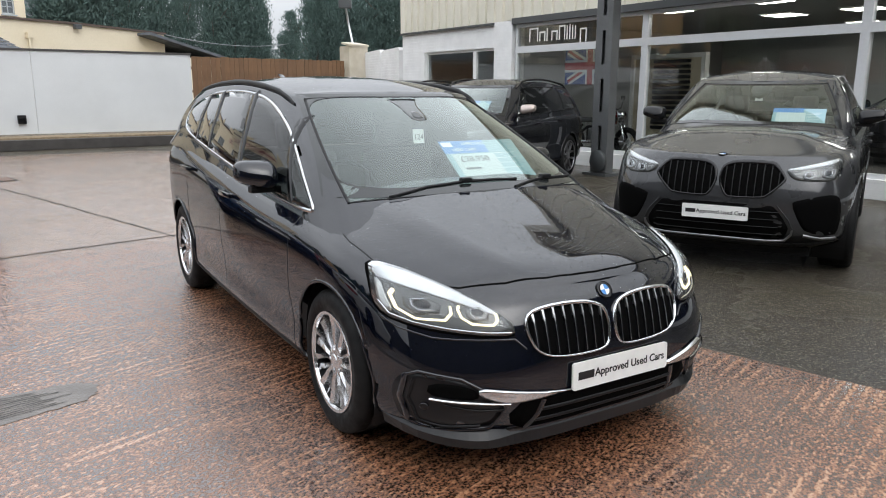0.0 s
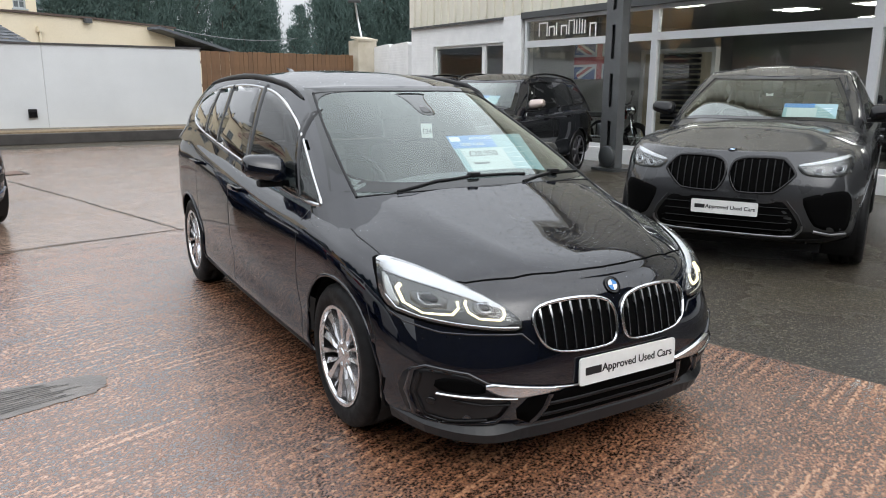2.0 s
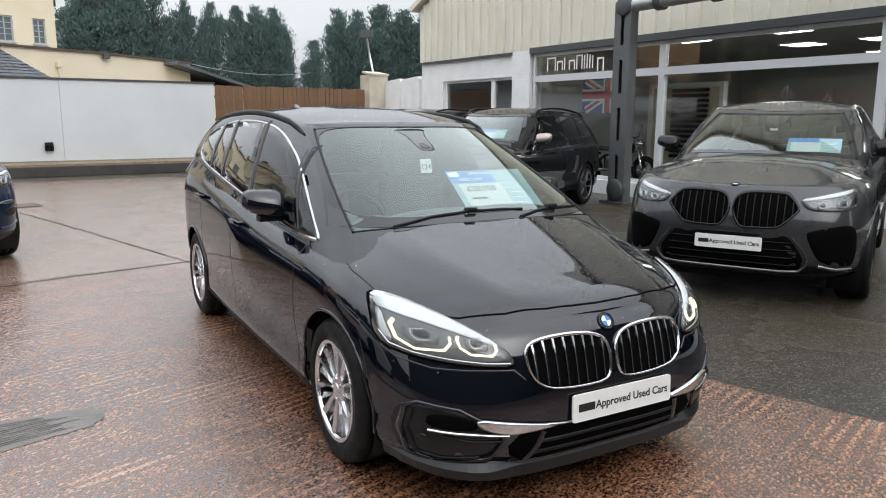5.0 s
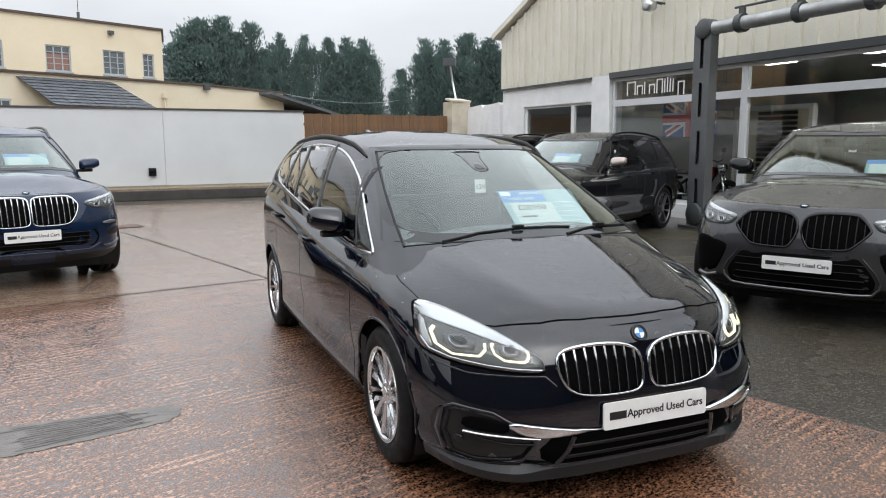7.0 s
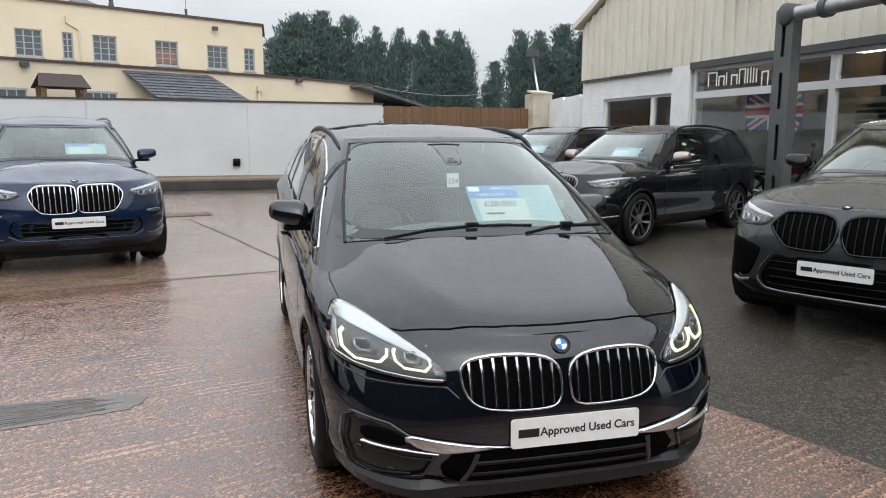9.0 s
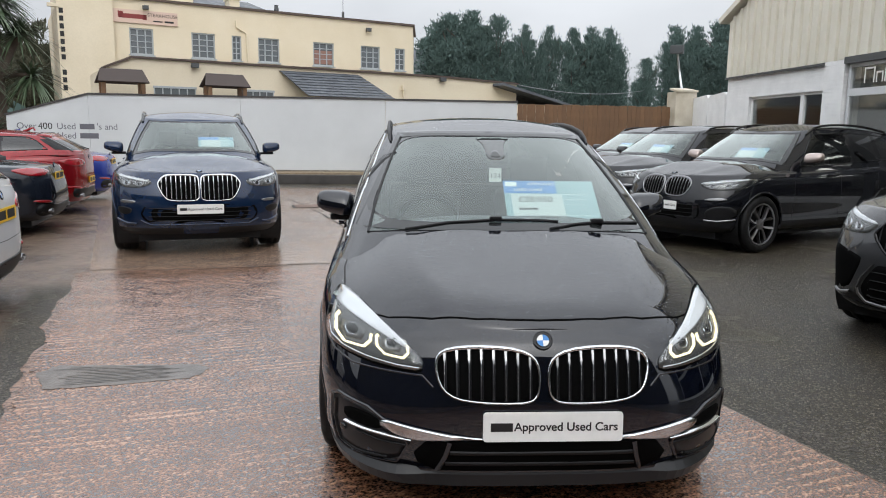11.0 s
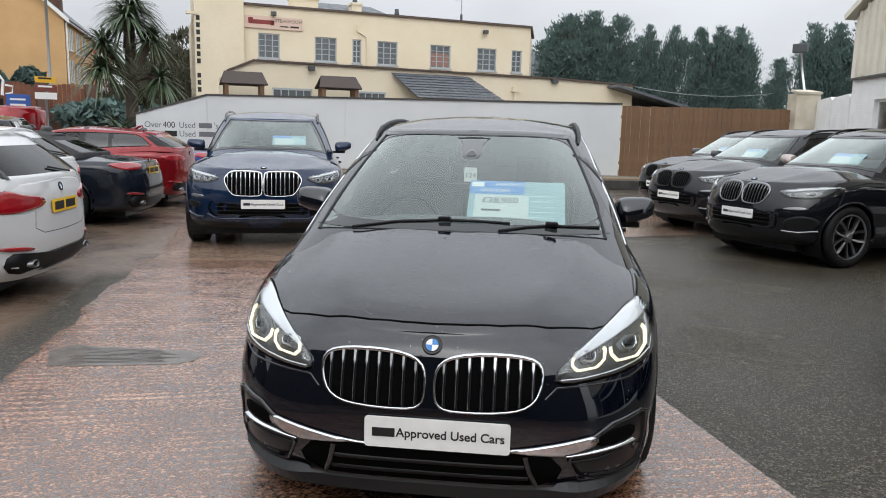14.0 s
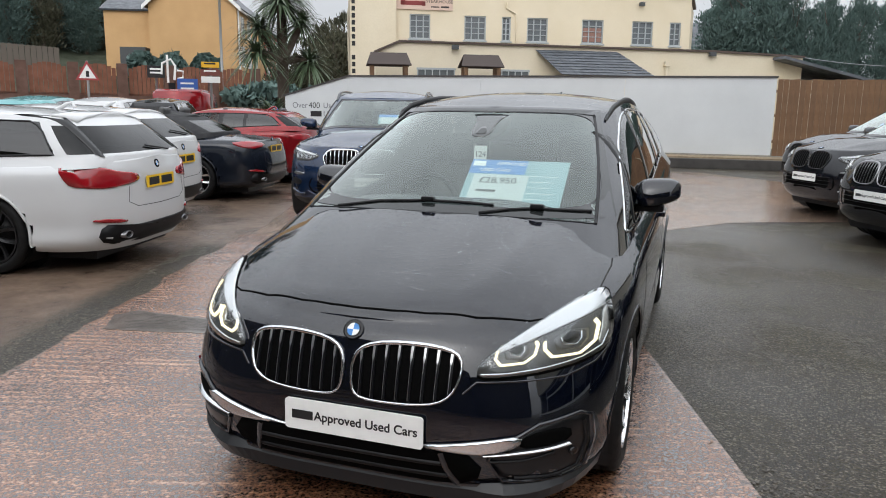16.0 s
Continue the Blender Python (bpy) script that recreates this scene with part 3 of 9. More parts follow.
def wheel_meshes(key, r, rim_r, width, spokes, twin, rim_mat):
    """Hub, tyre and rim, facing +y, shared by wheels alike."""
    hub = bmesh.new()
    lathe(hub, [(0.001, -0.02), (0.15, -0.02), (0.15, -0.04), (rim_r * 0.8, -0.05), (rim_r * 0.8, -0.07), (0.06, -0.08), (0.001, -0.08)], 28)
    w = width
    lathe(hub, [(rim_r - 0.016, w / 2 - 0.014), (rim_r - 0.03, -w / 2 + 0.03), (rim_r - 0.01, -w / 2 + 0.01)], 40)
    ty = bmesh.new()
    lathe(ty, [(rim_r + 0.004, -w / 2 + 0.015), (rim_r + 0.012, -w / 2), (rim_r + 0.5 * (r - rim_r), -w / 2 - 0.008), (r - 0.018, -w / 2 + 0.004), (r - 0.004, -w / 2 + 0.022), (r, -w * 0.18), (r - 0.006, -w * 0.17), (r - 0.006, -w * 0.14), (r, -w * 0.13), (r, w * 0.13), (r - 0.006, w * 0.14), (r - 0.006, w * 0.17), (r, w * 0.18), (r - 0.004, w / 2 - 0.022), (r - 0.018, w / 2 - 0.004), (rim_r + 0.5 * (r - rim_r), w / 2 + 0.008), (rim_r + 0.012, w / 2), (rim_r + 0.004, w / 2 - 0.015)], 56)
    rm = bmesh.new()
    lathe(rm, [(rim_r + 0.006, w / 2 - 0.006), (rim_r + 0.004, w / 2 + 0.002), (rim_r - 0.010, w / 2 + 0.001), (rim_r - 0.014, w / 2 - 0.012)], 56)
    face = w / 2 - 0.012
    for s in range(spokes):
        base = 2 * math.pi * s / spokes
        for k in ((-1, 1) if twin else (0,)):
            a0, a1 = base + k * 0.5 * math.pi / spokes * 0.55, base + k * math.pi / spokes * 0.62
            rows = []
            for f in (0.0, 0.35, 0.7, 1.0):
                rad = 0.055 + (rim_r - 0.018 - 0.055) * f
                a = a0 + (a1 - a0) * f
                half = ((0.007 + 0.013 * f * f) if spokes > 6 else (0.011 + 0.010 * f)) if twin else (0.022 + 0.012 * (1 - f))
                dep = face - 0.02 * (1 - f) * f * 4 * 0.5 - (0.016 if f < 0.05 else 0.0)
                c, t = Vector((math.cos(a), 0, math.sin(a))), Vector((-math.sin(a), 0, math.cos(a)))
                rows.append([rm.verts.new(c * rad + t * half * e + Vector((0, dep + h, 0))) for e, h in ((-1, -0.03), (-0.7, 0), (0.8, -0.010 * k), (1, -0.03))])
            for r0, r1 in zip(rows, rows[1:]):
                for j in range(3):
                    rm.faces.new((r0[j], r0[j + 1], r1[j + 1], r1[j]))
    lathe(rm, [(0.075, face - 0.04), (0.07, face - 0.012), (0.035, face - 0.004), (0.03, face), (0.001, face)], 24)
    for k in range(5):
        a = 2 * math.pi * k / 5
        lathe_at = [(0.008, 0), (0.008, 0.01), (0.001, 0.01)]
        rs = lathe(rm, lathe_at, 6)
        for ring in rs:
            for v in ring:
                v.co += Vector((0.052 * math.cos(a), face - 0.012, 0.052 * math.sin(a)))
    bmesh.ops.recalc_face_normals(rm, faces=rm.faces)
    return (link_mesh("wheel", hub, M_TRIM, True), link_mesh("tyre", ty, M_TYRE, True), link_mesh("rim", rm, rim_mat, False))


WHEELS = {}


def car(name, m, label, category, S, group=""):
    """A whole car from its numbers S, set with its nose's middle on the pose m."""
    root = thing(name, m, label, category, group)
    pm, k1, k2, k3 = S["paint"], 34, 84, 26
    L, hw, zb = S["L"], S["W"] / 2, S["zb"]
    zt, zc = S["shoulder"], S["centre"]
    fr = S.get("nose", [(0, 0.09), (0.12, 0.03), (0.3, 0.0), (0.6, 0.0), (0.85, 0.03), (1, 0.09)])
    tl = S.get("tail", [(0, 0.12), (0.15, 0.04), (0.35, 0.0), (0.6, 0.01), (0.85, 0.05), (1, 0.1)])
    sd = S.get("side", [(0, 0.1), (0.06, 0.045), (0.14, 0.02), (0.3, 0.022), (0.5, 0.004), (0.72, 0.0), (0.84, 0.004), (0.93, 0.02), (1, 0.06)])
    hs = [0, 0.02, 0.045, 0.08] + [0.12 + 0.035 * i for i in range(21)] + [0.85, 0.88, 0.905, 0.93, 0.95, 0.968, 0.984, 1.0]
    rings = []
    for h in hs:
        ring = half_ring(-curve(h, fr), -L + curve(h, tl), hw - curve(h, sd), S.get("af", 1.0), S.get("ar", 0.8), curve(h, S.get("nf", [(0, 3.5), (0.55, 3.3), (0.8, 3.0), (1, 2.7)])), S.get("nr", 3.4), k1, k2, k3, 0.012)
        rings.append([(x, y, zb(x) + h * (curve(x, zt) - zb(x))) for x, y in ring])
    n = len(rings[0])
    verts, faces = [], []

    def full(ring):
        """Indices of a closed ring made from its left half."""
        i0 = len(verts)
        verts.extend(Vector(p) for p in ring)
        verts.extend(Vector((p[0], -p[1], p[2])) for p in ring[1:-1])
        return [i0 + i for i in range(n)] + [i0 + n + (n - 3) - i for i in range(n - 2)]

    loops = [full(r) for r in rings]
    for a, b in zip(loops, loops[1:]):
        for i in range(len(a)):
            j = (i + 1) % len(a)
            faces.append((a[i], a[j], b[j], b[i]))
    # bonnet and deck: strips across the car, crowned in the middle
    top = rings[-1]
    cols = 22
    crease = S.get("crease", 0.012)
    prev = None
    cowl = S["cowl"]
    for i in range(n):
        x, y, z = top[i]
        row = []
        for c in range(cols + 1):
            q = 1 - 2 * c / cols
            if c == 0:
                row.append(loops[-1][i])
                continue
            if c == cols:
                row.append(loops[-1][i] if i in (0, n - 1) else loops[-1][len(loops[-1]) - i])
                continue
            zz = z + (curve(x, zc) - z) * (1 - abs(q) ** S.get("crown", 2.4))
            if x > cowl - 0.3:
                yr = 0.30 + 0.30 * min(1, max(0, -x / -cowl))
                fade = min(1, max(0, (-x - 0.1) / 0.3))
                zz += crease * fade * math.exp(-((abs(y * q) - yr) / S.get("crease_w", 0.07)) ** 2)
                zz -= 0.35 * crease * fade * math.exp(-((y * q) / 0.16) ** 2)
            verts.append(Vector((x, y * q, zz)))
            row.append(len(verts) - 1)
        if prev:
            for c in range(cols):
                f = (prev[c], prev[c + 1], row[c + 1], row[c])
                f = tuple(dict.fromkeys(f))
                if len(f) > 2:
                    faces.append(f)
        prev = row
    skin = Skin(verts, faces)
    # wheel arches
    axles = [-S["fo"], -S["fo"] - S["wb"]]
    r_w, r_a = S["rw"], S["rw"] + S.get("gap", 0.035)
    cut = set()
    nl = len(loops) * len(loops[0])
    for i in range(nl):
        v = verts[i]
        if abs(v.y) < hw * 0.62:
            continue
        for ax in axles:
            d = math.hypot(v.x - ax, v.z - r_w)
            if d < r_a - 0.014:
                cut.add(i)
            elif d < r_a + 0.02:
                v.x, v.z = ax + (v.x - ax) * r_a / d, r_w + (v.z - r_w) * r_a / d
    g0, g1 = S["g_base"], S["g_roof"]
    xin0, xin1 = cowl - S.get("hole", 0.22), g0["xr"] + 0.25

    def keep(f):
        if any(i in cut for i in f):
            return False
        c = sum((verts[i] for i in f), Vector()) / len(f)
        return not (xin1 < c.x < xin0 and abs(c.y) < g0["hw"] - 0.1 and min(f) >= 0 and all(i >= nl - len(loops[0]) for i in f) and abs(c.y) < hw - 0.16)

    used = [f for f in faces if keep(f)]
    bm = bmesh.new()
    bv = [bm.verts.new(v) for v in verts]
    low = S.get("cladding", -1)
    for f in used:
        try:
            fc = bm.faces.new([bv[i] for i in f])
        except ValueError:
            continue
        c = fc.calc_center_median()
        dark = low > 0 and (c.z < zb(c.x) + low or any(math.hypot(c.x - ax, c.z - r_w) < r_a + 0.05 for ax in axles) and S.get("arch_trim")) and abs(c.y) > 0.2
        fc.material_index = 1 if dark else 0
    bmesh.ops.delete(bm, geom=[v for v in bm.verts if not v.link_faces], context="VERTS")
    bmesh.ops.recalc_face_normals(bm, faces=bm.faces)
    part("body", bm, [pm, M_TRIM], root, smooth=True)
    # underbody block, made deep so that the ground beneath stays dark
    bm = boxes((-L + 0.3, -0.3, -hw + 0.30, hw - 0.30, zb(0) - 0.09, zb(0) + 0.12))
    part("undertray", bm, M_TRIM, root)
    # greenhouse
    ka, kb, kc = 16, 60, 14
    base = half_ring(g0["xf"], g0["xr"], g0["hw"], g0["af"], g0["ar"], g0.get("nf", 3), g0.get("nr", 3), ka, kb, kc, 0.01)
    roof = half_ring(g1["xf"], g1["xr"], g1["hw"], g1["af"], g1["ar"], g1.get("nf", 3), g1.get("nr", 3), ka, kb, kc, 0.012)
    vs = [-0.28, 0.0, 0.035, 0.07] + [0.07 + 0.79 * i / 9 for i in range(1, 10)] + [0.9, 0.94, 0.97, 1.0]
    gn = len(base)
    bulge = S.get("bulge", 0.03)
    grid = []
    for v in vs:
        row = []
        for i in range(gn):
            (xb, yb), (xt, yt) = base[i], roof[i]
            zb_, zt_ = curve(xb, g0["z"]), curve(xt, g1["z"])
            e = bulge * 4 * max(0, v) * (1 - v)
            s = min(1.0, i / ka) if i < ka else min(1.0, (gn - 1 - i) / kc)
            vx = max(0.0, v) if i > gn // 2 else v
            row.append(Vector((xb + (xt - xb) * vx + (e * 0.8 if i < ka else -e * 0.8 if i > gn - kc else 0) * (1 - s), yb + (yt - yb) * v + e * s, zb_ + (zt_ - zb_) * v)))
        grid.append(row)
    gv, gf = [], {}

    def gfull(row):
        i0 = len(gv)
        gv.extend(row)
        gv.extend(Vector((p.x, -p.y, p.z)) for p in row[1:-1])
        return [i0 + i for i in range(gn)] + [i0 + gn + (gn - 3) - i for i in range(gn - 2)]

    gl = [gfull(r) for r in grid]
    iA, iA2, iD, iR = S.get("iA", 11), S.get("iA2", 14), S.get("iD", gn - kc - 2), S.get("iR", gn - 9)
    pillars = S["pillars"]
    v_lo, v_hi, w_hi = 3, 12, 14
    tot = len(gl[0])
    for k in range(len(vs) - 1):
        for i in range(tot):
            j = (i + 1) % tot
            h = i if i < gn - 1 else tot - 1 - i
            side = "left" if i < gn - 1 else "right"
            f = (gl[k][i], gl[k][j], gl[k + 1][j], gl[k + 1][i])
            kind = "pillar"
            if h < iA and 1 <= k < w_hi:
                kind = "screen_border" if S.get("border") and (k < 3 or k == w_hi - 1 or h == iA - 1) else "windscreen"
            elif S.get("side_outline"):
                c_ = (gv[f[0]] + gv[f[1]] + gv[f[2]] + gv[f[3]]) / 4
                if abs(c_.y) > 0.5 and 0 < k < w_hi and inside2(c_.x, c_.z, S["side_outline"]):
                    kind = "opening"
                elif h >= iR and 3 <= k < 11:
                    kind = "rear_window"
            elif iA2 <= h < iD and v_lo <= k < v_hi:
                xm = (gv[f[0]].x + gv[f[1]].x) / 2
                edge = min(h - iA2, iD - 1 - h)
                rise = min(k - v_lo, v_hi - 1 - k)
                hit = [p for p in pillars if abs(xm - p[0]) < p[1]]
                if hit:
                    kind = "post"
                elif S.get("round", True) and h > iD - 7 and (k >= v_hi - 3 and (iD - 1 - h) + (v_hi - 1 - k) * 2 < 4 or k < v_lo + 2 and (iD - 1 - h) < 2 - (k - v_lo)):
                    kind = "pillar"
                else:
                    nb = sum(1 for p in pillars if xm < p[0])
                    kind = "side_window_%d_%s" % (nb, side)
            elif h >= iR and 3 <= k < 11:
                kind = "rear_window"
            gf.setdefault(kind, []).append(f)
    prev = None
    for i in range(gn):
        x, y, z = grid[-1][i]
        row = []
        for c in range(19):
            q = 1 - 2 * c / 18
            if c == 0:
                row.append(gl[-1][i])
            elif c == 18:
                row.append(gl[-1][i] if i in (0, gn - 1) else gl[-1][tot - i])
            else:
                gv.append(Vector((x, y * q, z + (curve(x, S["roof_c"]) - z) * (1 - abs(q) ** 2.2))))
                row.append(len(gv) - 1)
        if prev:
            for c in range(18):
                f = tuple(dict.fromkeys((prev[c], prev[c + 1], row[c + 1], row[c])))
                if len(f) > 2:
                    gf.setdefault("roof", []).append(f)
        prev = row
    gskin = Skin(gv, [f for fs in gf.values() for f in fs])

    def sub(fs):
        b = bmesh.new()
        idx = {}
        for f in fs:
            for i in f:
                if i not in idx:
                    idx[i] = b.verts.new(gv[i])
            b.faces.new([idx[i] for i in f])
        bmesh.ops.recalc_face_normals(b, faces=b.faces)
        return b

    part("cabin_shell", sub(gf["pillar"] + gf["roof"]), S.get("roof_mat", pm), root, smooth=True)
    for sgn in (1, -1):
        for px, pw in pillars:
            fs = [f for f in gf.get("post", []) if gv[f[0]].y * sgn > 0 and abs((gv[f[0]].x + gv[f[1]].x) / 2 - px) < pw]
            if fs:
                part("window_post", sub(fs), M_GLOSSB, root, "gloss black window post", smooth=True)
    for kind, fs in gf.items():
        if kind == "windscreen":
            ob = part("windscreen", sub(fs), M_GLASS, root, smooth=True)
            ob.visible_shadow = False
        elif kind == "screen_border":
            part("screen_border", sub(fs), M_FRIT, root, "black printed border of the windscreen", smooth=True)
        elif kind == "rear_window":
            part("rear_window", sub(fs), M_REARG, root, smooth=True)
        elif kind.startswith("side"):
            ob = part("side_window", sub(fs), S.get("front_glass", M_SIDEG) if kind.split("_")[2] == str(0) or "_0_" in kind else S.get("rear_glass", M_TINT), root, smooth=True)
    # black border round the windscreen
    bm = bmesh.new()
    for k, lift in ((1, 0.002), (w_hi, 0.002)):
        line = [gl[k][i] for i in range(iA, 0, -1)] + [gl[k][0]] + [gl[k][tot - i] for i in range(1, iA + 1)]
        tube(bm, [gv[i] for i in line], 0.004, 6)
    for sgn in (0, 1):
        line = [gl[k][iA] if sgn == 0 else gl[k][tot - iA] for k in range(1, w_hi + 1)]
        tube(bm, [gv[i] for i in line], S.get("seal", 0.008), 6)
    part("windscreen_seal", bm, M_TRIM, root, smooth=True)
    # bright or black line round the side windows
    if S.get("side_outline"):
        o = dense(rounded(S["side_outline"], 2), 0.04)
        for side in ("left", "right"):
            w = part("side_window", blob(gskin, side, o, 0.004, 0.002, 6), M_SIDEG, root, smooth=True)
            part("window_trim", ribbon(gskin, side, o, [0.012 if a > -1.95 and b > 0.972 else 0.019 for a, b in o], 0.005, closed=True), M_CHROME, w, "chrome window surround", smooth=True)
            for line, wd in S["side_posts"]:
                part("window_post", ribbon(gskin, side, dense(line, 0.05), wd, 0.007), M_GLOSSB, w, "gloss black window post", smooth=True)
            for poly in S["side_tints"]:
                part("dark_pane", blob(gskin, side, poly, 0.0055, 0.0005, 5), M_TINT, w, "dark privacy pane", smooth=True)
    for sgn in (0, 1) if not S.get("side_outline") else ():
        def at(k, i):
            return gv[gl[k][i]] if sgn == 0 else gv[gl[k][tot - i]]
        loop = [at(v_lo, i) for i in range(iA2, iD + 1)] + [at(k, iD) for k in range(v_lo + 1, v_hi - 2)] + [at(v_hi - 1, iD - 1)] + [at(v_hi, i) for i in range(iD - 3, iA2 - 1, -1)] + [at(k, iA2) for k in range(v_hi - 1, v_lo, -1)]
        bm = bmesh.new()
        tube(bm, loop, S.get("trim_r", 0.011), 6, closed=True, squash=(0.7, 1.0))
        part("window_trim", bm, S.get("trim", M_CHROME), root, S.get("trim_label", "chrome window surround"), smooth=True)
    # wheels, arches, liners
    key = (r_w, S["rim_r"], S["spokes"], S["twin"], S["rim_mat"].name)
    if key not in WHEELS:
        WHEELS[key] = wheel_meshes(key, r_w, S["rim_r"], S.get("tw", 0.225), S["spokes"], S["twin"], S["rim_mat"])
    meshes = WHEELS[key]
    for ax in axles:
        for sg in (1, -1):
            w = new("wheel", meshes[0])
            w.parent = root
            yy = hw - S.get("wheel_in", 0.02) - S.get("tw", 0.225) / 2
            w.matrix_basis = Matrix.Translation((ax, sg * yy, r_w)) @ Matrix.Rotation(0 if sg > 0 else math.pi, 4, "Z")
            for nm, me in zip(("tyre", "rim"), meshes[1:]):
                o = new(nm, me)
                o.parent = w
            bm = bmesh.new()
            lathe(bm, [(r_a + 0.02, hw - 0.05), (r_a + 0.02, hw - 0.36), (0.02, hw - 0.36)], 40)
            for v in bm.verts:
                v.co = Vector((v.co.x + ax, v.co.y * sg, v.co.z + r_w))
            bmesh.ops.delete(bm, geom=[f for f in bm.faces if f.calc_center_median().z < 0.13], context="FACES")
            part("wheel_arch_liner", bm, M_TRIM, root)
            bm = bmesh.new()
            line = []
            for d in range(-28, 209, 6):
                t = radians(d)
                px, pz = ax + (r_a + 0.004) * math.cos(t), r_w + (r_a + 0.004) * math.sin(t)
                if pz < zb(px) + 0.03:
                    continue
                p, nn = skin.at("left" if sg > 0 else "right", ax + (r_a + 0.03) * math.cos(t), r_w + (r_a + 0.03) * math.sin(t))
                line.append(Vector((px, p.y, pz)))
            tube(bm, line, S.get("lip", 0.014), 6)
            part("arch_lip", bm, M_TRIM if S.get("arch_trim") else pm, root, smooth=True)
    # door mirrors: wedge-shaped caps, blunt at the glass, tapering outwards
    mx, mz = S["mirror"]
    my, mw = hw + S.get("mirror_y", 0.035), S.get("mirror_w", 0.12)
    for sg in (1, -1):
        bm = bmesh.new()
        bmesh.ops.create_uvsphere(bm, u_segments=28, v_segments=18, radius=1.0)
        for v in bm.verts:
            x, y, z = [abs(c) ** 0.55 * (1 if c > 0 else -1) for c in v.co]
            k = max(1.0, math.sqrt(x * x + y * y + z * z) / 1.30)
            x, y, z = x / k, y / k, z / k
            x = x if x > 0 else x * 0.3
            low = 1.0 if z > 0 else 0.78 - 0.25 * max(0, y)
            v.co = Vector((mx + 0.11 * x * (1 - 0.25 * y) * (1.0 if z < 0 else 1 - 0.25 * z), sg * (my + mw * y), mz + 0.078 * z * low * (1 - 0.1 * y) + 0.010 * y))
        cap = part("mirror", bm, S.get("mirror_mat", pm), root, smooth=True)
        bm = bmesh.new()
        tube(bm, [Vector((mx + 0.11 * math.cos(t) * 0.96, sg * (my + mw * (-0.75 + 1.6 * f)), mz - 0.040 + 0.016 * f)) for f, t in [(k / 8, 1.25 * (k / 8) ** 1.6) for k in range(9)]], 0.0055, 6, squash=(0.8, 1.2))
        part("indicator", bm, M_SATIN, cap, "slim clear indicator strip", smooth=True)
        bm = boxes((mx - 0.02, mx + 0.05, min(sg * (hw - 0.12), sg * (my + 0.03)), max(sg * (hw - 0.12), sg * (my + 0.03)), mz - 0.092, mz - 0.058), bevel=0.012)
        part("mirror_arm", bm, M_TRIM, cap)
        bm = bmesh.new()
        lathe(bm, [(0.001, 0), (1, 0), (1, -0.01), (0.001, -0.01)], 20, "x")
        for v in bm.verts:
            v.co = Vector((mx - 0.043 + v.co.x, sg * my + (mw - 0.02) * v.co.y, mz + 0.06 * v.co.z))
        part("mirror_glass", bm, M_CHROME, cap)
    # cabin: seats, dashboard, wheel
    sx = S["seat_x"]
    fz = S.get("floor", 0.42)
    for sg in (1, -1):
        bm = boxes((sx - 0.5, sx, sg * 0.36 - 0.25, sg * 0.36 + 0.25, fz, fz + 0.16), bevel=0.04)
        b2 = bmesh.new()
        box(b2, -0.09, 0.07, sg * 0.36 - 0.24, sg * 0.36 + 0.24, 0, 0.62, bevel=0.05)
        box(b2, -0.06, 0.04, sg * 0.36 - 0.13, sg * 0.36 + 0.13, 0.64, 0.84, bevel=0.045)
        bmesh.ops.rotate(b2, verts=b2.verts, cent=(0, 0, 0), matrix=Matrix.Rotation(radians(-14), 3, "Y"))
        bmesh.ops.translate(b2, verts=b2.verts, vec=(sx - 0.45, 0, fz + 0.08))
        part("seat", b2, M_SEAT, root, smooth=True)
        part("seat_cushion", bm, M_SEAT, root, smooth=True)
    dz = S["dash_z"]
    dx = cowl - 0.02
    w0 = g0["hw"] - 0.08
    bm = bmesh.new()
    prof = [(0.0, -0.02), (-0.25, 0.0), (-0.5, 0.005), (-0.62, -0.04), (-0.66, -0.15), (-0.62, -0.4)]
    rows = []
    for c in range(15):
        q = -1 + 2 * c / 14
        rows.append([bm.verts.new((dx + a - 0.25 * q * q * (1 if a > -0.3 else 0.3), q * w0, dz + b + (0.035 * math.exp(-((q + 0.45) / 0.2) ** 2) if -0.6 < a < -0.3 else 0))) for a, b in prof])
    for r0, r1 in zip(rows, rows[1:]):
        for j in range(len(prof) - 1):
            bm.faces.new((r0[j], r0[j + 1], r1[j + 1], r1[j]))
    part("dashboard", bm, M_DASH, root, smooth=True)
    bm = bmesh.new()
    ring = [Vector((dx - 0.72 - 0.07 * math.sin(t), -0.37 + 0.185 * math.cos(t), dz - 0.02 + 0.17 * math.sin(t))) for t in [2 * math.pi * k / 24 for k in range(24)]]
    tube(bm, ring, 0.016, 6, closed=True)
    tube(bm, [ring[12], Vector((dx - 0.7, -0.37, dz - 0.04)), ring[0]], 0.02, 6)
    part("steering_wheel", bm, M_TRIM, root, smooth=True)
    rear = 0.34 if S.get("low_rear") else 0.66
    bm = boxes((sx - 1.5, sx - 1.25, -0.62, 0.62, fz, fz + rear), (sx - 1.3, sx - 0.8, -0.62, 0.62, fz, fz + 0.14), bevel=0.05)
    part("rear_seat", bm, M_SEAT, root, smooth=True)
    # rear-view mirror and sensor housing
    bm = bmesh.new()
    rx = g1["xf"] - 0.03
    p, nn = gskin.at("top", rx + 0.17, 0)
    bmesh.ops.create_uvsphere(bm, u_segments=14, v_segments=8, radius=1)
    for v in bm.verts:
        v.co = Vector((p.x - 0.04 + 0.13 * v.co.x, 0.10 * v.co.y * (1 + 0.3 * v.co.x * -1), p.z - 0.035 + 0.05 * v.co.z - 0.06 * v.co.x))
    part("sensor_housing", bm, M_TRIM, root, smooth=True)
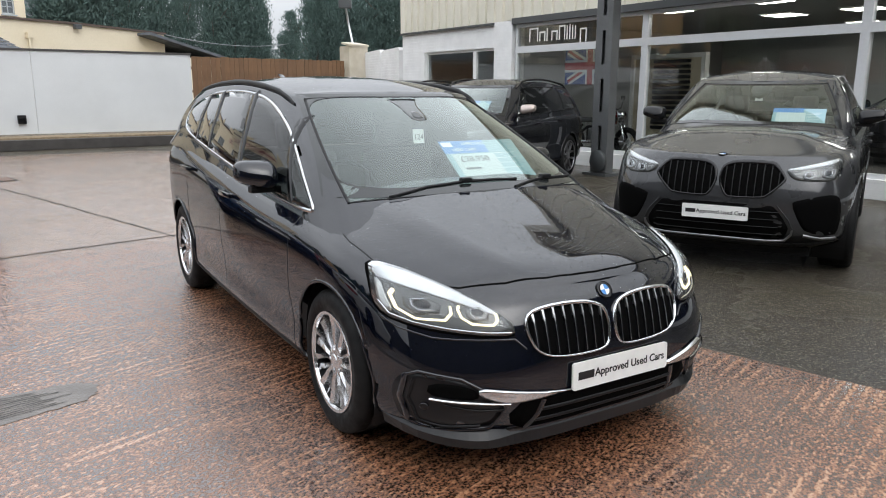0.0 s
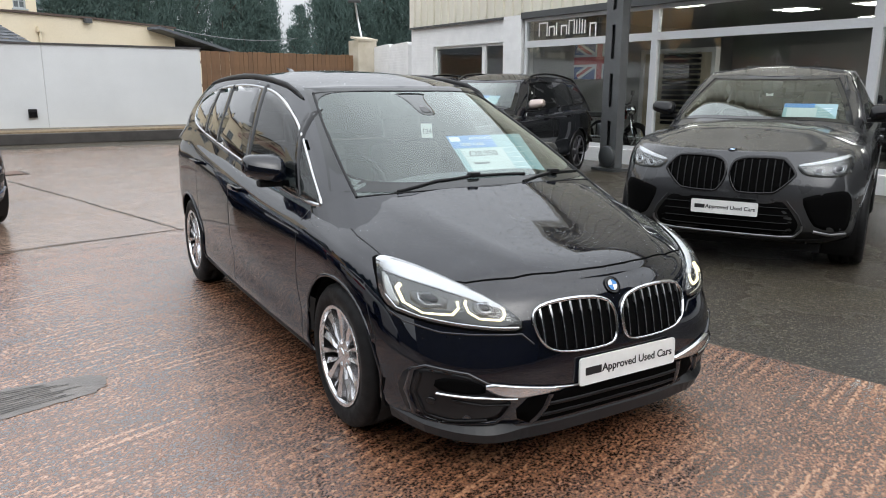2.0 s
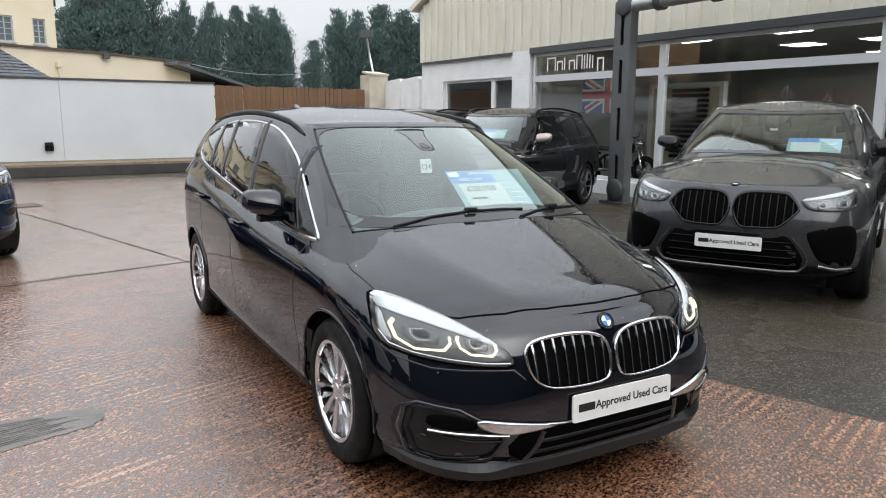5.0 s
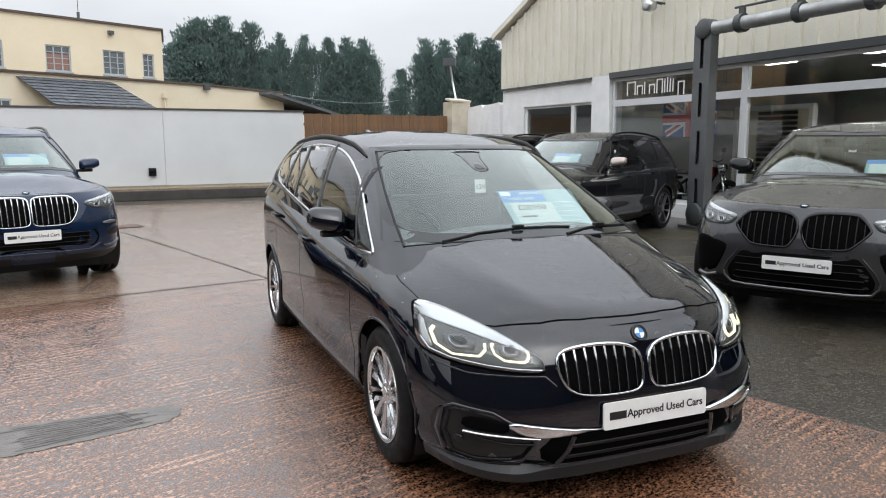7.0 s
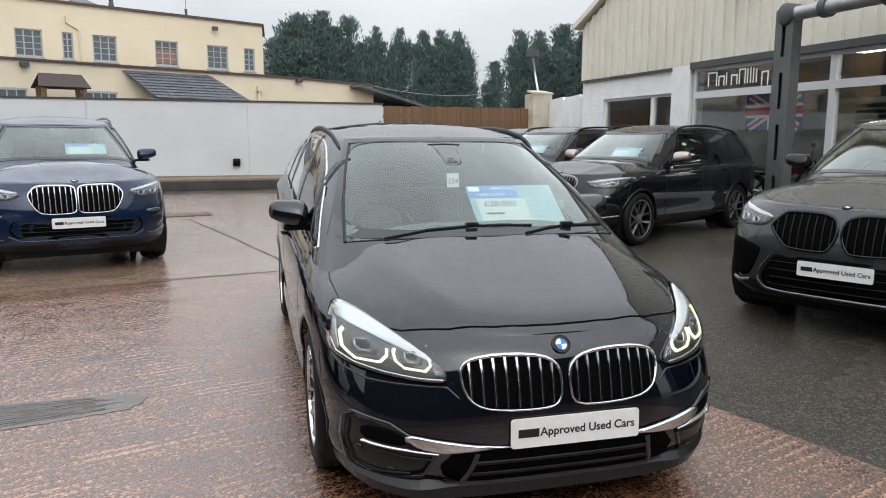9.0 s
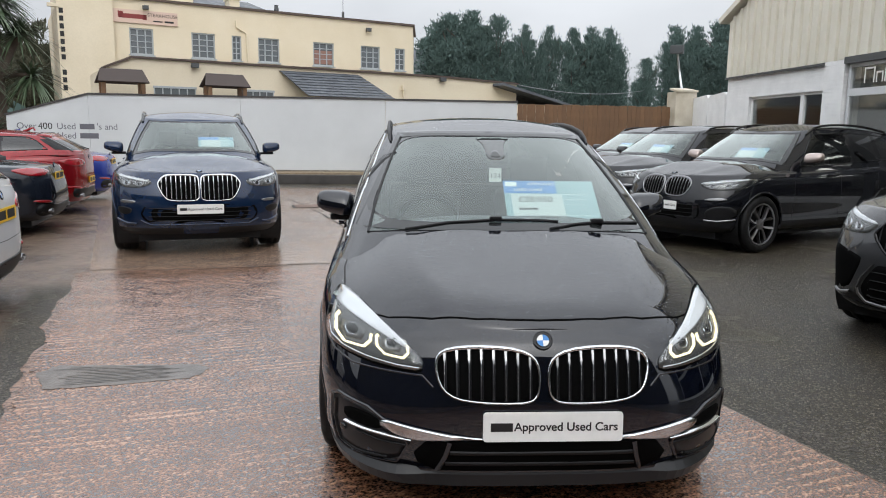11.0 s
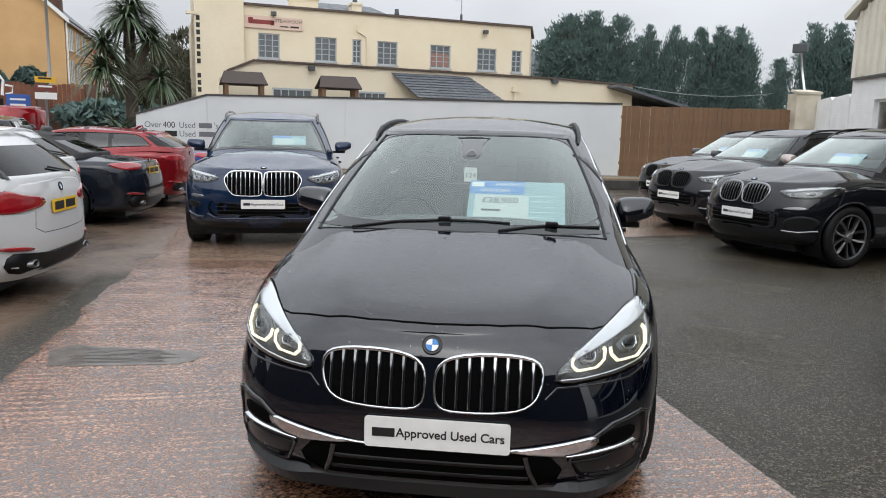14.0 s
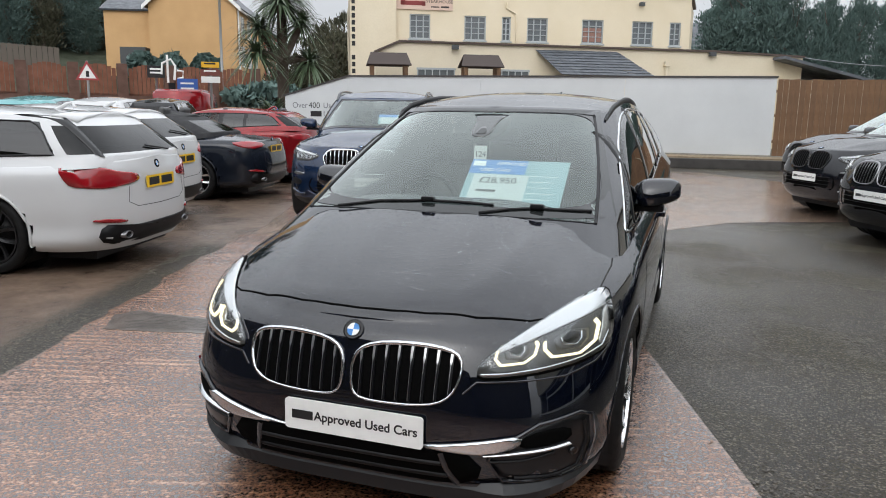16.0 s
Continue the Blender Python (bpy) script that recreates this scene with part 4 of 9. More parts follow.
    bm = boxes((rx - 0.02, rx + 0.015, -0.12, 0.12, p.z - 0.13, p.z - 0.055), bevel=0.012)
    part("cabin_mirror", bm, M_TRIM, root, smooth=True)
    return root, skin, gskin


def number_plate(root, x, z, yaw=0, text=True, mat=None, lean=0.0, w=0.52, h=0.111, letters=True):
    """A plate facing along +x of the car (yaw 180: to the rear)."""
    bm = bmesh.new()
    o = [(sy * (w / 2 - 0.012) + 0.012 * math.cos(t), sz * (h / 2 - 0.012) + 0.012 * math.sin(t)) for sy, sz, t0 in ((1, 1, 0), (-1, 1, 90), (-1, -1, 180), (1, -1, 270)) for t in [radians(t0 + 30 * k) for k in range(4)]]
    fr_ = [bm.verts.new((0.004, y, z)) for y, z in o]
    bk = [bm.verts.new((-0.004, y, z)) for y, z in o]
    bm.faces.new(fr_)
    bm.faces.new(bk[::-1])
    for i in range(len(o)):
        j = (i + 1) % len(o)
        bm.faces.new((bk[i], bk[j], fr_[j], fr_[i]))
    bmesh.ops.recalc_face_normals(bm, faces=bm.faces)
    ob = part("number_plate", bm, mat or M_WHITE, root, "white show plate" if not mat else "yellow rear plate with a dark bar")
    ob.matrix_basis = pose(x, 0, z, 0, lean, yaw)
    face = Matrix.Translation((0.0045, 0, 0)) @ Matrix(((0, 0, 1, 0), (1, 0, 0, 0), (0, 1, 0, 0), (0, 0, 0, 1)))
    if mat is None:
        words("Approved Used Cars", 0.045, M_INK, ob, face @ Matrix.Translation((0.048, 0.0, 0)), bold=0.0008)
        part("name_bar", boxes((0.0042, 0.0052, -0.232, -0.15, -0.016, 0.016)), M_INK, ob)
    else:
        part("name_bar", boxes((0.0042, 0.0052, -w * 0.42, -w * 0.06, -h * 0.32, h * 0.32), (0.0042, 0.0052, w * 0.02, w * 0.42, -h * 0.32, h * 0.32)), M_INK, ob)
    return ob


def badge(root, skin, side, a, b, r=0.04):
    p, n = skin.at(side, a, b)
    q = n.to_track_quat("Z", "Y").to_matrix().to_4x4()
    bm = bmesh.new()
    lathe(bm, [(0.001, 0.006), (r * 0.62, 0.0055), (r * 0.64, 0.004)], 28, "z")
    ob = part("badge", bm, [M_WHITE, M_BLUE], root, "round blue and white badge", smooth=False)
    for f in ob.data.polygons:
        f.material_index = 1 if f.center.x * f.center.y > 0 else 0
    ob.matrix_basis = Matrix.Translation(p) @ q
    bm = bmesh.new()
    lathe(bm, [(r * 0.62, 0.003), (r * 0.64, 0.007), (r * 0.7, 0.007), (r * 0.72, 0.004), (r * 0.9, 0.004), (r * 0.93, 0.007), (r, 0.006), (r, -0.004)], 28, "z")
    part("badge_ring", bm, [M_GLOSSB], ob)
    return ob


def kidney(root, skin, outline, slats, frame_mat, slat_mat, frame_w=0.018, name="grille", rounds=2):
    """One radiator grille: near-black sheet painted as its shaded opening, bright frame, upright slats."""
    for sg in (1, -1):
        o = rounded(outline if sg > 0 else mirror2(outline), rounds)
        g = part(name, blob(skin, "front", o, 0.002, 0.004, 5), M_GAPSHADE, root, smooth=True)
        z0, z1 = min(p[1] for p in o), max(p[1] for p in o)
        fw = [frame_w * (0.7 + 0.75 * ((p[1] - z0) / (z1 - z0)) ** 2) for p in o]
        part("grille_frame", ribbon(skin, "front", o, fw, 0.012, closed=True), frame_mat, g, smooth=True)
        y0, y1 = min(p[0] for p in o), max(p[0] for p in o)
        for k in range(slats):
            y = y0 + (y1 - y0) * (k + 0.75) / (slats + 0.5)
            zs = []
            m = len(o)
            for i in range(m):
                p, q = o[i], o[(i + 1) % m]
                if (p[0] - y) * (q[0] - y) <= 0 and p[0] != q[0]:
                    zs.append(p[1] + (q[1] - p[1]) * (y - p[0]) / (q[0] - p[0]))
            if len(zs) < 2:
                continue
            lo, hi = min(zs), max(zs)
            pts = [(y, lo + (hi - lo) * t) for t in (0.03, 0.25, 0.5, 0.7, 0.97)]
            # black slat with a bright strip: the chrome's lit top put into materials
            part("grille_slat", ribbon(skin, "front", pts, 0.013 if slat_mat is not M_GLOSSB else 0.008, 0.009), M_SATINB if slat_mat is not M_GLOSSB else M_TRIM, g)
            if slat_mat is not M_GLOSSB:
                pts = [(y - 0.002, lo + (hi - lo) * t) for t in (0.06, 0.4, 0.70, 0.78, 0.96)]
                bm = ribbon(skin, "front", pts, [0.0016, 0.0016, 0.0018, 0.0095, 0.011], 0.011)
                part("slat_edge", bm, slat_mat, g, "bright strip for the slat's sky-lit edge")


def price_sheet(m, w=0.36, h=0.2, big=True):
    """A printed sales sheet in the windscreen: blue heading, pale price panel."""
    bm = boxes((-0.001, 0.001, -w / 2, w / 2, -h / 2, h / 2))
    ob = solid("price_sheet", bm, M_PAPERB, "blue and white printed price sheet behind the windscreen", "price sheet", m)
    face = Matrix.Translation((0.0035, 0, 0)) @ Matrix(((0, 0, 1, 0), (1, 0, 0, 0), (0, 1, 0, 0), (0, 0, 0, 1)))
    part("heading", boxes((0.001, 0.0016, -w / 2, w * 0.08, h * 0.22, h / 2)), M_BLUE, ob)
    part("price_panel", boxes((0.001, 0.0026, -w * 0.43, w * 0.13, -h * 0.49, h * 0.2)), M_PAPERW, ob)
    if big:
        words("£28,950", 0.058, M_INK, ob, face @ Matrix.Translation((-w * 0.17, h * 0.08, 0)))
        words("APPROVED", 0.03, M_WHITE, ob, face @ Matrix.Translation((-w * 0.08, h * 0.42, 0)))
        words("USED CARS", 0.03, M_WHITE, ob, face @ Matrix.Translation((-w * 0.23, h * 0.29, 0)))
        part("name_bar", boxes((0.0016, 0.0022, -w * 0.48, -w * 0.35, h * 0.37, h * 0.47)), M_WHITE, ob)
        part("print_line", boxes((0.0026, 0.003, -w * 0.36, -w * 0.16, -h * 0.14, -h * 0.1)), M_INK, ob)
    for k in range(6):
        part("print_line", boxes((0.001, 0.0014, w * 0.14, w * (0.42 - 0.03 * (k % 3)), h * (0.2 - 0.11 * k) - 0.003, h * (0.2 - 0.11 * k))), M_WHITE, ob)
    return ob


M_PAPERB = plain("pale blue sheet", (0.27, 0.41, 0.45), 0.6)
M_PAPERW = plain("white sheet", (0.56, 0.60, 0.60), 0.6)

# ---- ground ----
def flat(name, pts, z, mat, label, category, cut=0):
    bm = bmesh.new()
    prism(bm, pts, z - 0.05, z)
    bmesh.ops.recalc_face_normals(bm, faces=bm.faces)
    return solid(name, bm, mat, label, category, kind="structure")


bm = bmesh.new()
prism(bm, [(-900, -900), (900, -900), (900, 900), (-900, 900)], -0.4, 0.0)
solid("ground", bm, M_ASPH, "dark wet asphalt yard with mossy patches", "ground", kind="structure")
D = Vector((-0.755, 0.656, 0))   # along the tamped slab
E_ = Vector((0.656, 0.755, 0))   # across it
R0, L0 = Vector((1.5, 4.2, 0)), Vector((-2.6, 3.05, 0))
strip = [R0 - D * 9, R0 + D * 5.0, Vector((-2.75, 7.62, 0)), Vector((-4.05, 6.35, 0)), Vector((-5.25, 5.25, 0)), L0 - D * 9]
rs = random.Random(21)
ragged, drift = list(strip[:-1]), 0.0
for k in range(95):
    drift = 0.75 * drift + rs.uniform(-0.035, 0.035)
    ragged.append(strip[-2].lerp(strip[-1], (k + 0.5) / 95) + E_ * (drift - 0.085))
ragged.append(strip[-1])
flat("concrete_slab", [(p.x, p.y) for p in ragged], 0.004, M_RED, "reddish brown tamped concrete slab, wet", "slab")
# the tamped relief of the slab where it lies open in the yard
ru, rv = 1060, 330
du, dv_ = 7.42 / ru, 3.74 / rv
rng = np.random.RandomState(17)
fu, fv = np.meshgrid(np.fft.fftfreq(ru, du), np.fft.fftfreq(rv, dv_), indexing="ij")


def band(ku, kv, wu, wv):
    """A field of bumps with about that many waves a metre along and across the slab."""
    spec_ = np.exp(-((np.abs(fu) - ku) / wu) ** 2 - ((np.abs(fv) - kv) / wv) ** 2)
    g = np.real(np.fft.ifft2(np.fft.fft2(rng.randn(ru, rv)) * spec_))
    return g / g.std()


def cells(ku, kv, w):
    """A field of wormy bumps, about ku waves a metre along and kv across, in every direction between."""
    g = np.real(np.fft.ifft2(np.fft.fft2(rng.randn(ru, rv)) * np.exp(-((np.hypot(fu / ku, fv / kv) - 1) / w) ** 2)))
    return g / g.std()


relief = 0.00055 * cells(40, 18, 0.6) + 0.0005 * cells(70, 38, 0.5) + 0.00046 * band(15, 0, 3.5, 1.1) * np.clip(0.75 + 0.5 * band(0.5, 0.5, 1.0, 1.0), 0.15, 1.05) + 0.00014 * band(2, 0.4, 3, 1.2)
relief = np.clip(0.0095 + relief, WATER, 0.0145)
pu, pv = np.meshgrid(-2.2 + du * np.arange(ru), -3.74 + dv_ * np.arange(rv), indexing="ij")
px_, py_ = R0.x + D.x * pu + E_.x * pv, R0.y + D.y * pu + E_.y * pv
hem = np.ones((ru, rv), bool)
worn = 0.012 + 0.016 * np.clip(band(3, 3, 7, 7), 0, 3)
for (a, b) in zip(strip, strip[1:] + strip[:1]):
    inset = worn - (0.075 if b is strip[-1] else 0.0)
    hem &= (b.x - a.x) * (py_ - a.y) - (b.y - a.y) * (px_ - a.x) > inset * (b - a).length
idx = np.arange(ru * rv).reshape(ru, rv)
keep = hem[:-1, :-1] & hem[1:, :-1] & hem[1:, 1:] & hem[:-1, 1:]
quads = np.stack([idx[:-1, :-1], idx[:-1, 1:], idx[1:, 1:], idx[1:, :-1]], -1)[keep]
used, inv_ = np.unique(quads, return_inverse=True)
me = bpy.data.meshes.new("slab_surface")
me.from_pydata(np.stack([px_.ravel(), py_.ravel(), relief.ravel()], 1)[used].tolist(), [], inv_.reshape(-1, 4).tolist())
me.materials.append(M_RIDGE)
me.polygons.foreach_set("use_smooth", np.ones(len(me.polygons), bool))
tagged(new("slab_surface", me), "ridged, worn surface of the red concrete slab, wet", "slab", kind="structure")
far = [(-2.74, 7.66), (-2.42, 10.9), (-1.4, 12.55), (-3.2, 16.6), (-5.0, 17.7), (-7.4, 18.3), (-10.3, 16.4), (-16.0, 12.3), (-9.5, 8.6), (-5.3, 5.32), (-4.09, 6.38)]
flat("concrete_yard", far, 0.003, M_GREY, "worn grey-brown concrete yard, wet and puddled", "slab")
# unseen dark walls, added to cut low sky light and darken car reflections
M_LIGHTBLOCK = grained("dark light-blocking wall", (0.07, 0.068, 0.06), 0.85, 0.5, 0.8, 30, 0.4, 0.01)
for nm, x0, x1, y0, y1, hh in (("wall_south", -16.0, 13.0, -9.3, -9.0, 7.5), ("wall_east", 12.7, 13.0, -9.0, 1.5, 6.5), ("wall_west", -16.0, -15.7, -9.0, -1.5, 3.0)):
    solid(nm, boxes((x0, x1, y0, y1, 0, hh)), M_LIGHTBLOCK, "unseen dark wall added to block light and darken reflections", "wall", kind="structure")
random.seed(2)
RS = [(-1.735, 3.44), (-1.79, 3.57), (-1.90, 3.58), (-2.22, 3.375), (-2.62, 3.13), (-2.60, 2.96), (-2.30, 2.81), (-2.02, 3.06), (-1.75, 3.37)]
RS2 = []
for (x0, y0), (x1, y1) in zip(RS, RS[1:] + RS[:1]):
    RS2 += [(x0 + (x1 - x0) * i / 9 + random.uniform(-0.009, 0.009), y0 + (y1 - y0) * i / 9 + random.uniform(-0.009, 0.009)) for i in range(9)]
patch = flat("repair_strip", RS2, 0.0125, M_PATCH, "dark grooved repair strip in the concrete", "repair strip")
# thin dark lines laid flat along the strip as its grooves
M_GROOVE = grained("dark groove line", (0.022, 0.019, 0.016), 0.6, 0.4, 20, 90, 0.4)
for k in range(11):
    f = (k + 0.5) / 11
    a, b = Vector((-2.60, 3.09, 0)).lerp(Vector((-2.31, 2.83, 0)), f), Vector((-1.90, 3.56, 0)).lerp(Vector((-1.765, 3.40, 0)), f)
    side = (b - a).cross(Vector((0, 0, 1))).normalized()
    bm, prev = bmesh.new(), None
    i0, i1 = random.randrange(0, 4), random.randrange(15, 19)
    for i in range(i0, i1):
        p = a.lerp(b, i / 18) + side * random.uniform(-0.004, 0.004)
        w = random.uniform(0.0015, 0.0055)
        row = [bm.verts.new(p + side * w + Vector((0, 0, 0.0135))), bm.verts.new(p - side * w + Vector((0, 0, 0.0135)))]
        if prev:
            bm.faces.new((prev[1], prev[0], row[0], row[1]))
        prev = row
    part("groove", bm, M_GROOVE, patch)

# ---- showroom ----
M_BRICKW = grained("white painted brick", (0.86, 0.86, 0.85), 0.55, 0.12, 3, 60, 0.3, 0.003)
b_nt = M_BRICKW.node_tree
b_tex = b_nt.nodes.new("ShaderNodeTexBrick")
b_tex.inputs["Scale"].default_value, b_tex.inputs["Mortar Size"].default_value = 1.0, 0.008
b_tex.inputs["Brick Width"].default_value, b_tex.inputs["Row Height"].default_value = 0.225, 0.075
b_tex.inputs["Color1"].default_value, b_tex.inputs["Color2"].default_value, b_tex.inputs["Mortar"].default_value = (1, 1, 1, 1), (0.85, 0.85, 0.85, 1), (0, 0, 0, 1)
b_co, b_mp = b_nt.nodes.new("ShaderNodeTexCoord"), b_nt.nodes.new("ShaderNodeMapping")
b_mp.inputs["Rotation"].default_value = (radians(-90), 0, 0)
b_nt.links.new(b_co.outputs["Object"], b_mp.inputs["Vector"])
b_nt.links.new(b_mp.outputs[0], b_tex.inputs["Vector"])
b_bp = [n for n in b_nt.nodes if n.type == "BUMP"][0]
b_bp.inputs["Strength"].default_value, b_bp.inputs["Distance"].default_value = 0.8, 0.01
b_nt.links.new(b_tex.outputs["Color"], b_bp.inputs["Height"])
M_CLAD = grained("cream profiled cladding", (0.76, 0.73, 0.63), 0.5, 0.2, 1.2, 40, 0.15, 0.002, stain=(0.75, 0.74, 0.68))
M_FRAME = plain("pale grey window frame", (0.62, 0.63, 0.64), 0.4)
M_DARKF = plain("dark grey steel", (0.06, 0.065, 0.068), 0.45)
M_SHOPG = glass("shop glass", (0.84, 0.86, 0.86), 1.5, 0.0, 1.5)
M_WALLIN = grained("showroom wall", (0.46, 0.47, 0.47), 0.8, 0.15, 1)
M_FLOORIN = plain("showroom floor", (0.2, 0.19, 0.18), 0.25)
M_CEILIN = plain("showroom ceiling", (0.3, 0.29, 0.28), 0.8)
M_PANEL = plain("lit ceiling panel", (1.0, 0.97, 0.9), 0.5, 0, 14.0)
FAC = pose(1.638, 17.15, 0, 0, 0, -55.99)


def fac(name, bm, mat, label, category, smooth=False):
    return solid(name, bm, mat, label, category, FAC, kind="structure", smooth=smooth)


def gable(s):
    return 4.42 + 0.41 * (s + 4.98) if s < 6 else 8.92 - 0.41 * (s - 6)


# white brick lower wall, with the office window's opening
fac("wall_white", boxes((-4.98, -3.85, 0, 0.25, 0, 3.02), (-3.85, -0.66, 0, 0.25, 0, 1.25), (-3.85, -0.66, 0.0, 0.25, 2.47, 3.02), (-0.66, -0.02, -0.12, 0.25, 0, 3.02)), M_BRICKW, "white painted brick front wall", "wall")
fac("wall_side", boxes((-4.98, -4.75, 0.25, 14, 0, 4.3)), M_BRICKW, "white painted side wall of the showroom", "wall")
fac("wall_far", boxes((16.8, 17.0, 0.25, 14, 0, 4.3), (-4.75, 16.8, 13.8, 14, 0, 6)), M_WALLIN, "plain rear walls of the showroom", "wall")
# cladding: profiled sheets up to the gable
bm = bmesh.new()
ss, s = [], -4.98
while s < 17:
    ss += [(s, 0.0), (s + 0.27, 0.0), (s + 0.275, -0.06), (s + 0.315, -0.06), (s + 0.32, 0.0)]
    s += 0.33
lo = [bm.verts.new((a, b - 0.06, 3.062 if a > -0.3 else 3.025)) for a, b in ss]
hi = [bm.verts.new((a, b - 0.06, gable(a))) for a, b in ss]
for i in range(len(ss) - 1):
    bm.faces.new((lo[i], lo[i + 1], hi[i + 1], hi[i]))
box(bm, -4.98, 17.0, 0.0, 0.06, 3.03, 4.4)
fac("cladding", bm, M_CLAD, "cream profiled metal cladding with dirty ribs", "cladding")
bm = bmesh.new()
for a, b in ((-5.25, 6.0), (6.0, 17.2)):
    slab3(bm, [(a, -0.25, gable(max(a, -4.98)) + 0.12), (b, -0.25, gable(b) + 0.12), (b, 14, gable(b) + 0.12), (a, 14, gable(max(a, -4.98)) + 0.12)], 0.14)
fac("roof", bm, M_CLAD, "pitched sheet roof of the showroom", "roof")
fac("ceiling", boxes((-4.7, 16.8, 0.3, 13.8, 2.98, 3.05)), M_CEILIN, "dark showroom ceiling", "ceiling")
fac("floor", boxes((-4.7, 16.8, 0.0, 13.8, 0.0, 0.12)), M_FLOORIN, "polished showroom floor", "floor")
fac("trim", boxes((0.0, 16.9, -0.15, 0.1, 2.93, 3.06), (-4.98, 0.0, -0.09, -0.05, 2.97, 3.02)), M_DARKF, "dark fascia over the shop windows", "trim")
fac("plinth", boxes((0.0, 16.9, -0.12, 0.12, 0, 0.28)), M_BRICKW, "white plinth under the shop windows", "plinth")


def shop_window(name, s0, s1, z0, z1, label):
    w = thing(name, FAC @ Matrix.Translation((s0, 0, 0)), label, "window", kind="structure")
    d = s1 - s0
    part("window_frame", boxes((0, 0.07, -0.04, 0.06, z0, z1), (d - 0.07, d, -0.04, 0.06, z0, z1), (0.07, d - 0.07, -0.04, 0.06, z0, z0 + 0.07), (0.07, d - 0.07, -0.04, 0.06, z1 - 0.07, z1)), M_FRAME, w)
    p = part("pane", boxes((0.06, d - 0.06, 0.0, 0.012, z0 + 0.06, z1 - 0.06)), M_SHOPG, w)
    p.visible_shadow = False
    return w


for i, (a, b) in enumerate(((0.02, 3.74), (3.74, 7.72), (7.72, 11.7), (11.7, 15.7))):
    shop_window("window_%d" % (i + 1), a, b, 2.38, 2.93, "upper shop window in a pale grey frame")
    shop_window("window_%d" % (i + 11), a, b, 0.28, 2.38, "tall shop window in a pale grey frame")
w = thing("window_21", FAC @ Matrix.Translation((-3.85, 0.08, 0)), "office window with a narrow casement, white frame", "window", kind="structure")
part("window_frame", boxes((0, 0.06, 0, 0.08, 1.25, 2.47), (3.13, 3.19, 0, 0.08, 1.25, 2.47), (0.06, 3.13, 0, 0.08, 1.25, 1.31), (0.06, 3.13, 0, 0.08, 2.41, 2.47), (2.1, 2.2, 0, 0.08, 1.31, 2.41), (2.2, 2.26, -0.02, 0.06, 1.31, 2.41)), M_WHITE, w)
part("pane", boxes((0.06, 2.1, 0.03, 0.04, 1.31, 2.41), (2.26, 3.13, 0.03, 0.04, 1.31, 2.41)), M_SHOPG, w).visible_shadow = False

# ---- boundary: white hoarding on a kerbed gravel strip, timber fence ----
M_HOARD = grained("white painted hoarding", (0.58, 0.60, 0.61), 0.55, 0.12, 0.7, 30, 0.1, 0.002)
M_CAP = plain("dark capping", (0.05, 0.045, 0.045), 0.6)
M_KERB = grained("old grey kerb stone", (0.05, 0.045, 0.042), 0.6, 0.4, 3, 60, 0.4, 0.004)
M_GRAVEL = grained("tan gravel", (0.33, 0.25, 0.16), 0.8, 0.6, 14, 60, 0.9, 0.02)
M_FENCE = grained("stained timber", (0.235, 0.125, 0.06), 0.7, 0.6, 3, 70, 0.3, 0.003)
f_nt = M_FENCE.node_tree
f_bsdf = f_nt.nodes["Principled BSDF"]
f_col = f_bsdf.inputs["Base Color"].links[0].from_socket
f_rnd = f_nt.nodes.new("ShaderNodeObjectInfo").outputs["Random"]
f_grain = noise_tex(f_nt, coords(f_nt, scale=(18.0, 18.0, 0.8)), 3.0, 4)
f_mix = mixcol(f_nt, remap(f_nt, f_rnd, 0.0, 1.0, 0.0, 0.55), f_col, (0.11, 0.06, 0.032))
f_nt.links.new(mixcol(f_nt, remap(f_nt, f_grain, 0.45, 0.7, 0.0, 0.6), f_mix, (0.12, 0.07, 0.04)), f_bsdf.inputs["Base Color"])
WALL = pose(-7.19, 21.48, 0, 0, 0, math.degrees(math.atan2(-0.579, -0.815)))  # x runs along the hoarding from its join with the fence
k = 0.36
hoard = thing("wall_hoarding", WALL, "long white painted boundary hoarding", "wall", kind="structure")
for x0, x1 in ((0.0, 4.0), (4.0, 8.2), (8.2, 12.4)):
    part("panel", boxes((x0 + 0.004, x1 - 0.004, -0.03, 0.03, k, 2.44)), M_HOARD, hoard)
bm = bmesh.new()
lo = [(12.404, k), (14.6, k), (14.6, 1.83), (12.404, 2.44)]
a = [bm.verts.new((x, -0.03, z)) for x, z in lo]
b = [bm.verts.new((x, 0.03, z)) for x, z in lo]
bm.faces.new(a)
bm.faces.new(b[::-1])
for i in range(4):
    bm.faces.new((a[i], b[i], b[(i + 1) % 4], a[(i + 1) % 4]))
bmesh.ops.recalc_face_normals(bm, faces=bm.faces)
part("panel", bm, M_HOARD, hoard)
bm = boxes((-0.02, 12.4, -0.06, 0.06, 2.44, 2.49))
slab3(bm, [(12.4, -0.06, 2.49), (14.65, -0.06, 1.87), (14.65, 0.06, 1.87), (12.4, 0.06, 2.49)], 0.05)
solid("capping", bm, M_CAP, "dark capping strip on the hoarding", "capping", WALL, kind="structure")
solid("kerb", boxes((-5.6, 15.5, 0.62, 0.9, 0, 0.26), bevel=0.02), M_KERB, "low dark stone kerb before the hoarding", "kerb", WALL, kind="structure")
solid("gravel_strip", boxes((-5.6, 15.5, -0.3, 0.62, 0, 0.30)), M_GRAVEL, "tan gravel strip behind the kerb", "gravel", WALL, kind="structure")

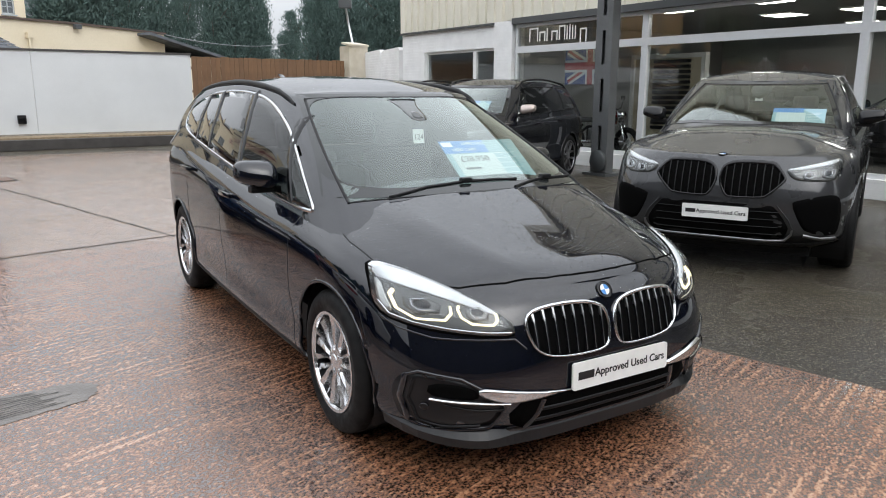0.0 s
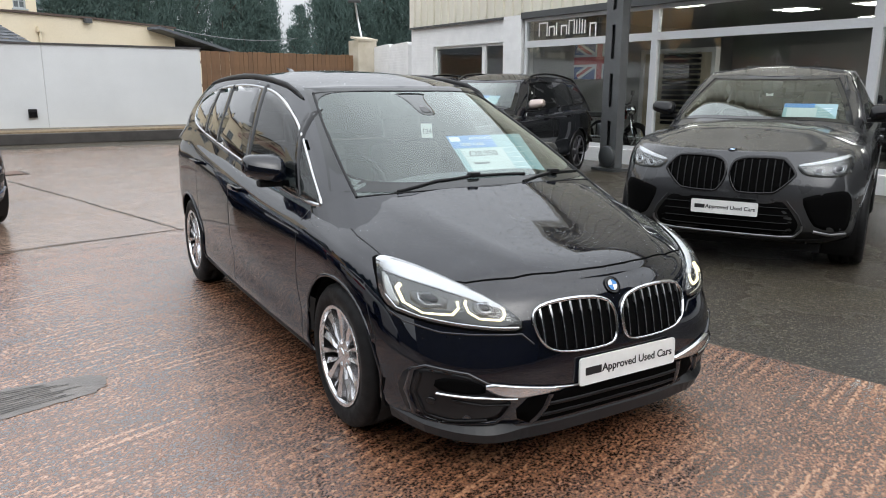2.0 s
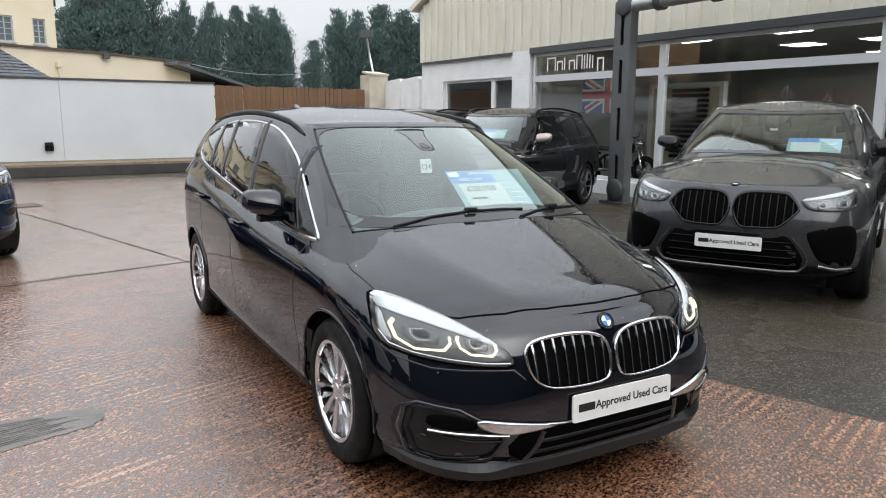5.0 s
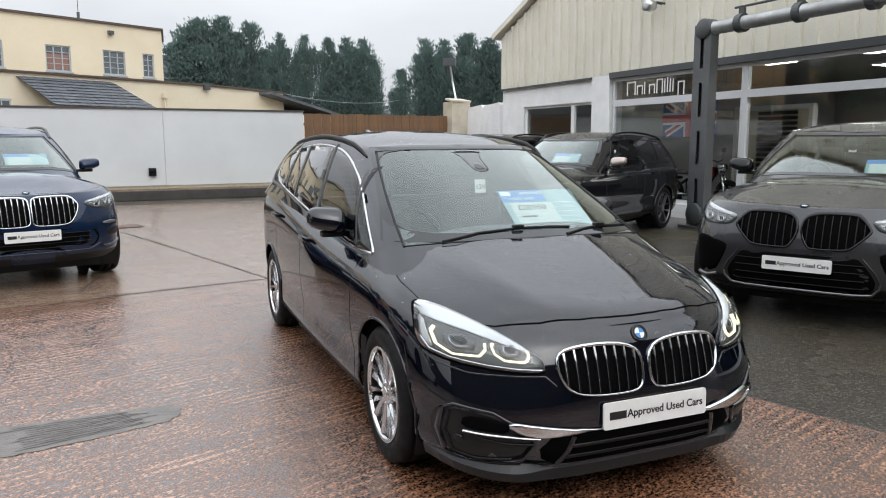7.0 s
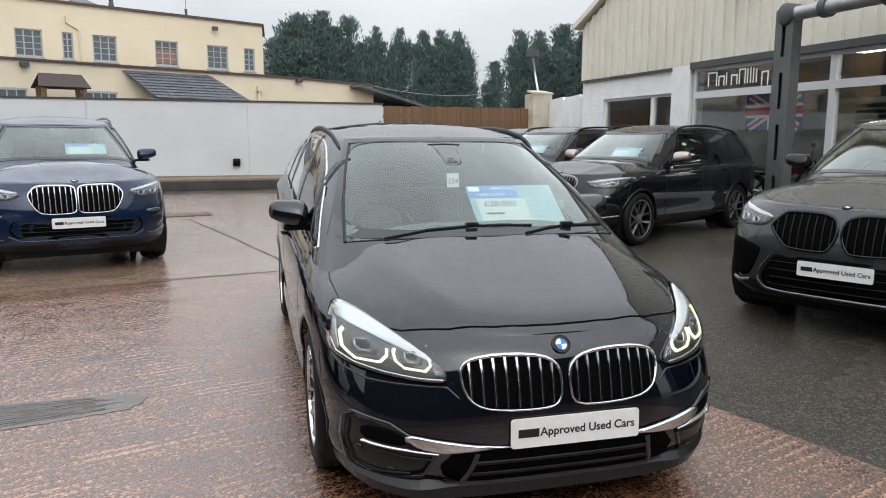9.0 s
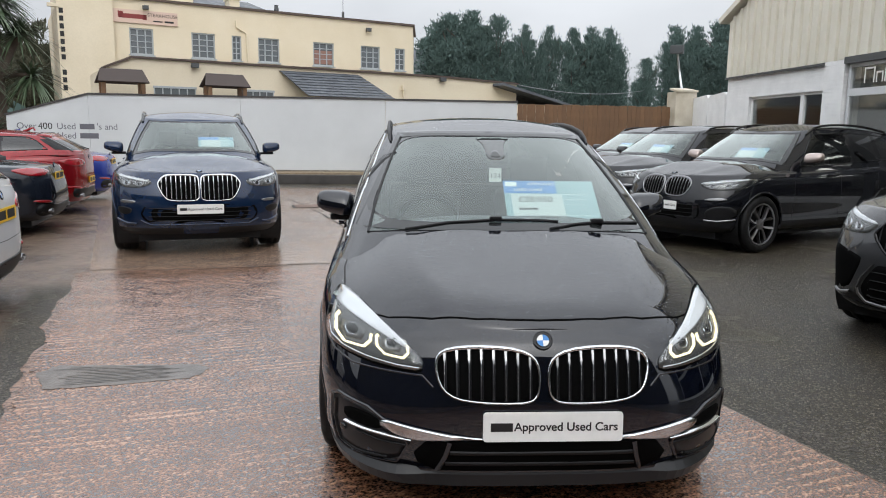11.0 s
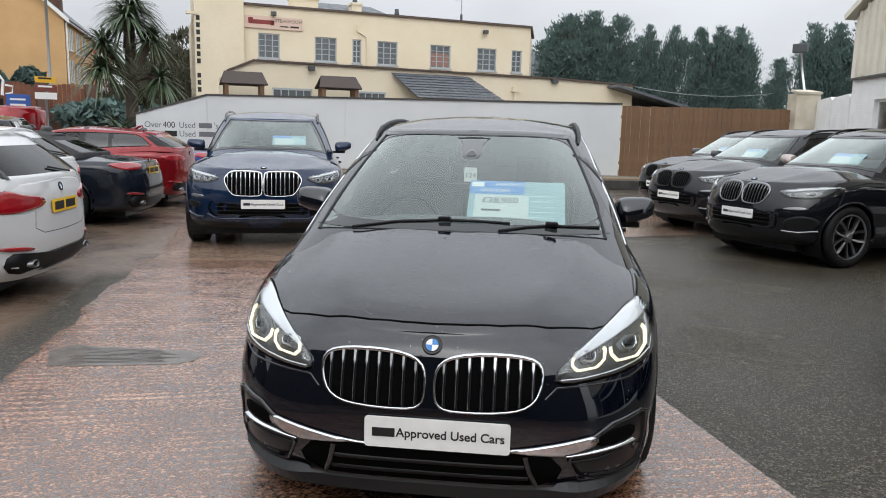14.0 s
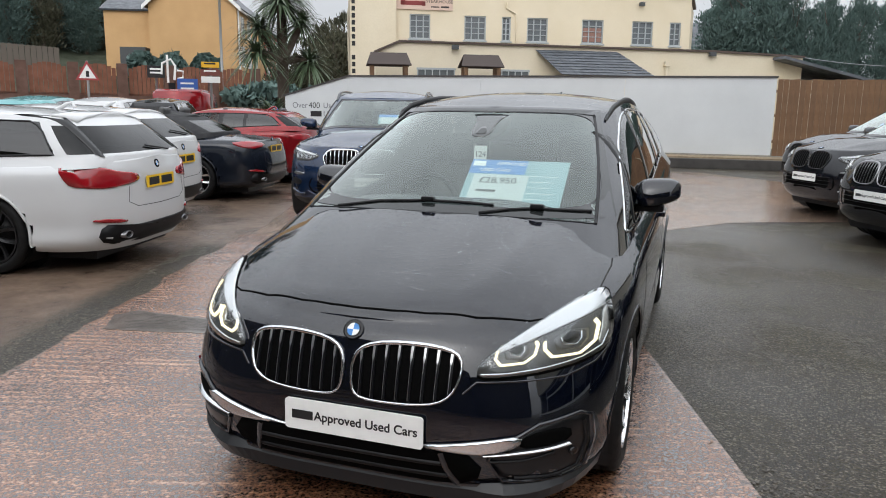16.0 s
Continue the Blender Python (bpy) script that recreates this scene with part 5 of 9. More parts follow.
# ---- the main car: black people carrier ----
def place(nose, f, back=0.0):
    f = Vector((f[0], f[1], 0)).normalized()
    p = Vector((nose[0], nose[1], 0)) - f * back
    return pose(p.x, p.y, 0.0035, 0, 0, math.degrees(math.atan2(f.y, f.x)))


MPV = dict(
    L=4.5, W=1.80, zb=lambda x: 0.185 - 0.02 * max(0, 1 + x), fo=0.83, wb=2.86, rw=0.325, rim_r=0.222, spokes=10, twin=True, rim_mat=M_RIMG, tw=0.205,
    paint=M_BLACK, crease=0.015, crease_w=0.055, crown=3.4, lip=0.009, hole=0.09, mirror_y=0.012, mirror_w=0.107, cowl=-1.02, af=1.0, nf=[(0, 3.7), (0.5, 3.4), (0.75, 3.0), (1, 2.6)], ar=0.8, nr=3.6,
    shoulder=[(-4.5, 1.05), (-3.7, 1.13), (-3.0, 1.05), (-2.5, 0.995), (-1.85, 0.93), (-1.2, 0.89), (-0.8, 0.845), (-0.5, 0.80), (-0.25, 0.765), (-0.1, 0.745), (0, 0.74)],
    centre=[(-4.5, 1.07), (-3.7, 1.15), (-1.3, 1.12), (-1.0, 1.038), (-0.7, 0.96), (-0.4, 0.880), (-0.22, 0.825), (-0.14, 0.785), (-0.095, 0.745), (0, 0.74)],
    nose=[(0, 0.1), (0.1, 0.05), (0.2, 0.02), (0.32, 0.002), (0.5, 0.0), (0.7, 0.02), (0.85, 0.045), (0.94, 0.07), (1, 0.105)],
    g_base=dict(xf=-0.93, xr=-4.33, hw=0.825, af=0.36, ar=0.45, nf=3.0, nr=2.7, z=[(-4.4, 1.18), (-3.7, 1.165), (-3.0, 1.085), (-2.4, 1.015), (-1.85, 0.95), (-1.4, 0.925), (-1.18, 0.925), (-1.05, 0.985), (-0.93, 1.015)]),
    g_roof=dict(xf=-1.91, xr=-4.28, hw=0.61, af=0.3, ar=0.3, nf=3.0, nr=3.2, z=[(-4.3, 1.45), (-3.8, 1.5), (-3.0, 1.535), (-2.5, 1.52), (-2.2, 1.49), (-2.05, 1.472), (-1.91, 1.49)]),
    roof_c=[(-4.3, 1.46), (-3.8, 1.545), (-3.0, 1.59), (-2.4, 1.57), (-2.1, 1.53), (-1.91, 1.49)],
    side_outline=[(-3.80, 1.30), (-3.79, 1.375), (-3.65, 1.435), (-3.45, 1.468), (-2.97, 1.492), (-2.55, 1.483), (-2.2, 1.44), (-1.85, 1.332), (-1.57, 1.19), (-1.3, 1.03), (-1.17, 0.95), (-1.2, 0.94), (-1.42, 0.947), (-1.65, 0.962), (-2.3, 1.03), (-2.96, 1.108), (-3.43, 1.166), (-3.7, 1.215)],
    side_posts=[([(-1.42, 0.955), (-1.57, 1.13), (-1.76, 1.35)], 0.045), ([(-2.29, 1.04), (-2.36, 1.26), (-2.47, 1.475)], 0.09), ([(-2.98, 1.12), (-3.04, 1.337), (-3.13, 1.48)], 0.05), ([(-3.31, 1.16), (-3.38, 1.32), (-3.43, 1.46)], 0.04)],
    side_tints=[[(-2.36, 1.05), (-2.96, 1.12), (-3.03, 1.337), (-3.10, 1.47), (-2.97, 1.478), (-2.55, 1.468), (-2.42, 1.29)], [(-3.34, 1.17), (-3.43, 1.18), (-3.68, 1.225), (-3.78, 1.31), (-3.76, 1.37), (-3.64, 1.42), (-3.46, 1.453), (-3.40, 1.32)], [(-2.99, 1.125), (-3.29, 1.165), (-3.36, 1.32), (-3.41, 1.455), (-3.14, 1.468), (-3.05, 1.34)]],
    pillars=[(-1.55, 0.03), (-2.5, 0.05), (-3.35, 0.04)], mirror=(-1.73, 1.065), seat_x=-1.95, dash_z=0.95, iA=11, iA2=14)


def both(root, skin, name, side, outline, mat, off, depth=0.006, rings=5, dome=0.0, label="", times=2, parents=None):
    """The same panel on both flanks; returns the two."""
    out = []
    for i, o in enumerate((outline, mirror2(outline, side))):
        sd = side if side in ("front", "rear", "top") else (side, "right")[i]
        out.append(part(name, blob(skin, sd, rounded(o, times), off, depth, rings, dome), mat, parents[i] if parents else root, label, smooth=True))
    return out


def line_on(root, skin, name, side, pts, width, off, mat, parent=None, sides=2, label=""):
    for i in range(sides):
        p = pts if i == 0 else ([(-a, b) for a, b in pts] if side in ("front", "rear") else [(a, -b) for a, b in pts] if side == "top" else pts)
        sd = side if side in ("front", "rear", "top") else (side, "right")[i]
        w = width
        if isinstance(width, (list, tuple)):
            w = [width[min(len(width) - 1, int(k * len(width) / len(dense(p))))] for k in range(len(dense(p)))]
        part(name, ribbon(skin, sd, dense(p), w, off), mat, parent[i] if parent else root, label, smooth=True)


def ring_pts(cy, cz, ry, rz, t0, t1, k=14):
    return [(cy + ry * math.cos(radians(t0 + (t1 - t0) * i / k)), cz + rz * math.sin(radians(t0 + (t1 - t0) * i / k))) for i in range(k + 1)]


def headlamps(root, skin, outline, brow, lamps, lit, housing=None):
    """Lamp units: dark housing, bright brow, ringed projectors, clear cover."""
    hs = both(root, skin, "headlight", "front", outline, housing or M_LAMPIN, 0.002, 0.004, 5)
    if brow:
        both(root, skin, "light_band", "front", brow, M_LAMPW, 0.007, 0.002, 4, times=1, parents=hs)
    for cy, cz, r in lamps:
        for i, sg in enumerate((1, -1)):
            pts = dense(rounded([(sg * (cy + r * a), cz + r * b) for a, b in ((1.15, 0.75), (1.2, -0.05), (0.75, -0.8), (-0.55, -0.85), (-1.05, -0.35), (-1.1, 0.35))], 1, False), 0.01)
            part("running_light", ribbon(skin, "front", pts, r * 0.2, 0.011), M_LED if lit else M_SATIND, hs[i], smooth=True)
            part("projector", blob(skin, "front", ring_pts(sg * cy, cz, r * 0.66, r * 0.55, 0, 342, 18), 0.006, 0.002, 4, 0.008), M_GLOSSB, hs[i], smooth=True)
            part("projector_bezel", ribbon(skin, "front", ring_pts(sg * cy, cz, r * 0.72, r * 0.605, 0, 342, 18), r * 0.12, 0.010, closed=True), M_CHROME, hs[i], smooth=True)
    for o in both(root, skin, "lens_cover", "front", outline, M_LENS, 0.016, 0.004, 5, 0.008, parents=hs):
        o.visible_shadow = False


def door_lines(root, skin, xs, z0, z1, handles, hz, mat):
    for x in xs:
        line_on(root, skin, "door_gap", "left", [(x, z0 + 0.02), (x - 0.01, (z0 + z1) / 2), (x + 0.01, z1)], 0.007, 0.0008, M_TRIM)
    for x, z in zip(handles, hz):
        for i, sg in enumerate((1, -1)):
            p, n = skin.at("left" if sg > 0 else "right", x, z)
            bm = boxes((x - 0.11, x + 0.11, p.y - 0.008 + sg * 0.028, p.y + 0.008 + sg * 0.028, z - 0.014, z + 0.014), (x - 0.11, x - 0.08, min(p.y, p.y + sg * 0.03), max(p.y, p.y + sg * 0.03), z - 0.013, z + 0.013), (x + 0.08, x + 0.11, min(p.y, p.y + sg * 0.03), max(p.y, p.y + sg * 0.03), z - 0.013, z + 0.013), bevel=0.005)
            part("door_handle", bm, mat, root, smooth=True)


car_m = place((0.69, 2.81), (0.519, -0.855))
mpv, skin, gskin = car("people_carrier", car_m, "black people carrier with chrome grilles, wet with rain", "car", MPV)
number_plate(mpv, 0.014, 0.41, lean=-2).location.y = 0.033
KID = [(0.018, 0.55), (0.017, 0.615), (0.036, 0.656), (0.09, 0.680), (0.196, 0.690), (0.31, 0.685), (0.375, 0.670), (0.399, 0.638), (0.394, 0.585), (0.372, 0.536), (0.325, 0.508), (0.249, 0.497), (0.143, 0.493), (0.060, 0.496), (0.029, 0.513)]
kidney(mpv, skin, KID, 8, M_CHROME, M_SATIN, 0.0095, rounds=1)
badge(mpv, skin, "front", 0, 0.712, 0.037)
HL = [(0.448, 0.597), (0.448, 0.634), (0.468, 0.655), (0.515, 0.693), (0.61, 0.748), (0.69, 0.789), (0.75, 0.808), (0.79, 0.812), (0.818, 0.765), (0.832, 0.695), (0.818, 0.648), (0.758, 0.627), (0.66, 0.612), (0.54, 0.600)]
BROW = [(0.480, 0.660), (0.515, 0.692), (0.61, 0.747), (0.69, 0.788), (0.75, 0.806), (0.785, 0.808), (0.806, 0.775), (0.765, 0.757), (0.687, 0.734), (0.62, 0.712), (0.56, 0.69)]
HEXES = [((0.502, 0.675), (0.499, 0.652), (0.518, 0.634), (0.588, 0.640), (0.616, 0.661), (0.620, 0.690), (0.612, 0.699)), ((0.640, 0.696), (0.643, 0.674), (0.667, 0.651), (0.748, 0.650), (0.787, 0.678), (0.790, 0.722), (0.776, 0.738))]


def hexa(cy, cz, ry, rz, sg):
    return [(sg * (cy + ry * a), cz + rz * b) for a, b in ((-1, 0.25), (-0.72, -0.8), (0.55, -1), (1, -0.2), (0.9, 0.8), (-0.3, 0.95))][::sg]


hs = both(mpv, skin, "headlight", "front", HL, M_LAMPDARK, 0.006, 0.004, 5, times=1)
both(mpv, skin, "lamp_surround", "front", [(0.438 + (a - 0.438) * 1.02, b + (0.006 if b > 0.7 else -0.008)) for a, b in HL], M_GAPSHADE, 0.0035, 0.006, 5, times=1, parents=hs)
both(mpv, skin, "light_band", "front", BROW, M_LAMPW, 0.0095, 0.002, 4, times=1, parents=hs)
both(mpv, skin, "side_reflector", "front", [(0.796, 0.768), (0.810, 0.765), (0.824, 0.70), (0.812, 0.660), (0.797, 0.668), (0.803, 0.715)], M_LAMPIN, 0.0085, 0.002, 3, times=1, parents=hs)
for i, sg in enumerate((1, -1)):
    part("lower_strip", ribbon(skin, "front", dense([(sg * a, b) for a, b in ((0.46, 0.606), (0.54, 0.609), (0.66, 0.622), (0.757, 0.637), (0.808, 0.656), (0.823, 0.695))], 0.02), 0.007, 0.011), M_CHROME, hs[i], "chrome strip in the lamp", smooth=True)
    part("band_edge", ribbon(skin, "front", dense([(sg * a, b) for a, b in ((0.50, 0.667), (0.56, 0.690), (0.62, 0.712), (0.687, 0.734), (0.765, 0.757), (0.80, 0.771))], 0.02), 0.004, 0.0115), M_SATIND, hs[i], smooth=True)
    for (cy, cz, ry, rz), line in zip(((0.560, 0.668, 0.047, 0.032), (0.716, 0.690, 0.060, 0.038)), HEXES):
        part("reflector_facet", blob(skin, "front", rounded([(sg * (cy + 1.35 * ry * a), cz + 1.3 * rz * b) for a, b in ((-1, 0.5), (-0.8, -0.9), (0.6, -1.05), (1.05, -0.4), (1.0, 0.75), (-0.2, 0.95))][::sg], 1), 0.004, 0.002, 3), M_LAMPIN, hs[i], smooth=True)
        part("projector_bowl", blob(skin, "front", hexa(cy, cz + 0.004, ry * 0.86, rz * 0.8, sg), 0.0092, 0.002, 3), M_LAMPDARK, hs[i], smooth=True)
        part("projector_bezel", ribbon(skin, "front", dense(hexa(cy, cz + 0.008, ry * 0.5, rz * 0.5, sg)[:5], 0.01), 0.003, 0.012), M_CHROME, hs[i], smooth=True)
        part("projector_lens", blob(skin, "front", ring_pts(sg * cy, cz + 0.010, ry * 0.38, rz * 0.4, 0, 342, 18)[::sg], 0.011, 0.002, 4, 0.006), M_GLOSSB, hs[i], smooth=True)
        part("running_light", ribbon(skin, "front", dense([(sg * a, b) for a, b in line], 0.012), 0.0085, 0.0135), M_LED, hs[i], "lit daytime running light", smooth=True)
for o in both(mpv, skin, "lens_cover", "front", HL, M_LENS, 0.018, 0.004, 5, 0.008, times=1, parents=hs):
    o.visible_shadow = False
# lower bumper: intake, corner vents, chrome blades, splitter
INTAKE = [(-0.43, 0.347), (0.43, 0.347), (0.478, 0.29), (0.465, 0.25), (0.40, 0.212), (0.2, 0.205), (-0.2, 0.205), (-0.40, 0.212), (-0.465, 0.25), (-0.478, 0.29)]
# flat sheet on the bumper; the intake's inner shade is its near-black colour
intake = part("intake", blob(skin, "front", dense(INTAKE + INTAKE[:1], 0.04)[:-1], 0.006, 0.008, 9), M_GAPSHADE, mpv, smooth=True)
for z, w in ((0.25, 0.36), (0.30, 0.345)):
    part("intake_bar", ribbon(skin, "front", dense([(-w, z), (w, z)]), 0.014, 0.012), M_TRIM, intake, smooth=True)
line_on(mpv, skin, "intake_fin", "front", [(0.345, 0.345), (0.362, 0.28), (0.39, 0.215)], 0.020, 0.014, M_BLACK)
VENT = [(0.50, 0.325), (0.52, 0.365), (0.605, 0.412), (0.651, 0.442), (0.775, 0.462), (0.815, 0.44), (0.825, 0.344), (0.80, 0.245), (0.72, 0.222), (0.54, 0.24)]
vents = both(mpv, skin, "corner_vent", "front", VENT, M_SATINB, 0.002, 0.006, times=1)
line_on(mpv, skin, "vent_edge", "front", [(0.50, 0.325), (0.525, 0.370), (0.605, 0.416), (0.655, 0.447), (0.770, 0.464), (0.800, 0.44), (0.806, 0.344), (0.785, 0.25), (0.72, 0.226), (0.54, 0.236), (0.50, 0.325)], 0.011, 0.009, M_BLACK, parent=vents)
line_on(mpv, skin, "vent_fold", "front", [(0.58, 0.252), (0.70, 0.244), (0.765, 0.262), (0.79, 0.345), (0.782, 0.43)], 0.008, 0.008, M_TRIM, parent=vents)
line_on(mpv, skin, "vent_fold", "front", [(0.50, 0.318), (0.61, 0.322), (0.70, 0.338)], 0.008, 0.008, M_TRIM, parent=vents)
# slot drawn as a near-black sheet, its depth shade painted
both(mpv, skin, "vent_slot", "front", [(0.60, 0.400), (0.66, 0.425), (0.745, 0.425), (0.75, 0.375), (0.68, 0.368), (0.60, 0.366)], M_GAPSHADE, 0.004, 0.002, 3, parents=vents, times=1)
both(mpv, skin, "parking_sensor", "front", ring_pts(0.752, 0.325, 0.011, 0.013, 0, 330, 11), M_GLOSSB, 0.010, 0.002, 3, parents=vents, times=0)
both(mpv, skin, "chrome_blade", "front", [(0.27, 0.361), (0.36, 0.374), (0.42, 0.384), (0.50, 0.397), (0.602, 0.414), (0.598, 0.386), (0.545, 0.360), (0.485, 0.349), (0.40, 0.352)], M_CHROME, 0.016, 0.006, 4, 0.0, times=1)
line_on(mpv, skin, "chrome_strip", "front", [(0.487, 0.347), (0.595, 0.356), (0.74, 0.363)], 0.005, 0.019, M_CHROME)
line_on(mpv, skin, "chrome_strip", "front", [(0.0, 0.352), (0.26, 0.360), (0.44, 0.380)], 0.0045, 0.010, M_CHROME)
line_on(mpv, skin, "splitter", "front", [(0.0, 0.193), (0.35, 0.193), (0.55, 0.20), (0.72, 0.20), (0.80, 0.205)], 0.035, 0.012, M_BLACK)
line_on(mpv, skin, "bumper_crease", "front", [(0.41, 0.545), (0.45, 0.583), (0.58, 0.586), (0.718, 0.589), (0.80, 0.612), (0.83, 0.64)], 0.008, 0.003, M_BLACK)
bm = bmesh.new()
prev = None
for k in range(49):
    y = -0.80 + 1.60 * k / 48
    p, nn = skin.at("front", y, 0.205)
    out_ = Vector((nn.x, nn.y, 0)).normalized()
    rise = 0.03 * max(0.0, (abs(y) - 0.5) / 0.24) ** 2
    f = min(1.0, max(0.0, (abs(y) - 0.40) / 0.16))
    f = f * f * (3 - 2 * f) * min(1.0, (0.86 - abs(y)) / 0.12)
    row = [bm.verts.new(q) for q in (p + out_ * 0.004 + Vector((0, 0, rise + 0.035 * f)), p + out_ * (0.016 + 0.028 * f) + Vector((0, 0, -0.012 + rise - 0.006 * f)), p + out_ * (0.012 + 0.014 * f) + Vector((0, 0, -0.060 + rise)), p - out_ * 0.05 + Vector((0, 0, -0.064 + rise)), p - out_ * 0.05 + Vector((0, 0, rise)))]
    if prev:
        for i in range(5):
            bm.faces.new((prev[i], prev[(i + 1) % 5], row[(i + 1) % 5], row[i]))
    else:
        bm.faces.new(row)
    prev = row
bm.faces.new(prev[::-1])
bmesh.ops.recalc_face_normals(bm, faces=bm.faces)
part("front_lip", bm, M_SATINB, mpv)
# unseen near-black block added to stop light leaking under the bumper
part("underpanel", boxes((-1.0, -0.16, -0.5, 0.5, 0.15, 0.19), bevel=0.015), M_GAPSHADE, mpv)
# bonnet and panel gaps
line_on(mpv, skin, "bonnet_gap", "top", [(-0.13, 0.0), (-0.133, 0.12), (-0.145, 0.24), (-0.183, 0.41), (-0.255, 0.58), (-0.30, 0.635)], 0.007, 0.0015, M_GAPSHADE)
line_on(mpv, skin, "bonnet_gap", "top", [(-0.60, 0.775), (-0.8, 0.79), (-1.0, 0.775), (-1.08, 0.74)], 0.007, 0.001, M_TRIM)
line_on(mpv, skin, "bumper_gap", "left", [(-0.55, 0.64), (-0.50, 0.55), (-0.47, 0.5)], 0.006, 0.001, M_TRIM)
door_lines(mpv, skin, (-1.28, -2.48, -3.36), 0.22, 0.93, (-2.28, -3.28), (0.9, 0.965), M_BLACK)
line_on(mpv, skin, "sill_trim", "left", [(-1.25, 0.235), (-3.3, 0.235)], 0.045, 0.006, M_TRIM)
line_on(mpv, skin, "tail_light", "left", [(-4.02, 0.98), (-4.2, 0.98)], 0.10, 0.006, M_REDLENS)
# roof rails
for sg in (1, -1):
    bm = bmesh.new()
    line = []
    for x, y in ((-1.93, 0.60), (-2.0, 0.606), (-2.15, 0.612), (-2.4, 0.616), (-2.7, 0.617), (-3.0, 0.617), (-3.35, 0.612), (-3.7, 0.60), (-3.95, 0.59), (-4.12, 0.58)):
        p, nn = gskin.at("top", x, sg * y)
        line.append(p + Vector((0, 0, 0.004 if x > -1.98 or x < -4.1 else 0.012)))
    tube(bm, line, [0.006, 0.011, 0.013, 0.013, 0.013, 0.013, 0.013, 0.012, 0.010, 0.006], 8, squash=(0.9, 1.35))
    part("roof_rail", bm, M_TRIM, mpv, smooth=True)
bm = bmesh.new()
tube(bm, [(-3.75, 0, 1.55), (-3.85, 0, 1.60), (-3.93, 0, 1.62)], [0.03, 0.018, 0.004], 8)
part("aerial", bm, M_BLACK, mpv, smooth=True)
# black printed border of the windscreen, rounded inside
pane = [o for o in mpv.children if o.name.startswith("windscreen") and "seal" not in o.name][0]


def screen_at(u, v, off):
    """A point of the windscreen: u across (-1 to 1), v up (0 to 1)."""
    z = 1.012 + 0.462 * v
    wide = 0.762 - 0.205 * v
    p, n = gskin.at("front", u * wide, z)
    return p + n * off


bm = bmesh.new()
loops_ = []
for inner in (0, 1):
    ring = []
    for k in range(120):
        side, f = k // 30, -1 + 2 * (k % 30) / 30
        u, v = ((f, -1), (1, f), (-f, 1), (-1, -f))[side]
        if inner:
            e = (abs(u) ** 7 + abs(v) ** 7) ** (1 / 7)
            u, v = 0.95 * u / e, 0.035 + 0.895 * v / e
        ring.append(bm.verts.new(screen_at(u, 0.5 + 0.5 * v, 0.0025)))
    loops_.append(ring)
for k in range(120):
    j = (k + 1) % 120
    bm.faces.new((loops_[0][k], loops_[0][j], loops_[1][j], loops_[1][k]))
bmesh.ops.recalc_face_normals(bm, faces=bm.faces)
part("screen_border", bm, M_FRIT, mpv, "black printed border of the windscreen", smooth=True)
SHADE = [(-0.105, 1.448), (-0.075, 1.428), (-0.058, 1.403), (-0.054, 1.352), (-0.035, 1.332), (0.035, 1.332), (0.054, 1.352), (0.058, 1.403), (0.075, 1.428), (0.105, 1.448)]
shade = part("sensor_shade", blob(gskin, "front", rounded(SHADE, 1), 0.0015, 0.001, 4), M_PRINT, mpv, "dark printed patch at the top of the windscreen", smooth=True)
part("camera_window", blob(gskin, "front", rounded([(-0.030, 1.352), (-0.022, 1.343), (0.022, 1.343), (0.030, 1.352), (0.016, 1.380), (-0.016, 1.380)], 1), 0.003, 0.001, 3), M_FRIT, shade, smooth=True)
# wipers along the foot of the windscreen
for pts, hinge in (([(-0.51, 1.012), (-0.3, 1.043), (-0.07, 1.055), (0.1, 1.055), (0.24, 1.05)], (-0.07, 1.055)), ([(0.19, 1.02), (0.32, 1.038), (0.435, 1.045), (0.66, 1.037)], (0.435, 1.045))):
    bm = bmesh.new()
    line = []
    for a, b in dense(pts, 0.05):
        p, nn = gskin.at("front", a, b)
        line.append(p + nn * 0.010 + Vector((0, 0, -0.006)))
    tube(bm, line, 0.008, 6)
    w = part("wiper", bm, M_TRIM, mpv, smooth=True)
    p, nn = gskin.at("front", *hinge)
    c = p + nn * 0.016 + Vector((0, 0, -0.004))
    part("wiper_hinge", boxes((c.x - 0.018, c.x + 0.018, c.y - 0.03, c.y + 0.03, c.z - 0.010, c.z + 0.012), bevel=0.008), M_TRIM, w)
price_sheet(car_m @ pose(-1.27, 0.262, 1.115, 0, -54, 0), 0.49, 0.37)
bm = boxes((-0.001, 0.001, -0.035, 0.035, -0.04, 0.04))
tag = solid("stock_tag", bm, M_WHITE, "small white stock number tag hanging behind the windscreen", "tag", car_m @ pose(-1.60, 0.0, 1.245, 0, -10, 0))
words("124", 0.042, M_INK, tag, Matrix.Translation((0.0014, 0, -0.006)) @ Matrix(((0, 0, 1, 0), (1, 0, 0, 0), (0, 1, 0, 0), (0, 0, 0, 1))))

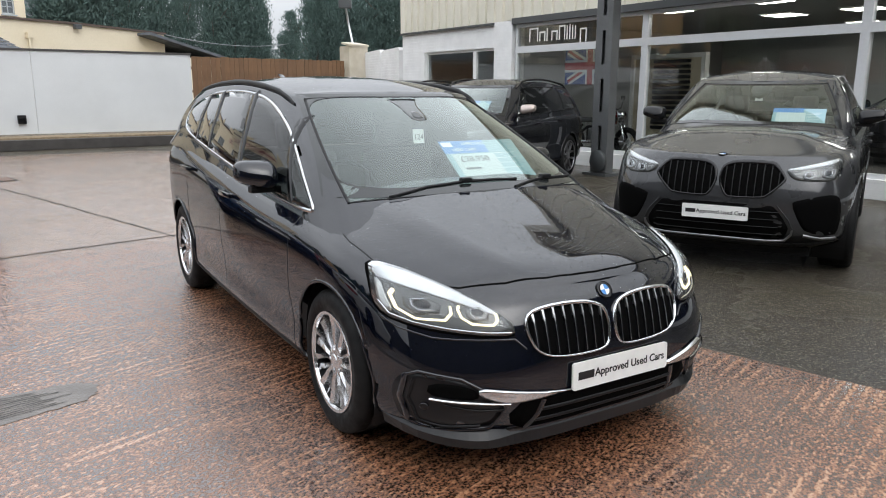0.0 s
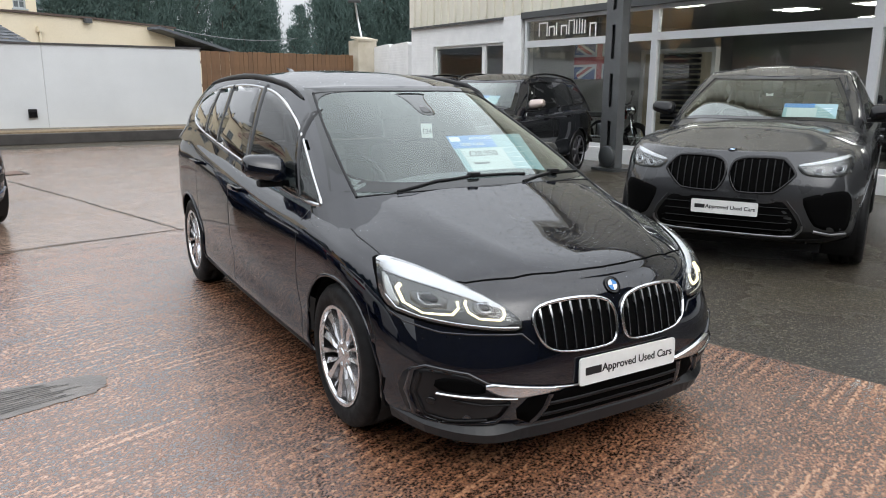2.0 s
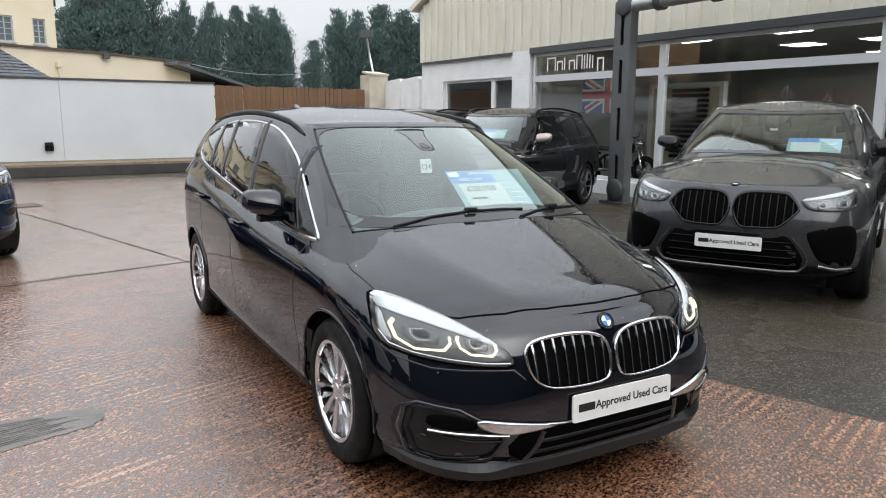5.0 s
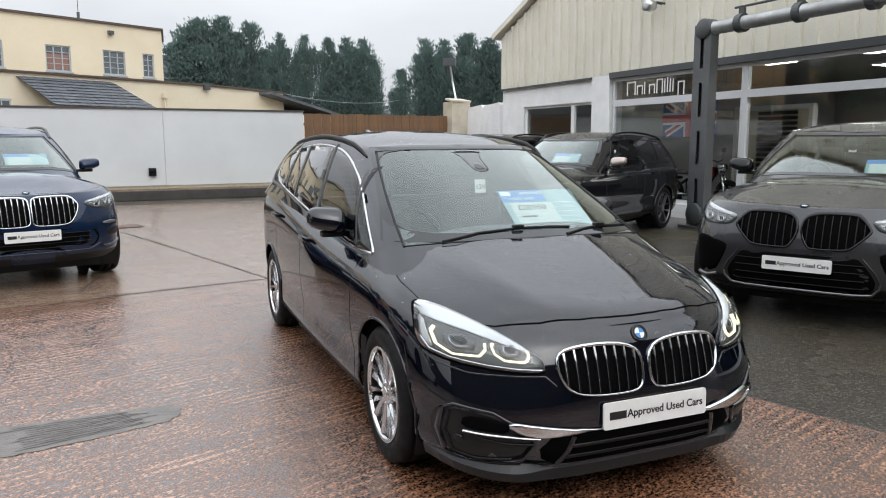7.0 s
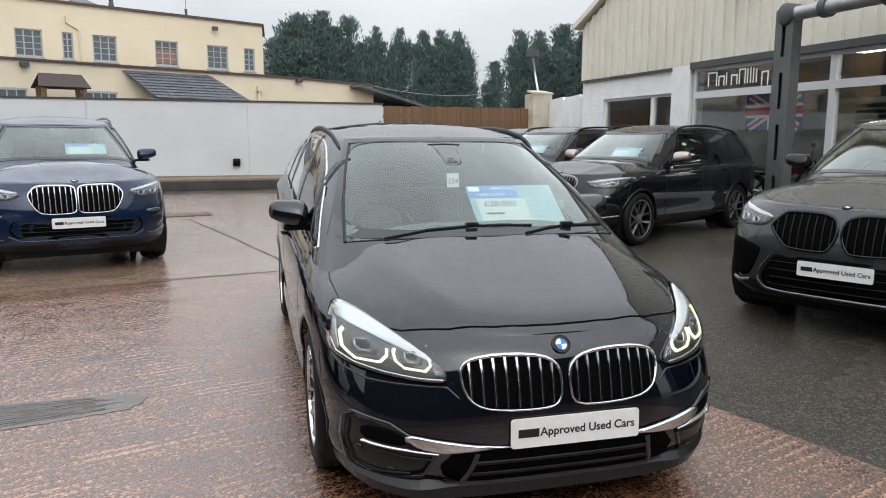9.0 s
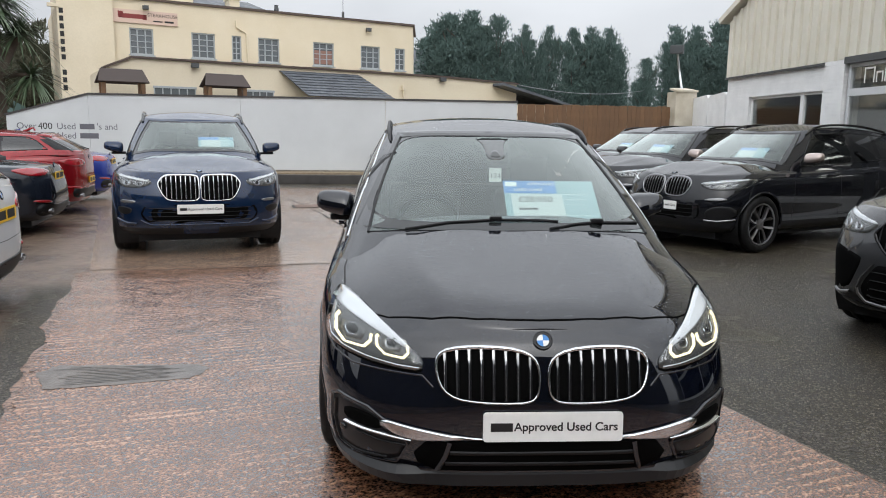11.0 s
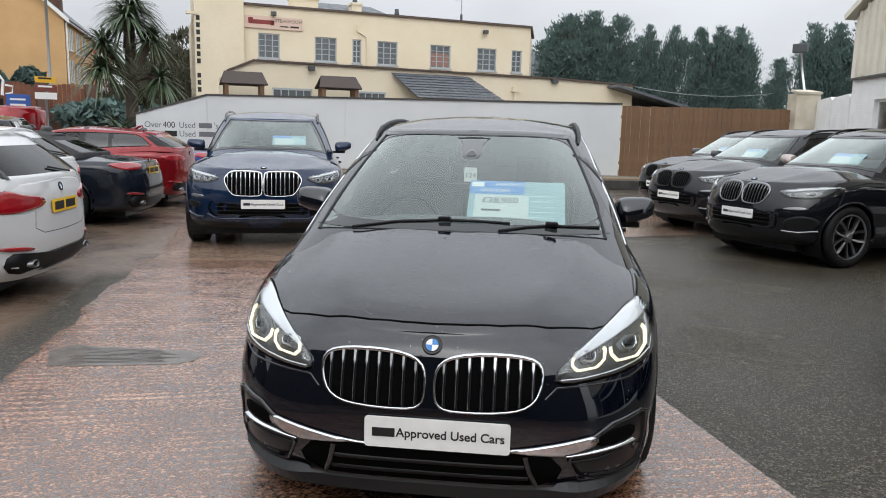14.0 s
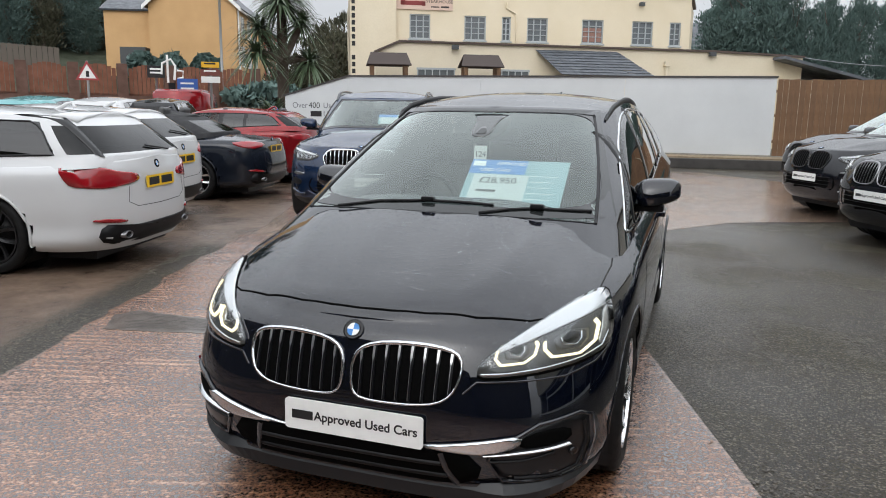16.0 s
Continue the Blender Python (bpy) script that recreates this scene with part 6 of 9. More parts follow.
# ---- the other cars ----
def spec(L, W, H, wb, fo, rw, rim_r, pm, hood=0.98, cowl=(-1.28, 1.15), belt=(1.06, 1.12), roofx=-2.1, roof_end=(-4.55, 1.56), tail_x=None, deck=1.1, zb=0.26, spokes=5, twin=True, rim=None, rails=True, drop=0.1, **more):
    tail_x = tail_x or -L + 0.1
    mid = -L * 0.55
    S = dict(
        L=L, W=W, zb=lambda x: zb, fo=fo, wb=wb, rw=rw, rim_r=rim_r, spokes=spokes, twin=twin, rim_mat=rim or M_RIMG, tw=0.25, paint=pm, cowl=cowl[0], af=1.0, ar=0.8, nr=3.6,
        shoulder=[(-L, deck - drop), (-L + 0.7, belt[1] - 0.05), (mid, belt[0] - 0.03), (-1.6, belt[0] - 0.06), (-0.9, hood + 0.02), (-0.4, hood - 0.005), (-0.1, hood - 0.02), (0, hood - 0.03)],
        centre=[(-L, deck - 0.8 * drop), (tail_x, deck), (cowl[0] - 0.4, cowl[1] + 0.02), (cowl[0], cowl[1]), (cowl[0] * 0.6, (cowl[1] + hood) / 2 + 0.05), (-0.35, hood + 0.035), (-0.12, hood - 0.02), (0, hood - 0.03)],
        nose=[(0, 0.12), (0.1, 0.05), (0.25, 0.01), (0.4, 0.0), (0.55, 0.0), (0.75, 0.03), (0.9, 0.07), (1, 0.12)],
        g_base=dict(xf=cowl[0] + 0.04, xr=tail_x, hw=W / 2 - 0.11, af=0.6, ar=0.4, nf=2.7, nr=3.0, z=[(tail_x, deck + 0.03), (tail_x + 0.6, belt[1] + 0.02), (mid, belt[0] + 0.02), (cowl[0] - 0.4, belt[0] - 0.0), (cowl[0], cowl[1])]),
        g_roof=dict(xf=roofx, xr=roof_end[0], hw=W / 2 - 0.33, af=0.35, ar=0.3, nf=2.7, nr=3.0, z=[(roof_end[0], roof_end[1] - 0.03), (roof_end[0] * 0.6 + roofx * 0.4, H - 0.08), (roofx - 0.5, H - 0.07), (roofx, H - 0.13)]),
        roof_c=[(roof_end[0], roof_end[1]), (roof_end[0] * 0.6 + roofx * 0.4, H - 0.02), (roofx - 0.5, H - 0.015), (roofx, H - 0.12)],
        pillars=[(roofx * 0.5 + roof_end[0] * 0.5 + 0.25, 0.05), (roof_end[0] + 0.75, 0.04)], mirror=(cowl[0] - 0.55, belt[0] + 0.14), seat_x=roofx - 0.1, dash_z=cowl[1] - 0.05, iA=11, iA2=14, floor=0.55,
        trim=M_GLOSSB, trim_label="black window surround", rails=rails, border=True)
    S.update(more)
    return S


def roof_rails(root, S, gskin, mat):
    x0, x1 = S["g_roof"]["xf"] - 0.1, S["g_roof"]["xr"] + 0.12
    for sg in (1, -1):
        line = []
        y = sg * (S["g_roof"]["hw"] + 0.0)
        for k in range(13):
            x = x0 + (x1 - x0) * k / 12
            p, n = gskin.at("top", x, y)
            line.append(Vector((x, y, p.z + 0.045 * math.sin(math.pi * min(1, max(0, k / 12))) ** 0.4)))
        bm = bmesh.new()
        tube(bm, line, 0.018, 6)
        part("roof_rail", bm, mat, root, smooth=True)


def front_end(root, skin, F):
    """Grilles, lamps, plate, intakes of a car seen from the front."""
    x, _ = skin.at("front", 0, F["plate"])
    number_plate(root, x.x + 0.014, F["plate"])
    kidney(root, skin, F["kidney"], F["slats"], F["frame"], F["slat"], F.get("fw", 0.02), rounds=F.get("rounds", 1))
    badge(root, skin, "front", 0, F["badge"], 0.038)
    headlamps(root, skin, F["lamp"], F.get("brow"), F["eyes"], False, F.get("housing", M_LAMPDARK))
    # intake is a flat sheet with its inner shade painted near-black
    intake = part("intake", blob(skin, "front", rounded(F["intake"], 1), 0.002, 0.004, 5), M_GAPSHADE, root, smooth=True)
    z0, z1 = min(p[1] for p in F["intake"]), max(p[1] for p in F["intake"])
    w = max(p[0] for p in F["intake"]) * 0.86
    for k in range(4):
        z = z0 + (z1 - z0) * (k + 0.7) / 4.6
        part("intake_bar", ribbon(skin, "front", dense([(-w, z), (w, z)]), 0.007, 0.006), M_TRIM, intake, smooth=True)
    if F.get("vent"):
        vs = both(root, skin, "corner_vent", "front", F["vent"], F.get("vent_mat", M_TRIM), 0.003, 0.004, times=1)
        if F.get("blade"):
            line_on(root, skin, "vent_blade", "front", F["blade"], 0.02, 0.016, F.get("blade_mat", M_GLOSSB), parent=vs)
    if F.get("fog"):
        both(root, skin, "fog_lamp", "front", F["fog"], M_SATIND, 0.006, 0.003, 3, times=1)
    for pts, mat, wd in F.get("lines", ()):
        line_on(root, skin, "bumper_trim", "front", pts, wd, 0.014, mat)
    line_on(root, skin, "bonnet_gap", "top", F["gap"], 0.007, 0.001, M_TRIM)


def screen_papers(m, S, gskin, y=0.25, z=None):
    z = z or S["cowl_z"]
    p, n = gskin.at("front", y, z)
    price_sheet(m @ pose(p.x - 0.06, y, z, 0, -50, 0), 0.46, 0.2, False)
    bm = boxes((-0.001, 0.001, -0.035, 0.035, -0.04, 0.04))
    p, n = gskin.at("front", 0, z + 0.2)
    t = solid("stock_tag", bm, M_WHITE, "small white stock number tag hanging behind the windscreen", "tag", m @ pose(p.x - 0.08, 0.0, z + 0.17, 0, -10, 0))
    part("print_line", boxes((0.001, 0.0016, -0.022, 0.022, -0.016, 0.008)), M_INK, t)


SUV_LAMP = [(0.53, 0.86), (0.53, 0.895), (0.66, 0.915), (0.80, 0.94), (0.90, 0.955), (0.925, 0.93), (0.91, 0.86), (0.85, 0.815), (0.72, 0.81), (0.60, 0.825)]
SUV_BROW = [(0.54, 0.888), (0.66, 0.912), (0.80, 0.937), (0.895, 0.952), (0.89, 0.935), (0.74, 0.908), (0.6, 0.882)]
SUV_EYES = [(0.80, 0.865, 0.036), (0.66, 0.855, 0.032)]
SUV_GAP = [(-0.16, 0.0), (-0.165, 0.2), (-0.2, 0.45), (-0.3, 0.62), (-0.55, 0.80), (-0.9, 0.86), (-1.2, 0.86)]
M_GREYP = paint("dark grey metallic paint", (0.045, 0.046, 0.049), 0.45, 0.4)
M_BLUEP = paint("dark blue metallic paint", (0.006, 0.017, 0.047), 0.3, 0.3)
M_BLACK2 = paint("black sapphire paint", (0.006, 0.0065, 0.009), 0.0, 0.3)
M_NAVY = paint("navy black paint", (0.010, 0.013, 0.02), 0.2, 0.3)
M_WHITEP = paint("white paint", (0.57, 0.575, 0.58), 0.0, 0.0)
M_REDP = paint("red metallic paint", (0.20, 0.006, 0.009), 0.3, 0.2)
M_BLUE2 = paint("bright blue paint", (0.010, 0.028, 0.22), 0.3, 0.2)
M_MIRR = plain("copper tinted mirror cap", (0.44, 0.37, 0.34), 0.25, 0.6)

# dark grey coupe-backed sport utility
X6 = spec(4.94, 2.02, 1.72, 2.97, 0.87, 0.385, 0.285, M_GREYP, hood=1.0, cowl=(-1.32, 1.19), belt=(1.12, 1.18), roofx=-2.15, roof_end=(-4.35, 1.42), tail_x=-4.85, deck=1.16, rim=M_RIMB, rails=False, cladding=0.1, arch_trim=False, wheel_in=0.0, mirror_mat=M_GLOSSB, mirror_y=0.02)
X6["cowl_z"] = 1.27
x6_m = place((2.24, 5.99), (-0.507, -0.862))
x6, sk, gk = car("sport_utility_car", x6_m, "dark grey coupe-backed sport utility car with black grilles", "car", X6)
front_end(x6, sk, dict(plate=0.526, badge=0.985, slats=8, frame=M_GLOSSB, slat=M_GLOSSB, fw=0.022, gap=SUV_GAP,
    kidney=[(0.014, 0.77), (0.02, 0.86), (0.045, 0.905), (0.11, 0.93), (0.21, 0.938), (0.38, 0.935), (0.425, 0.92), (0.495, 0.835), (0.50, 0.80), (0.385, 0.685), (0.34, 0.664), (0.11, 0.657), (0.065, 0.672)],
    lamp=[(0.85, 0.805), (0.875, 0.88), (0.865, 0.965), (0.80, 0.958), (0.66, 0.925), (0.50, 0.892), (0.51, 0.86), (0.56, 0.81), (0.70, 0.80)], brow=[(0.86, 0.965), (0.80, 0.956), (0.66, 0.922), (0.51, 0.89), (0.52, 0.875), (0.68, 0.90), (0.82, 0.93)], eyes=[(0.785, 0.862, 0.038), (0.655, 0.848, 0.032)],
    intake=[(-0.56, 0.41), (-0.54, 0.47), (-0.45, 0.595), (-0.41, 0.608), (0.41, 0.608), (0.45, 0.595), (0.54, 0.47), (0.56, 0.41), (0.52, 0.335), (0.40, 0.325), (-0.40, 0.325), (-0.52, 0.335)][::-1],
    vent=[(0.56, 0.63), (0.60, 0.655), (0.80, 0.70), (0.88, 0.69), (0.905, 0.60), (0.90, 0.42), (0.87, 0.36), (0.68, 0.40), (0.63, 0.47)], vent_mat=M_GAPSHADE, blade=[(0.66, 0.375), (0.78, 0.345), (0.88, 0.345)], blade_mat=M_SATIND,
    lines=[([(0.0, 0.312), (0.40, 0.312), (0.53, 0.322), (0.58, 0.38), (0.585, 0.42)], M_SATIND, 0.013), ([(0.585, 0.42), (0.55, 0.50), (0.46, 0.61)], M_GREYP, 0.012), ([(0.0, 0.275), (0.5, 0.275), (0.7, 0.285), (0.9, 0.32)], M_GLOSSB, 0.05)]))
door_lines(x6, sk, (-1.5, -2.6, -3.55), 0.3, 1.06, (-2.4, -3.35), (1.0, 1.03), M_GREYP)
screen_papers(x6_m, X6, gk, 0.42)

# dark blue sport utility
X5 = spec(4.92, 2.0, 1.745, 2.975, 0.88, 0.375, 0.26, M_BLUEP, hood=1.0, cowl=(-1.3, 1.2), belt=(1.1, 1.15), roofx=-2.1, roof_end=(-4.6, 1.62), deck=1.15, cladding=0.09, wheel_in=0.01)
X5["cowl_z"] = 1.32
x5_m = place((-4.96, 6.57), (0.741, -0.671))
x5, sk, gk = car("sport_utility_car", x5_m, "dark blue sport utility car with chrome grilles", "car", X5)
front_end(x5, sk, dict(plate=0.565, badge=0.995, slats=8, frame=M_CHROME, slat=M_SATIN, fw=0.014, gap=SUV_GAP,
    kidney=[(0.010, 0.72), (0.012, 0.915), (0.035, 0.943), (0.10, 0.955), (0.32, 0.957), (0.395, 0.945), (0.450, 0.885), (0.462, 0.845), (0.43, 0.765), (0.38, 0.692), (0.32, 0.664), (0.08, 0.660), (0.02, 0.678)],
    lamp=SUV_LAMP, brow=SUV_BROW, eyes=SUV_EYES, intake=[(-0.60, 0.62), (0.60, 0.62), (0.66, 0.53), (0.64, 0.46), (0.55, 0.40), (-0.55, 0.40), (-0.64, 0.46), (-0.66, 0.53)],
    vent=[(0.74, 0.575), (0.88, 0.60), (0.925, 0.565), (0.90, 0.51), (0.78, 0.50)], vent_mat=M_TRIM, blade=[(0.70, 0.40), (0.80, 0.40), (0.92, 0.44)], blade_mat=M_BLUEP, fog=[(0.70, 0.665), (0.84, 0.675), (0.88, 0.66), (0.86, 0.635), (0.72, 0.64)],
    lines=[([(0.0, 0.385), (0.55, 0.385), (0.66, 0.44)], M_BLUEP, 0.014)]))
door_lines(x5, sk, (-1.5, -2.6, -3.6), 0.3, 1.04, (-2.4, -3.4), (1.0, 1.03), M_BLUEP)
roof_rails(x5, X5, gk, M_GLOSSB)
screen_papers(x5_m, X5, gk, 0.27)

# black sport utilities beside the showroom
X3 = spec(4.71, 1.9, 1.69, 2.864, 0.83, 0.37, 0.265, M_BLACK2, hood=1.0, cowl=(-1.25, 1.17), belt=(1.07, 1.13), roofx=-2.0, roof_end=(-4.35, 1.56), deck=1.12, mirror_mat=M_MIRR, rim=M_SATIND, wheel_in=0.01)
X3["cowl_z"] = 1.27
X3_FRONT = dict(plate=0.59, badge=1.0, slats=8, frame=M_SATIND, slat=M_SATIND, fw=0.018, gap=SUV_GAP,
    kidney=[(0.012, 0.82), (0.02, 0.91), (0.07, 0.955), (0.2, 0.965), (0.33, 0.95), (0.40, 0.90), (0.40, 0.83), (0.35, 0.745), (0.27, 0.715), (0.11, 0.715), (0.04, 0.74)],
    lamp=SUV_LAMP, brow=SUV_BROW, eyes=SUV_EYES, intake=[(-0.55, 0.66), (0.55, 0.66), (0.58, 0.5), (0.5, 0.42), (-0.5, 0.42), (-0.58, 0.5)],
    vent=[(0.62, 0.55), (0.76, 0.62), (0.88, 0.60), (0.88, 0.47), (0.78, 0.42), (0.66, 0.42)], blade=[(0.62, 0.43), (0.75, 0.42), (0.87, 0.44)], blade_mat=M_SATIND, fog=[(0.62, 0.70), (0.78, 0.72), (0.83, 0.70), (0.8, 0.68), (0.62, 0.675)], lines=[])
for nose, fd, lab, dark in (((-0.46, 10.36), (-0.51, -0.86), "black sport utility car with satin grilles and copper mirror caps", False), ((-2.15, 12.45), (-0.51, -0.86), "black sport utility car with black grilles", True), ((-3.35, 14.85), (-0.51, -0.86), "black sport utility car parked near the timber fence", True)):
    m3 = place(nose, fd)
    S3 = dict(X3) if not dark else dict(X3, mirror_mat=M_BLACK2)
    x3, sk, gk = car("sport_utility_car", m3, lab, "car", S3, "cars parked before the showroom")
    fe = dict(X3_FRONT) if not dark else dict(X3_FRONT, frame=M_GLOSSB, slat=M_GLOSSB)
    front_end(x3, sk, fe)
    door_lines(x3, sk, (-1.45, -2.5, -3.45), 0.3, 1.02, (-2.3, -3.25), (0.98, 1.0), M_BLACK2)
    roof_rails(x3, S3, gk, M_GLOSSB)
    screen_papers(m3, S3, gk, 0.25)


def rear_end(root, S, skin, gskin, R):
    """Tail lamps, plate, bumper and exhausts of a car seen from behind."""
    both(root, skin, "tail_light", "rear", R["lamp"], M_REDLENS, 0.010, 0.004, 5, times=1)
    p, _ = skin.at("rear", 0, R["plate"])
    number_plate(root, p.x - 0.014, R["plate"], 180, mat=M_YELLOW)
    badge(root, skin, "rear", 0, R["badge"], 0.04)
    part("diffuser", blob(skin, "rear", rounded(R["diffuser"], 1), 0.012, 0.004, 5), M_TRIM, root, smooth=True)
    for o in both(root, skin, "reflector", "rear", R["reflector"], M_REDLENS, 0.016, 0.003, 3, times=1):
        pass
    for sg in (1, -1):
        q, _ = skin.at("rear", sg * R["pipe"][0], R["pipe"][1])
        bm = bmesh.new()
        rs = lathe(bm, [(0.028, 0.12), (0.036, 0.0), (0.04, -0.01), (0.046, 0.0), (0.046, 0.1)], 18, "x")
        for v in bm.verts:
            v.co = Vector((q.x - 0.03 + v.co.x, q.y + v.co.y * 1.5, q.z + v.co.z * 0.7))
        part("exhaust_tip", bm, M_SATIND, root, smooth=True)
    line_on(root, skin, "boot_gap", "rear", R["gap"], 0.007, 0.001, M_TRIM)
    if R.get("wiper"):
        pz = R["wiper"]
        bm = bmesh.new()
        line = []
        for k in range(6):
            p, n = gskin.at("rear", -0.3 + 0.36 * k / 5, pz - 0.02 + 0.05 * k / 5)
            line.append(p + n * 0.014)
        tube(bm, line, 0.009, 6)
        part("rear_wiper", bm, M_TRIM, root, smooth=True)
    for sg in (1, -1) if R.get("fin") else ():
        part("window_fin", ribbon(gskin, "rear", dense([(sg * a, b) for a, b in R["fin"]]), 0.06, 0.012), M_GLOSSB, root, "black fin beside the rear window", smooth=True)
    if R.get("spoiler"):
        x, z, w = R["spoiler"]
        e0 = S["g_roof"]["xr"] + 0.012
        pl = [(e0, -w + 0.06), (e0 + 0.2, -w), (e0 + 0.2, w), (e0, w - 0.06)]
        part("roof_spoiler", blob(gskin, "top", dense(pl + pl[:1], 0.08)[:-1], 0.014, 0.012, 4), S["paint"], root, smooth=True)
    bm = bmesh.new()
    ax = S["g_roof"]["xr"] + 0.45
    az, _ = gskin.at("top", ax, 0)
    tube(bm, [(ax + 0.12, 0, az.z - 0.01), (ax, 0, az.z + 0.05), (ax - 0.06, 0, az.z + 0.07), (ax - 0.08, 0, az.z + 0.02)], [0.02, 0.022, 0.012, 0.02], 8)
    part("aerial", bm, S["paint"], root, smooth=True)


EST = spec(4.94, 1.87, 1.46, 2.975, 0.86, 0.345, 0.255, M_WHITEP, hood=0.84, cowl=(-1.35, 0.98), belt=(0.93, 0.99), roofx=-2.25, roof_end=(-4.5, 1.385), tail_x=-4.895, deck=1.0, zb=0.2, rim=M_RIMB, cowl_z=1.1, tail=[(0, 0.10), (0.15, 0.03), (0.35, 0.0), (0.6, 0.0), (0.85, 0.012), (1, 0.035)], drop=0.01, iR=77, round=False)
EST_R = dict(fin=[(0.70, 1.03), (0.655, 1.18), (0.585, 1.36)], lamp=[(0.35, 0.815), (0.37, 0.862), (0.46, 0.880), (0.60, 0.895), (0.72, 0.935), (0.82, 0.945), (0.895, 0.925), (0.905, 0.80), (0.87, 0.765), (0.72, 0.755), (0.56, 0.775), (0.42, 0.79)], plate=0.775, badge=0.93, diffuser=[(-0.5, 0.40), (0.5, 0.40), (0.62, 0.43), (0.76, 0.44), (0.78, 0.30), (0.6, 0.25), (-0.6, 0.25), (-0.78, 0.30), (-0.76, 0.44), (-0.62, 0.43)],
    reflector=[(0.55, 0.47), (0.80, 0.50), (0.82, 0.47), (0.57, 0.44)], pipe=(0.55, 0.33), gap=[(0.0, 0.56), (0.4, 0.57), (0.52, 0.62), (0.5, 0.76)], wiper=1.06, spoiler=(-4.52, 1.40, 0.6))
FW = (-0.72, -0.695)
SUVR = spec(4.45, 1.83, 1.46, 2.7, 0.85, 0.35, 0.26, M_REDP, hood=0.9, cowl=(-1.2, 1.05), belt=(1.0, 1.08), roofx=-1.95, roof_end=(-3.95, 1.37), tail_x=-4.40, deck=1.06, zb=0.22, rim=M_RIMB, cowl_z=1.2, tail=[(0, 0.10), (0.15, 0.03), (0.35, 0.0), (0.6, 0.0), (0.85, 0.012), (1, 0.035)], drop=0.01, iR=77)
HATCH = spec(4.45, 1.83, 1.48, 2.7, 0.85, 0.35, 0.26, M_WHITEP, hood=0.88, cowl=(-1.2, 1.02), belt=(0.97, 1.04), roofx=-1.95, roof_end=(-3.95, 1.405), tail_x=-4.40, deck=1.03, zb=0.22, rim=M_RIMB, cowl_z=1.2, tail=[(0, 0.10), (0.15, 0.03), (0.35, 0.0), (0.6, 0.0), (0.85, 0.012), (1, 0.035)], drop=0.01, iR=77)
SUVR_R = dict(EST_R, lamp=[(0.42, 0.86), (0.46, 0.93), (0.62, 0.97), (0.80, 0.97), (0.88, 0.94), (0.86, 0.87), (0.70, 0.84)], plate=0.58, badge=0.98, wiper=1.12, spoiler=(-4.0, 1.36, 0.58), fin=[(0.68, 1.09), (0.64, 1.20), (0.57, 1.32)], diffuser=[(-0.5, 0.44), (0.5, 0.44), (0.62, 0.47), (0.74, 0.48), (0.76, 0.33), (0.6, 0.28), (-0.6, 0.28), (-0.76, 0.33), (-0.74, 0.48), (-0.62, 0.47)])
CAB = spec(4.77, 1.85, 1.40, 2.85, 0.85, 0.345, 0.255, M_NAVY, hood=0.85, cowl=(-1.4, 0.98), belt=(0.94, 0.99), roofx=-2.25, low_rear=True, roof_end=(-3.35, 1.32), tail_x=-3.95, deck=1.02, zb=0.2, rim=M_RIMG, cowl_z=1.1, roof_mat=grained("black fabric hood", (0.015, 0.015, 0.016), 0.85, 0.2, 10, 200, 0.4))
CAB_R = dict(EST_R, fin=None, lamp=[(0.40, 0.86), (0.44, 0.90), (0.62, 0.93), (0.80, 0.93), (0.88, 0.90), (0.84, 0.83), (0.66, 0.815)], plate=0.80, badge=0.95, wiper=None, spoiler=None)
REAR_ROW = [
    ("estate_car", (-4.41, 3.94), EST, EST_R, "white estate car with dark rear glass and red lamps"),
    ("hatchback_car", (-6.73, 5.06), HATCH, dict(SUVR_R, plate=0.80, badge=0.95), "white tall hatchback with a roof spoiler"),
    ("convertible_car", (-8.54, 7.31), CAB, CAB_R, "navy black convertible with its fabric hood up"),
    ("hatchback_car", (-10.42, 9.18), SUVR, SUVR_R, "red sport hatchback with dark windows"),
    ("coupe_car", (-12.2, 11.1), dict(CAB, paint=M_BLUE2, roof_mat=M_BLUE2), CAB_R, "bright blue coupe parked beside the red car"),
]
for nm, tail, S_, R_, lab in REAR_ROW:
    mm = place(tail, FW, -S_["L"])
    c_, sk, gk = car(nm, mm, lab, "car", S_, "row of cars seen from behind")
    rear_end(c_, S_, sk, gk, R_)
    door_lines(c_, sk, (-1.5, -2.55, -3.5), 0.26, 0.9, (-2.35, -3.3), (0.84, 0.87), S_["paint"])

# ---- timber fence, gate post and yard wall ----
FEN = pose(-7.19, 21.48, 0, 0, 0, math.degrees(math.atan2(0.579, 0.815)))  # x runs from the hoarding towards the post
fence = thing("fence", FEN, "brown stained close-boarded timber fence", "fence")
bm0 = boxes((0.003, 0.137, -0.012, 0.012, 0.0, 2.06), bevel=0.004)
me0 = link_mesh("board", bm0, M_FENCE)
random.seed(5)
for i in range(35):
    o = new("board", me0)
    o.parent = fence
    o.matrix_basis = pose(0.03 + i * 0.139, random.uniform(-0.004, 0.004), 0.34 + random.uniform(-0.012, 0.012), random.uniform(-0.5, 0.5), 0, 0)
for z in (0.7, 1.4, 2.05):
    part("rail", boxes((0.0, 4.92, 0.02, 0.06, z, z + 0.08)), M_FENCE, fence)
M_RENDER = grained("weathered cream render", (0.62, 0.57, 0.47), 0.8, 0.4, 2, 40, 0.4, 0.006, stain=(0.6, 0.55, 0.45))
bm = bmesh.new()
box(bm, 4.93, 5.6, -0.3, 0.34, 0, 2.86)
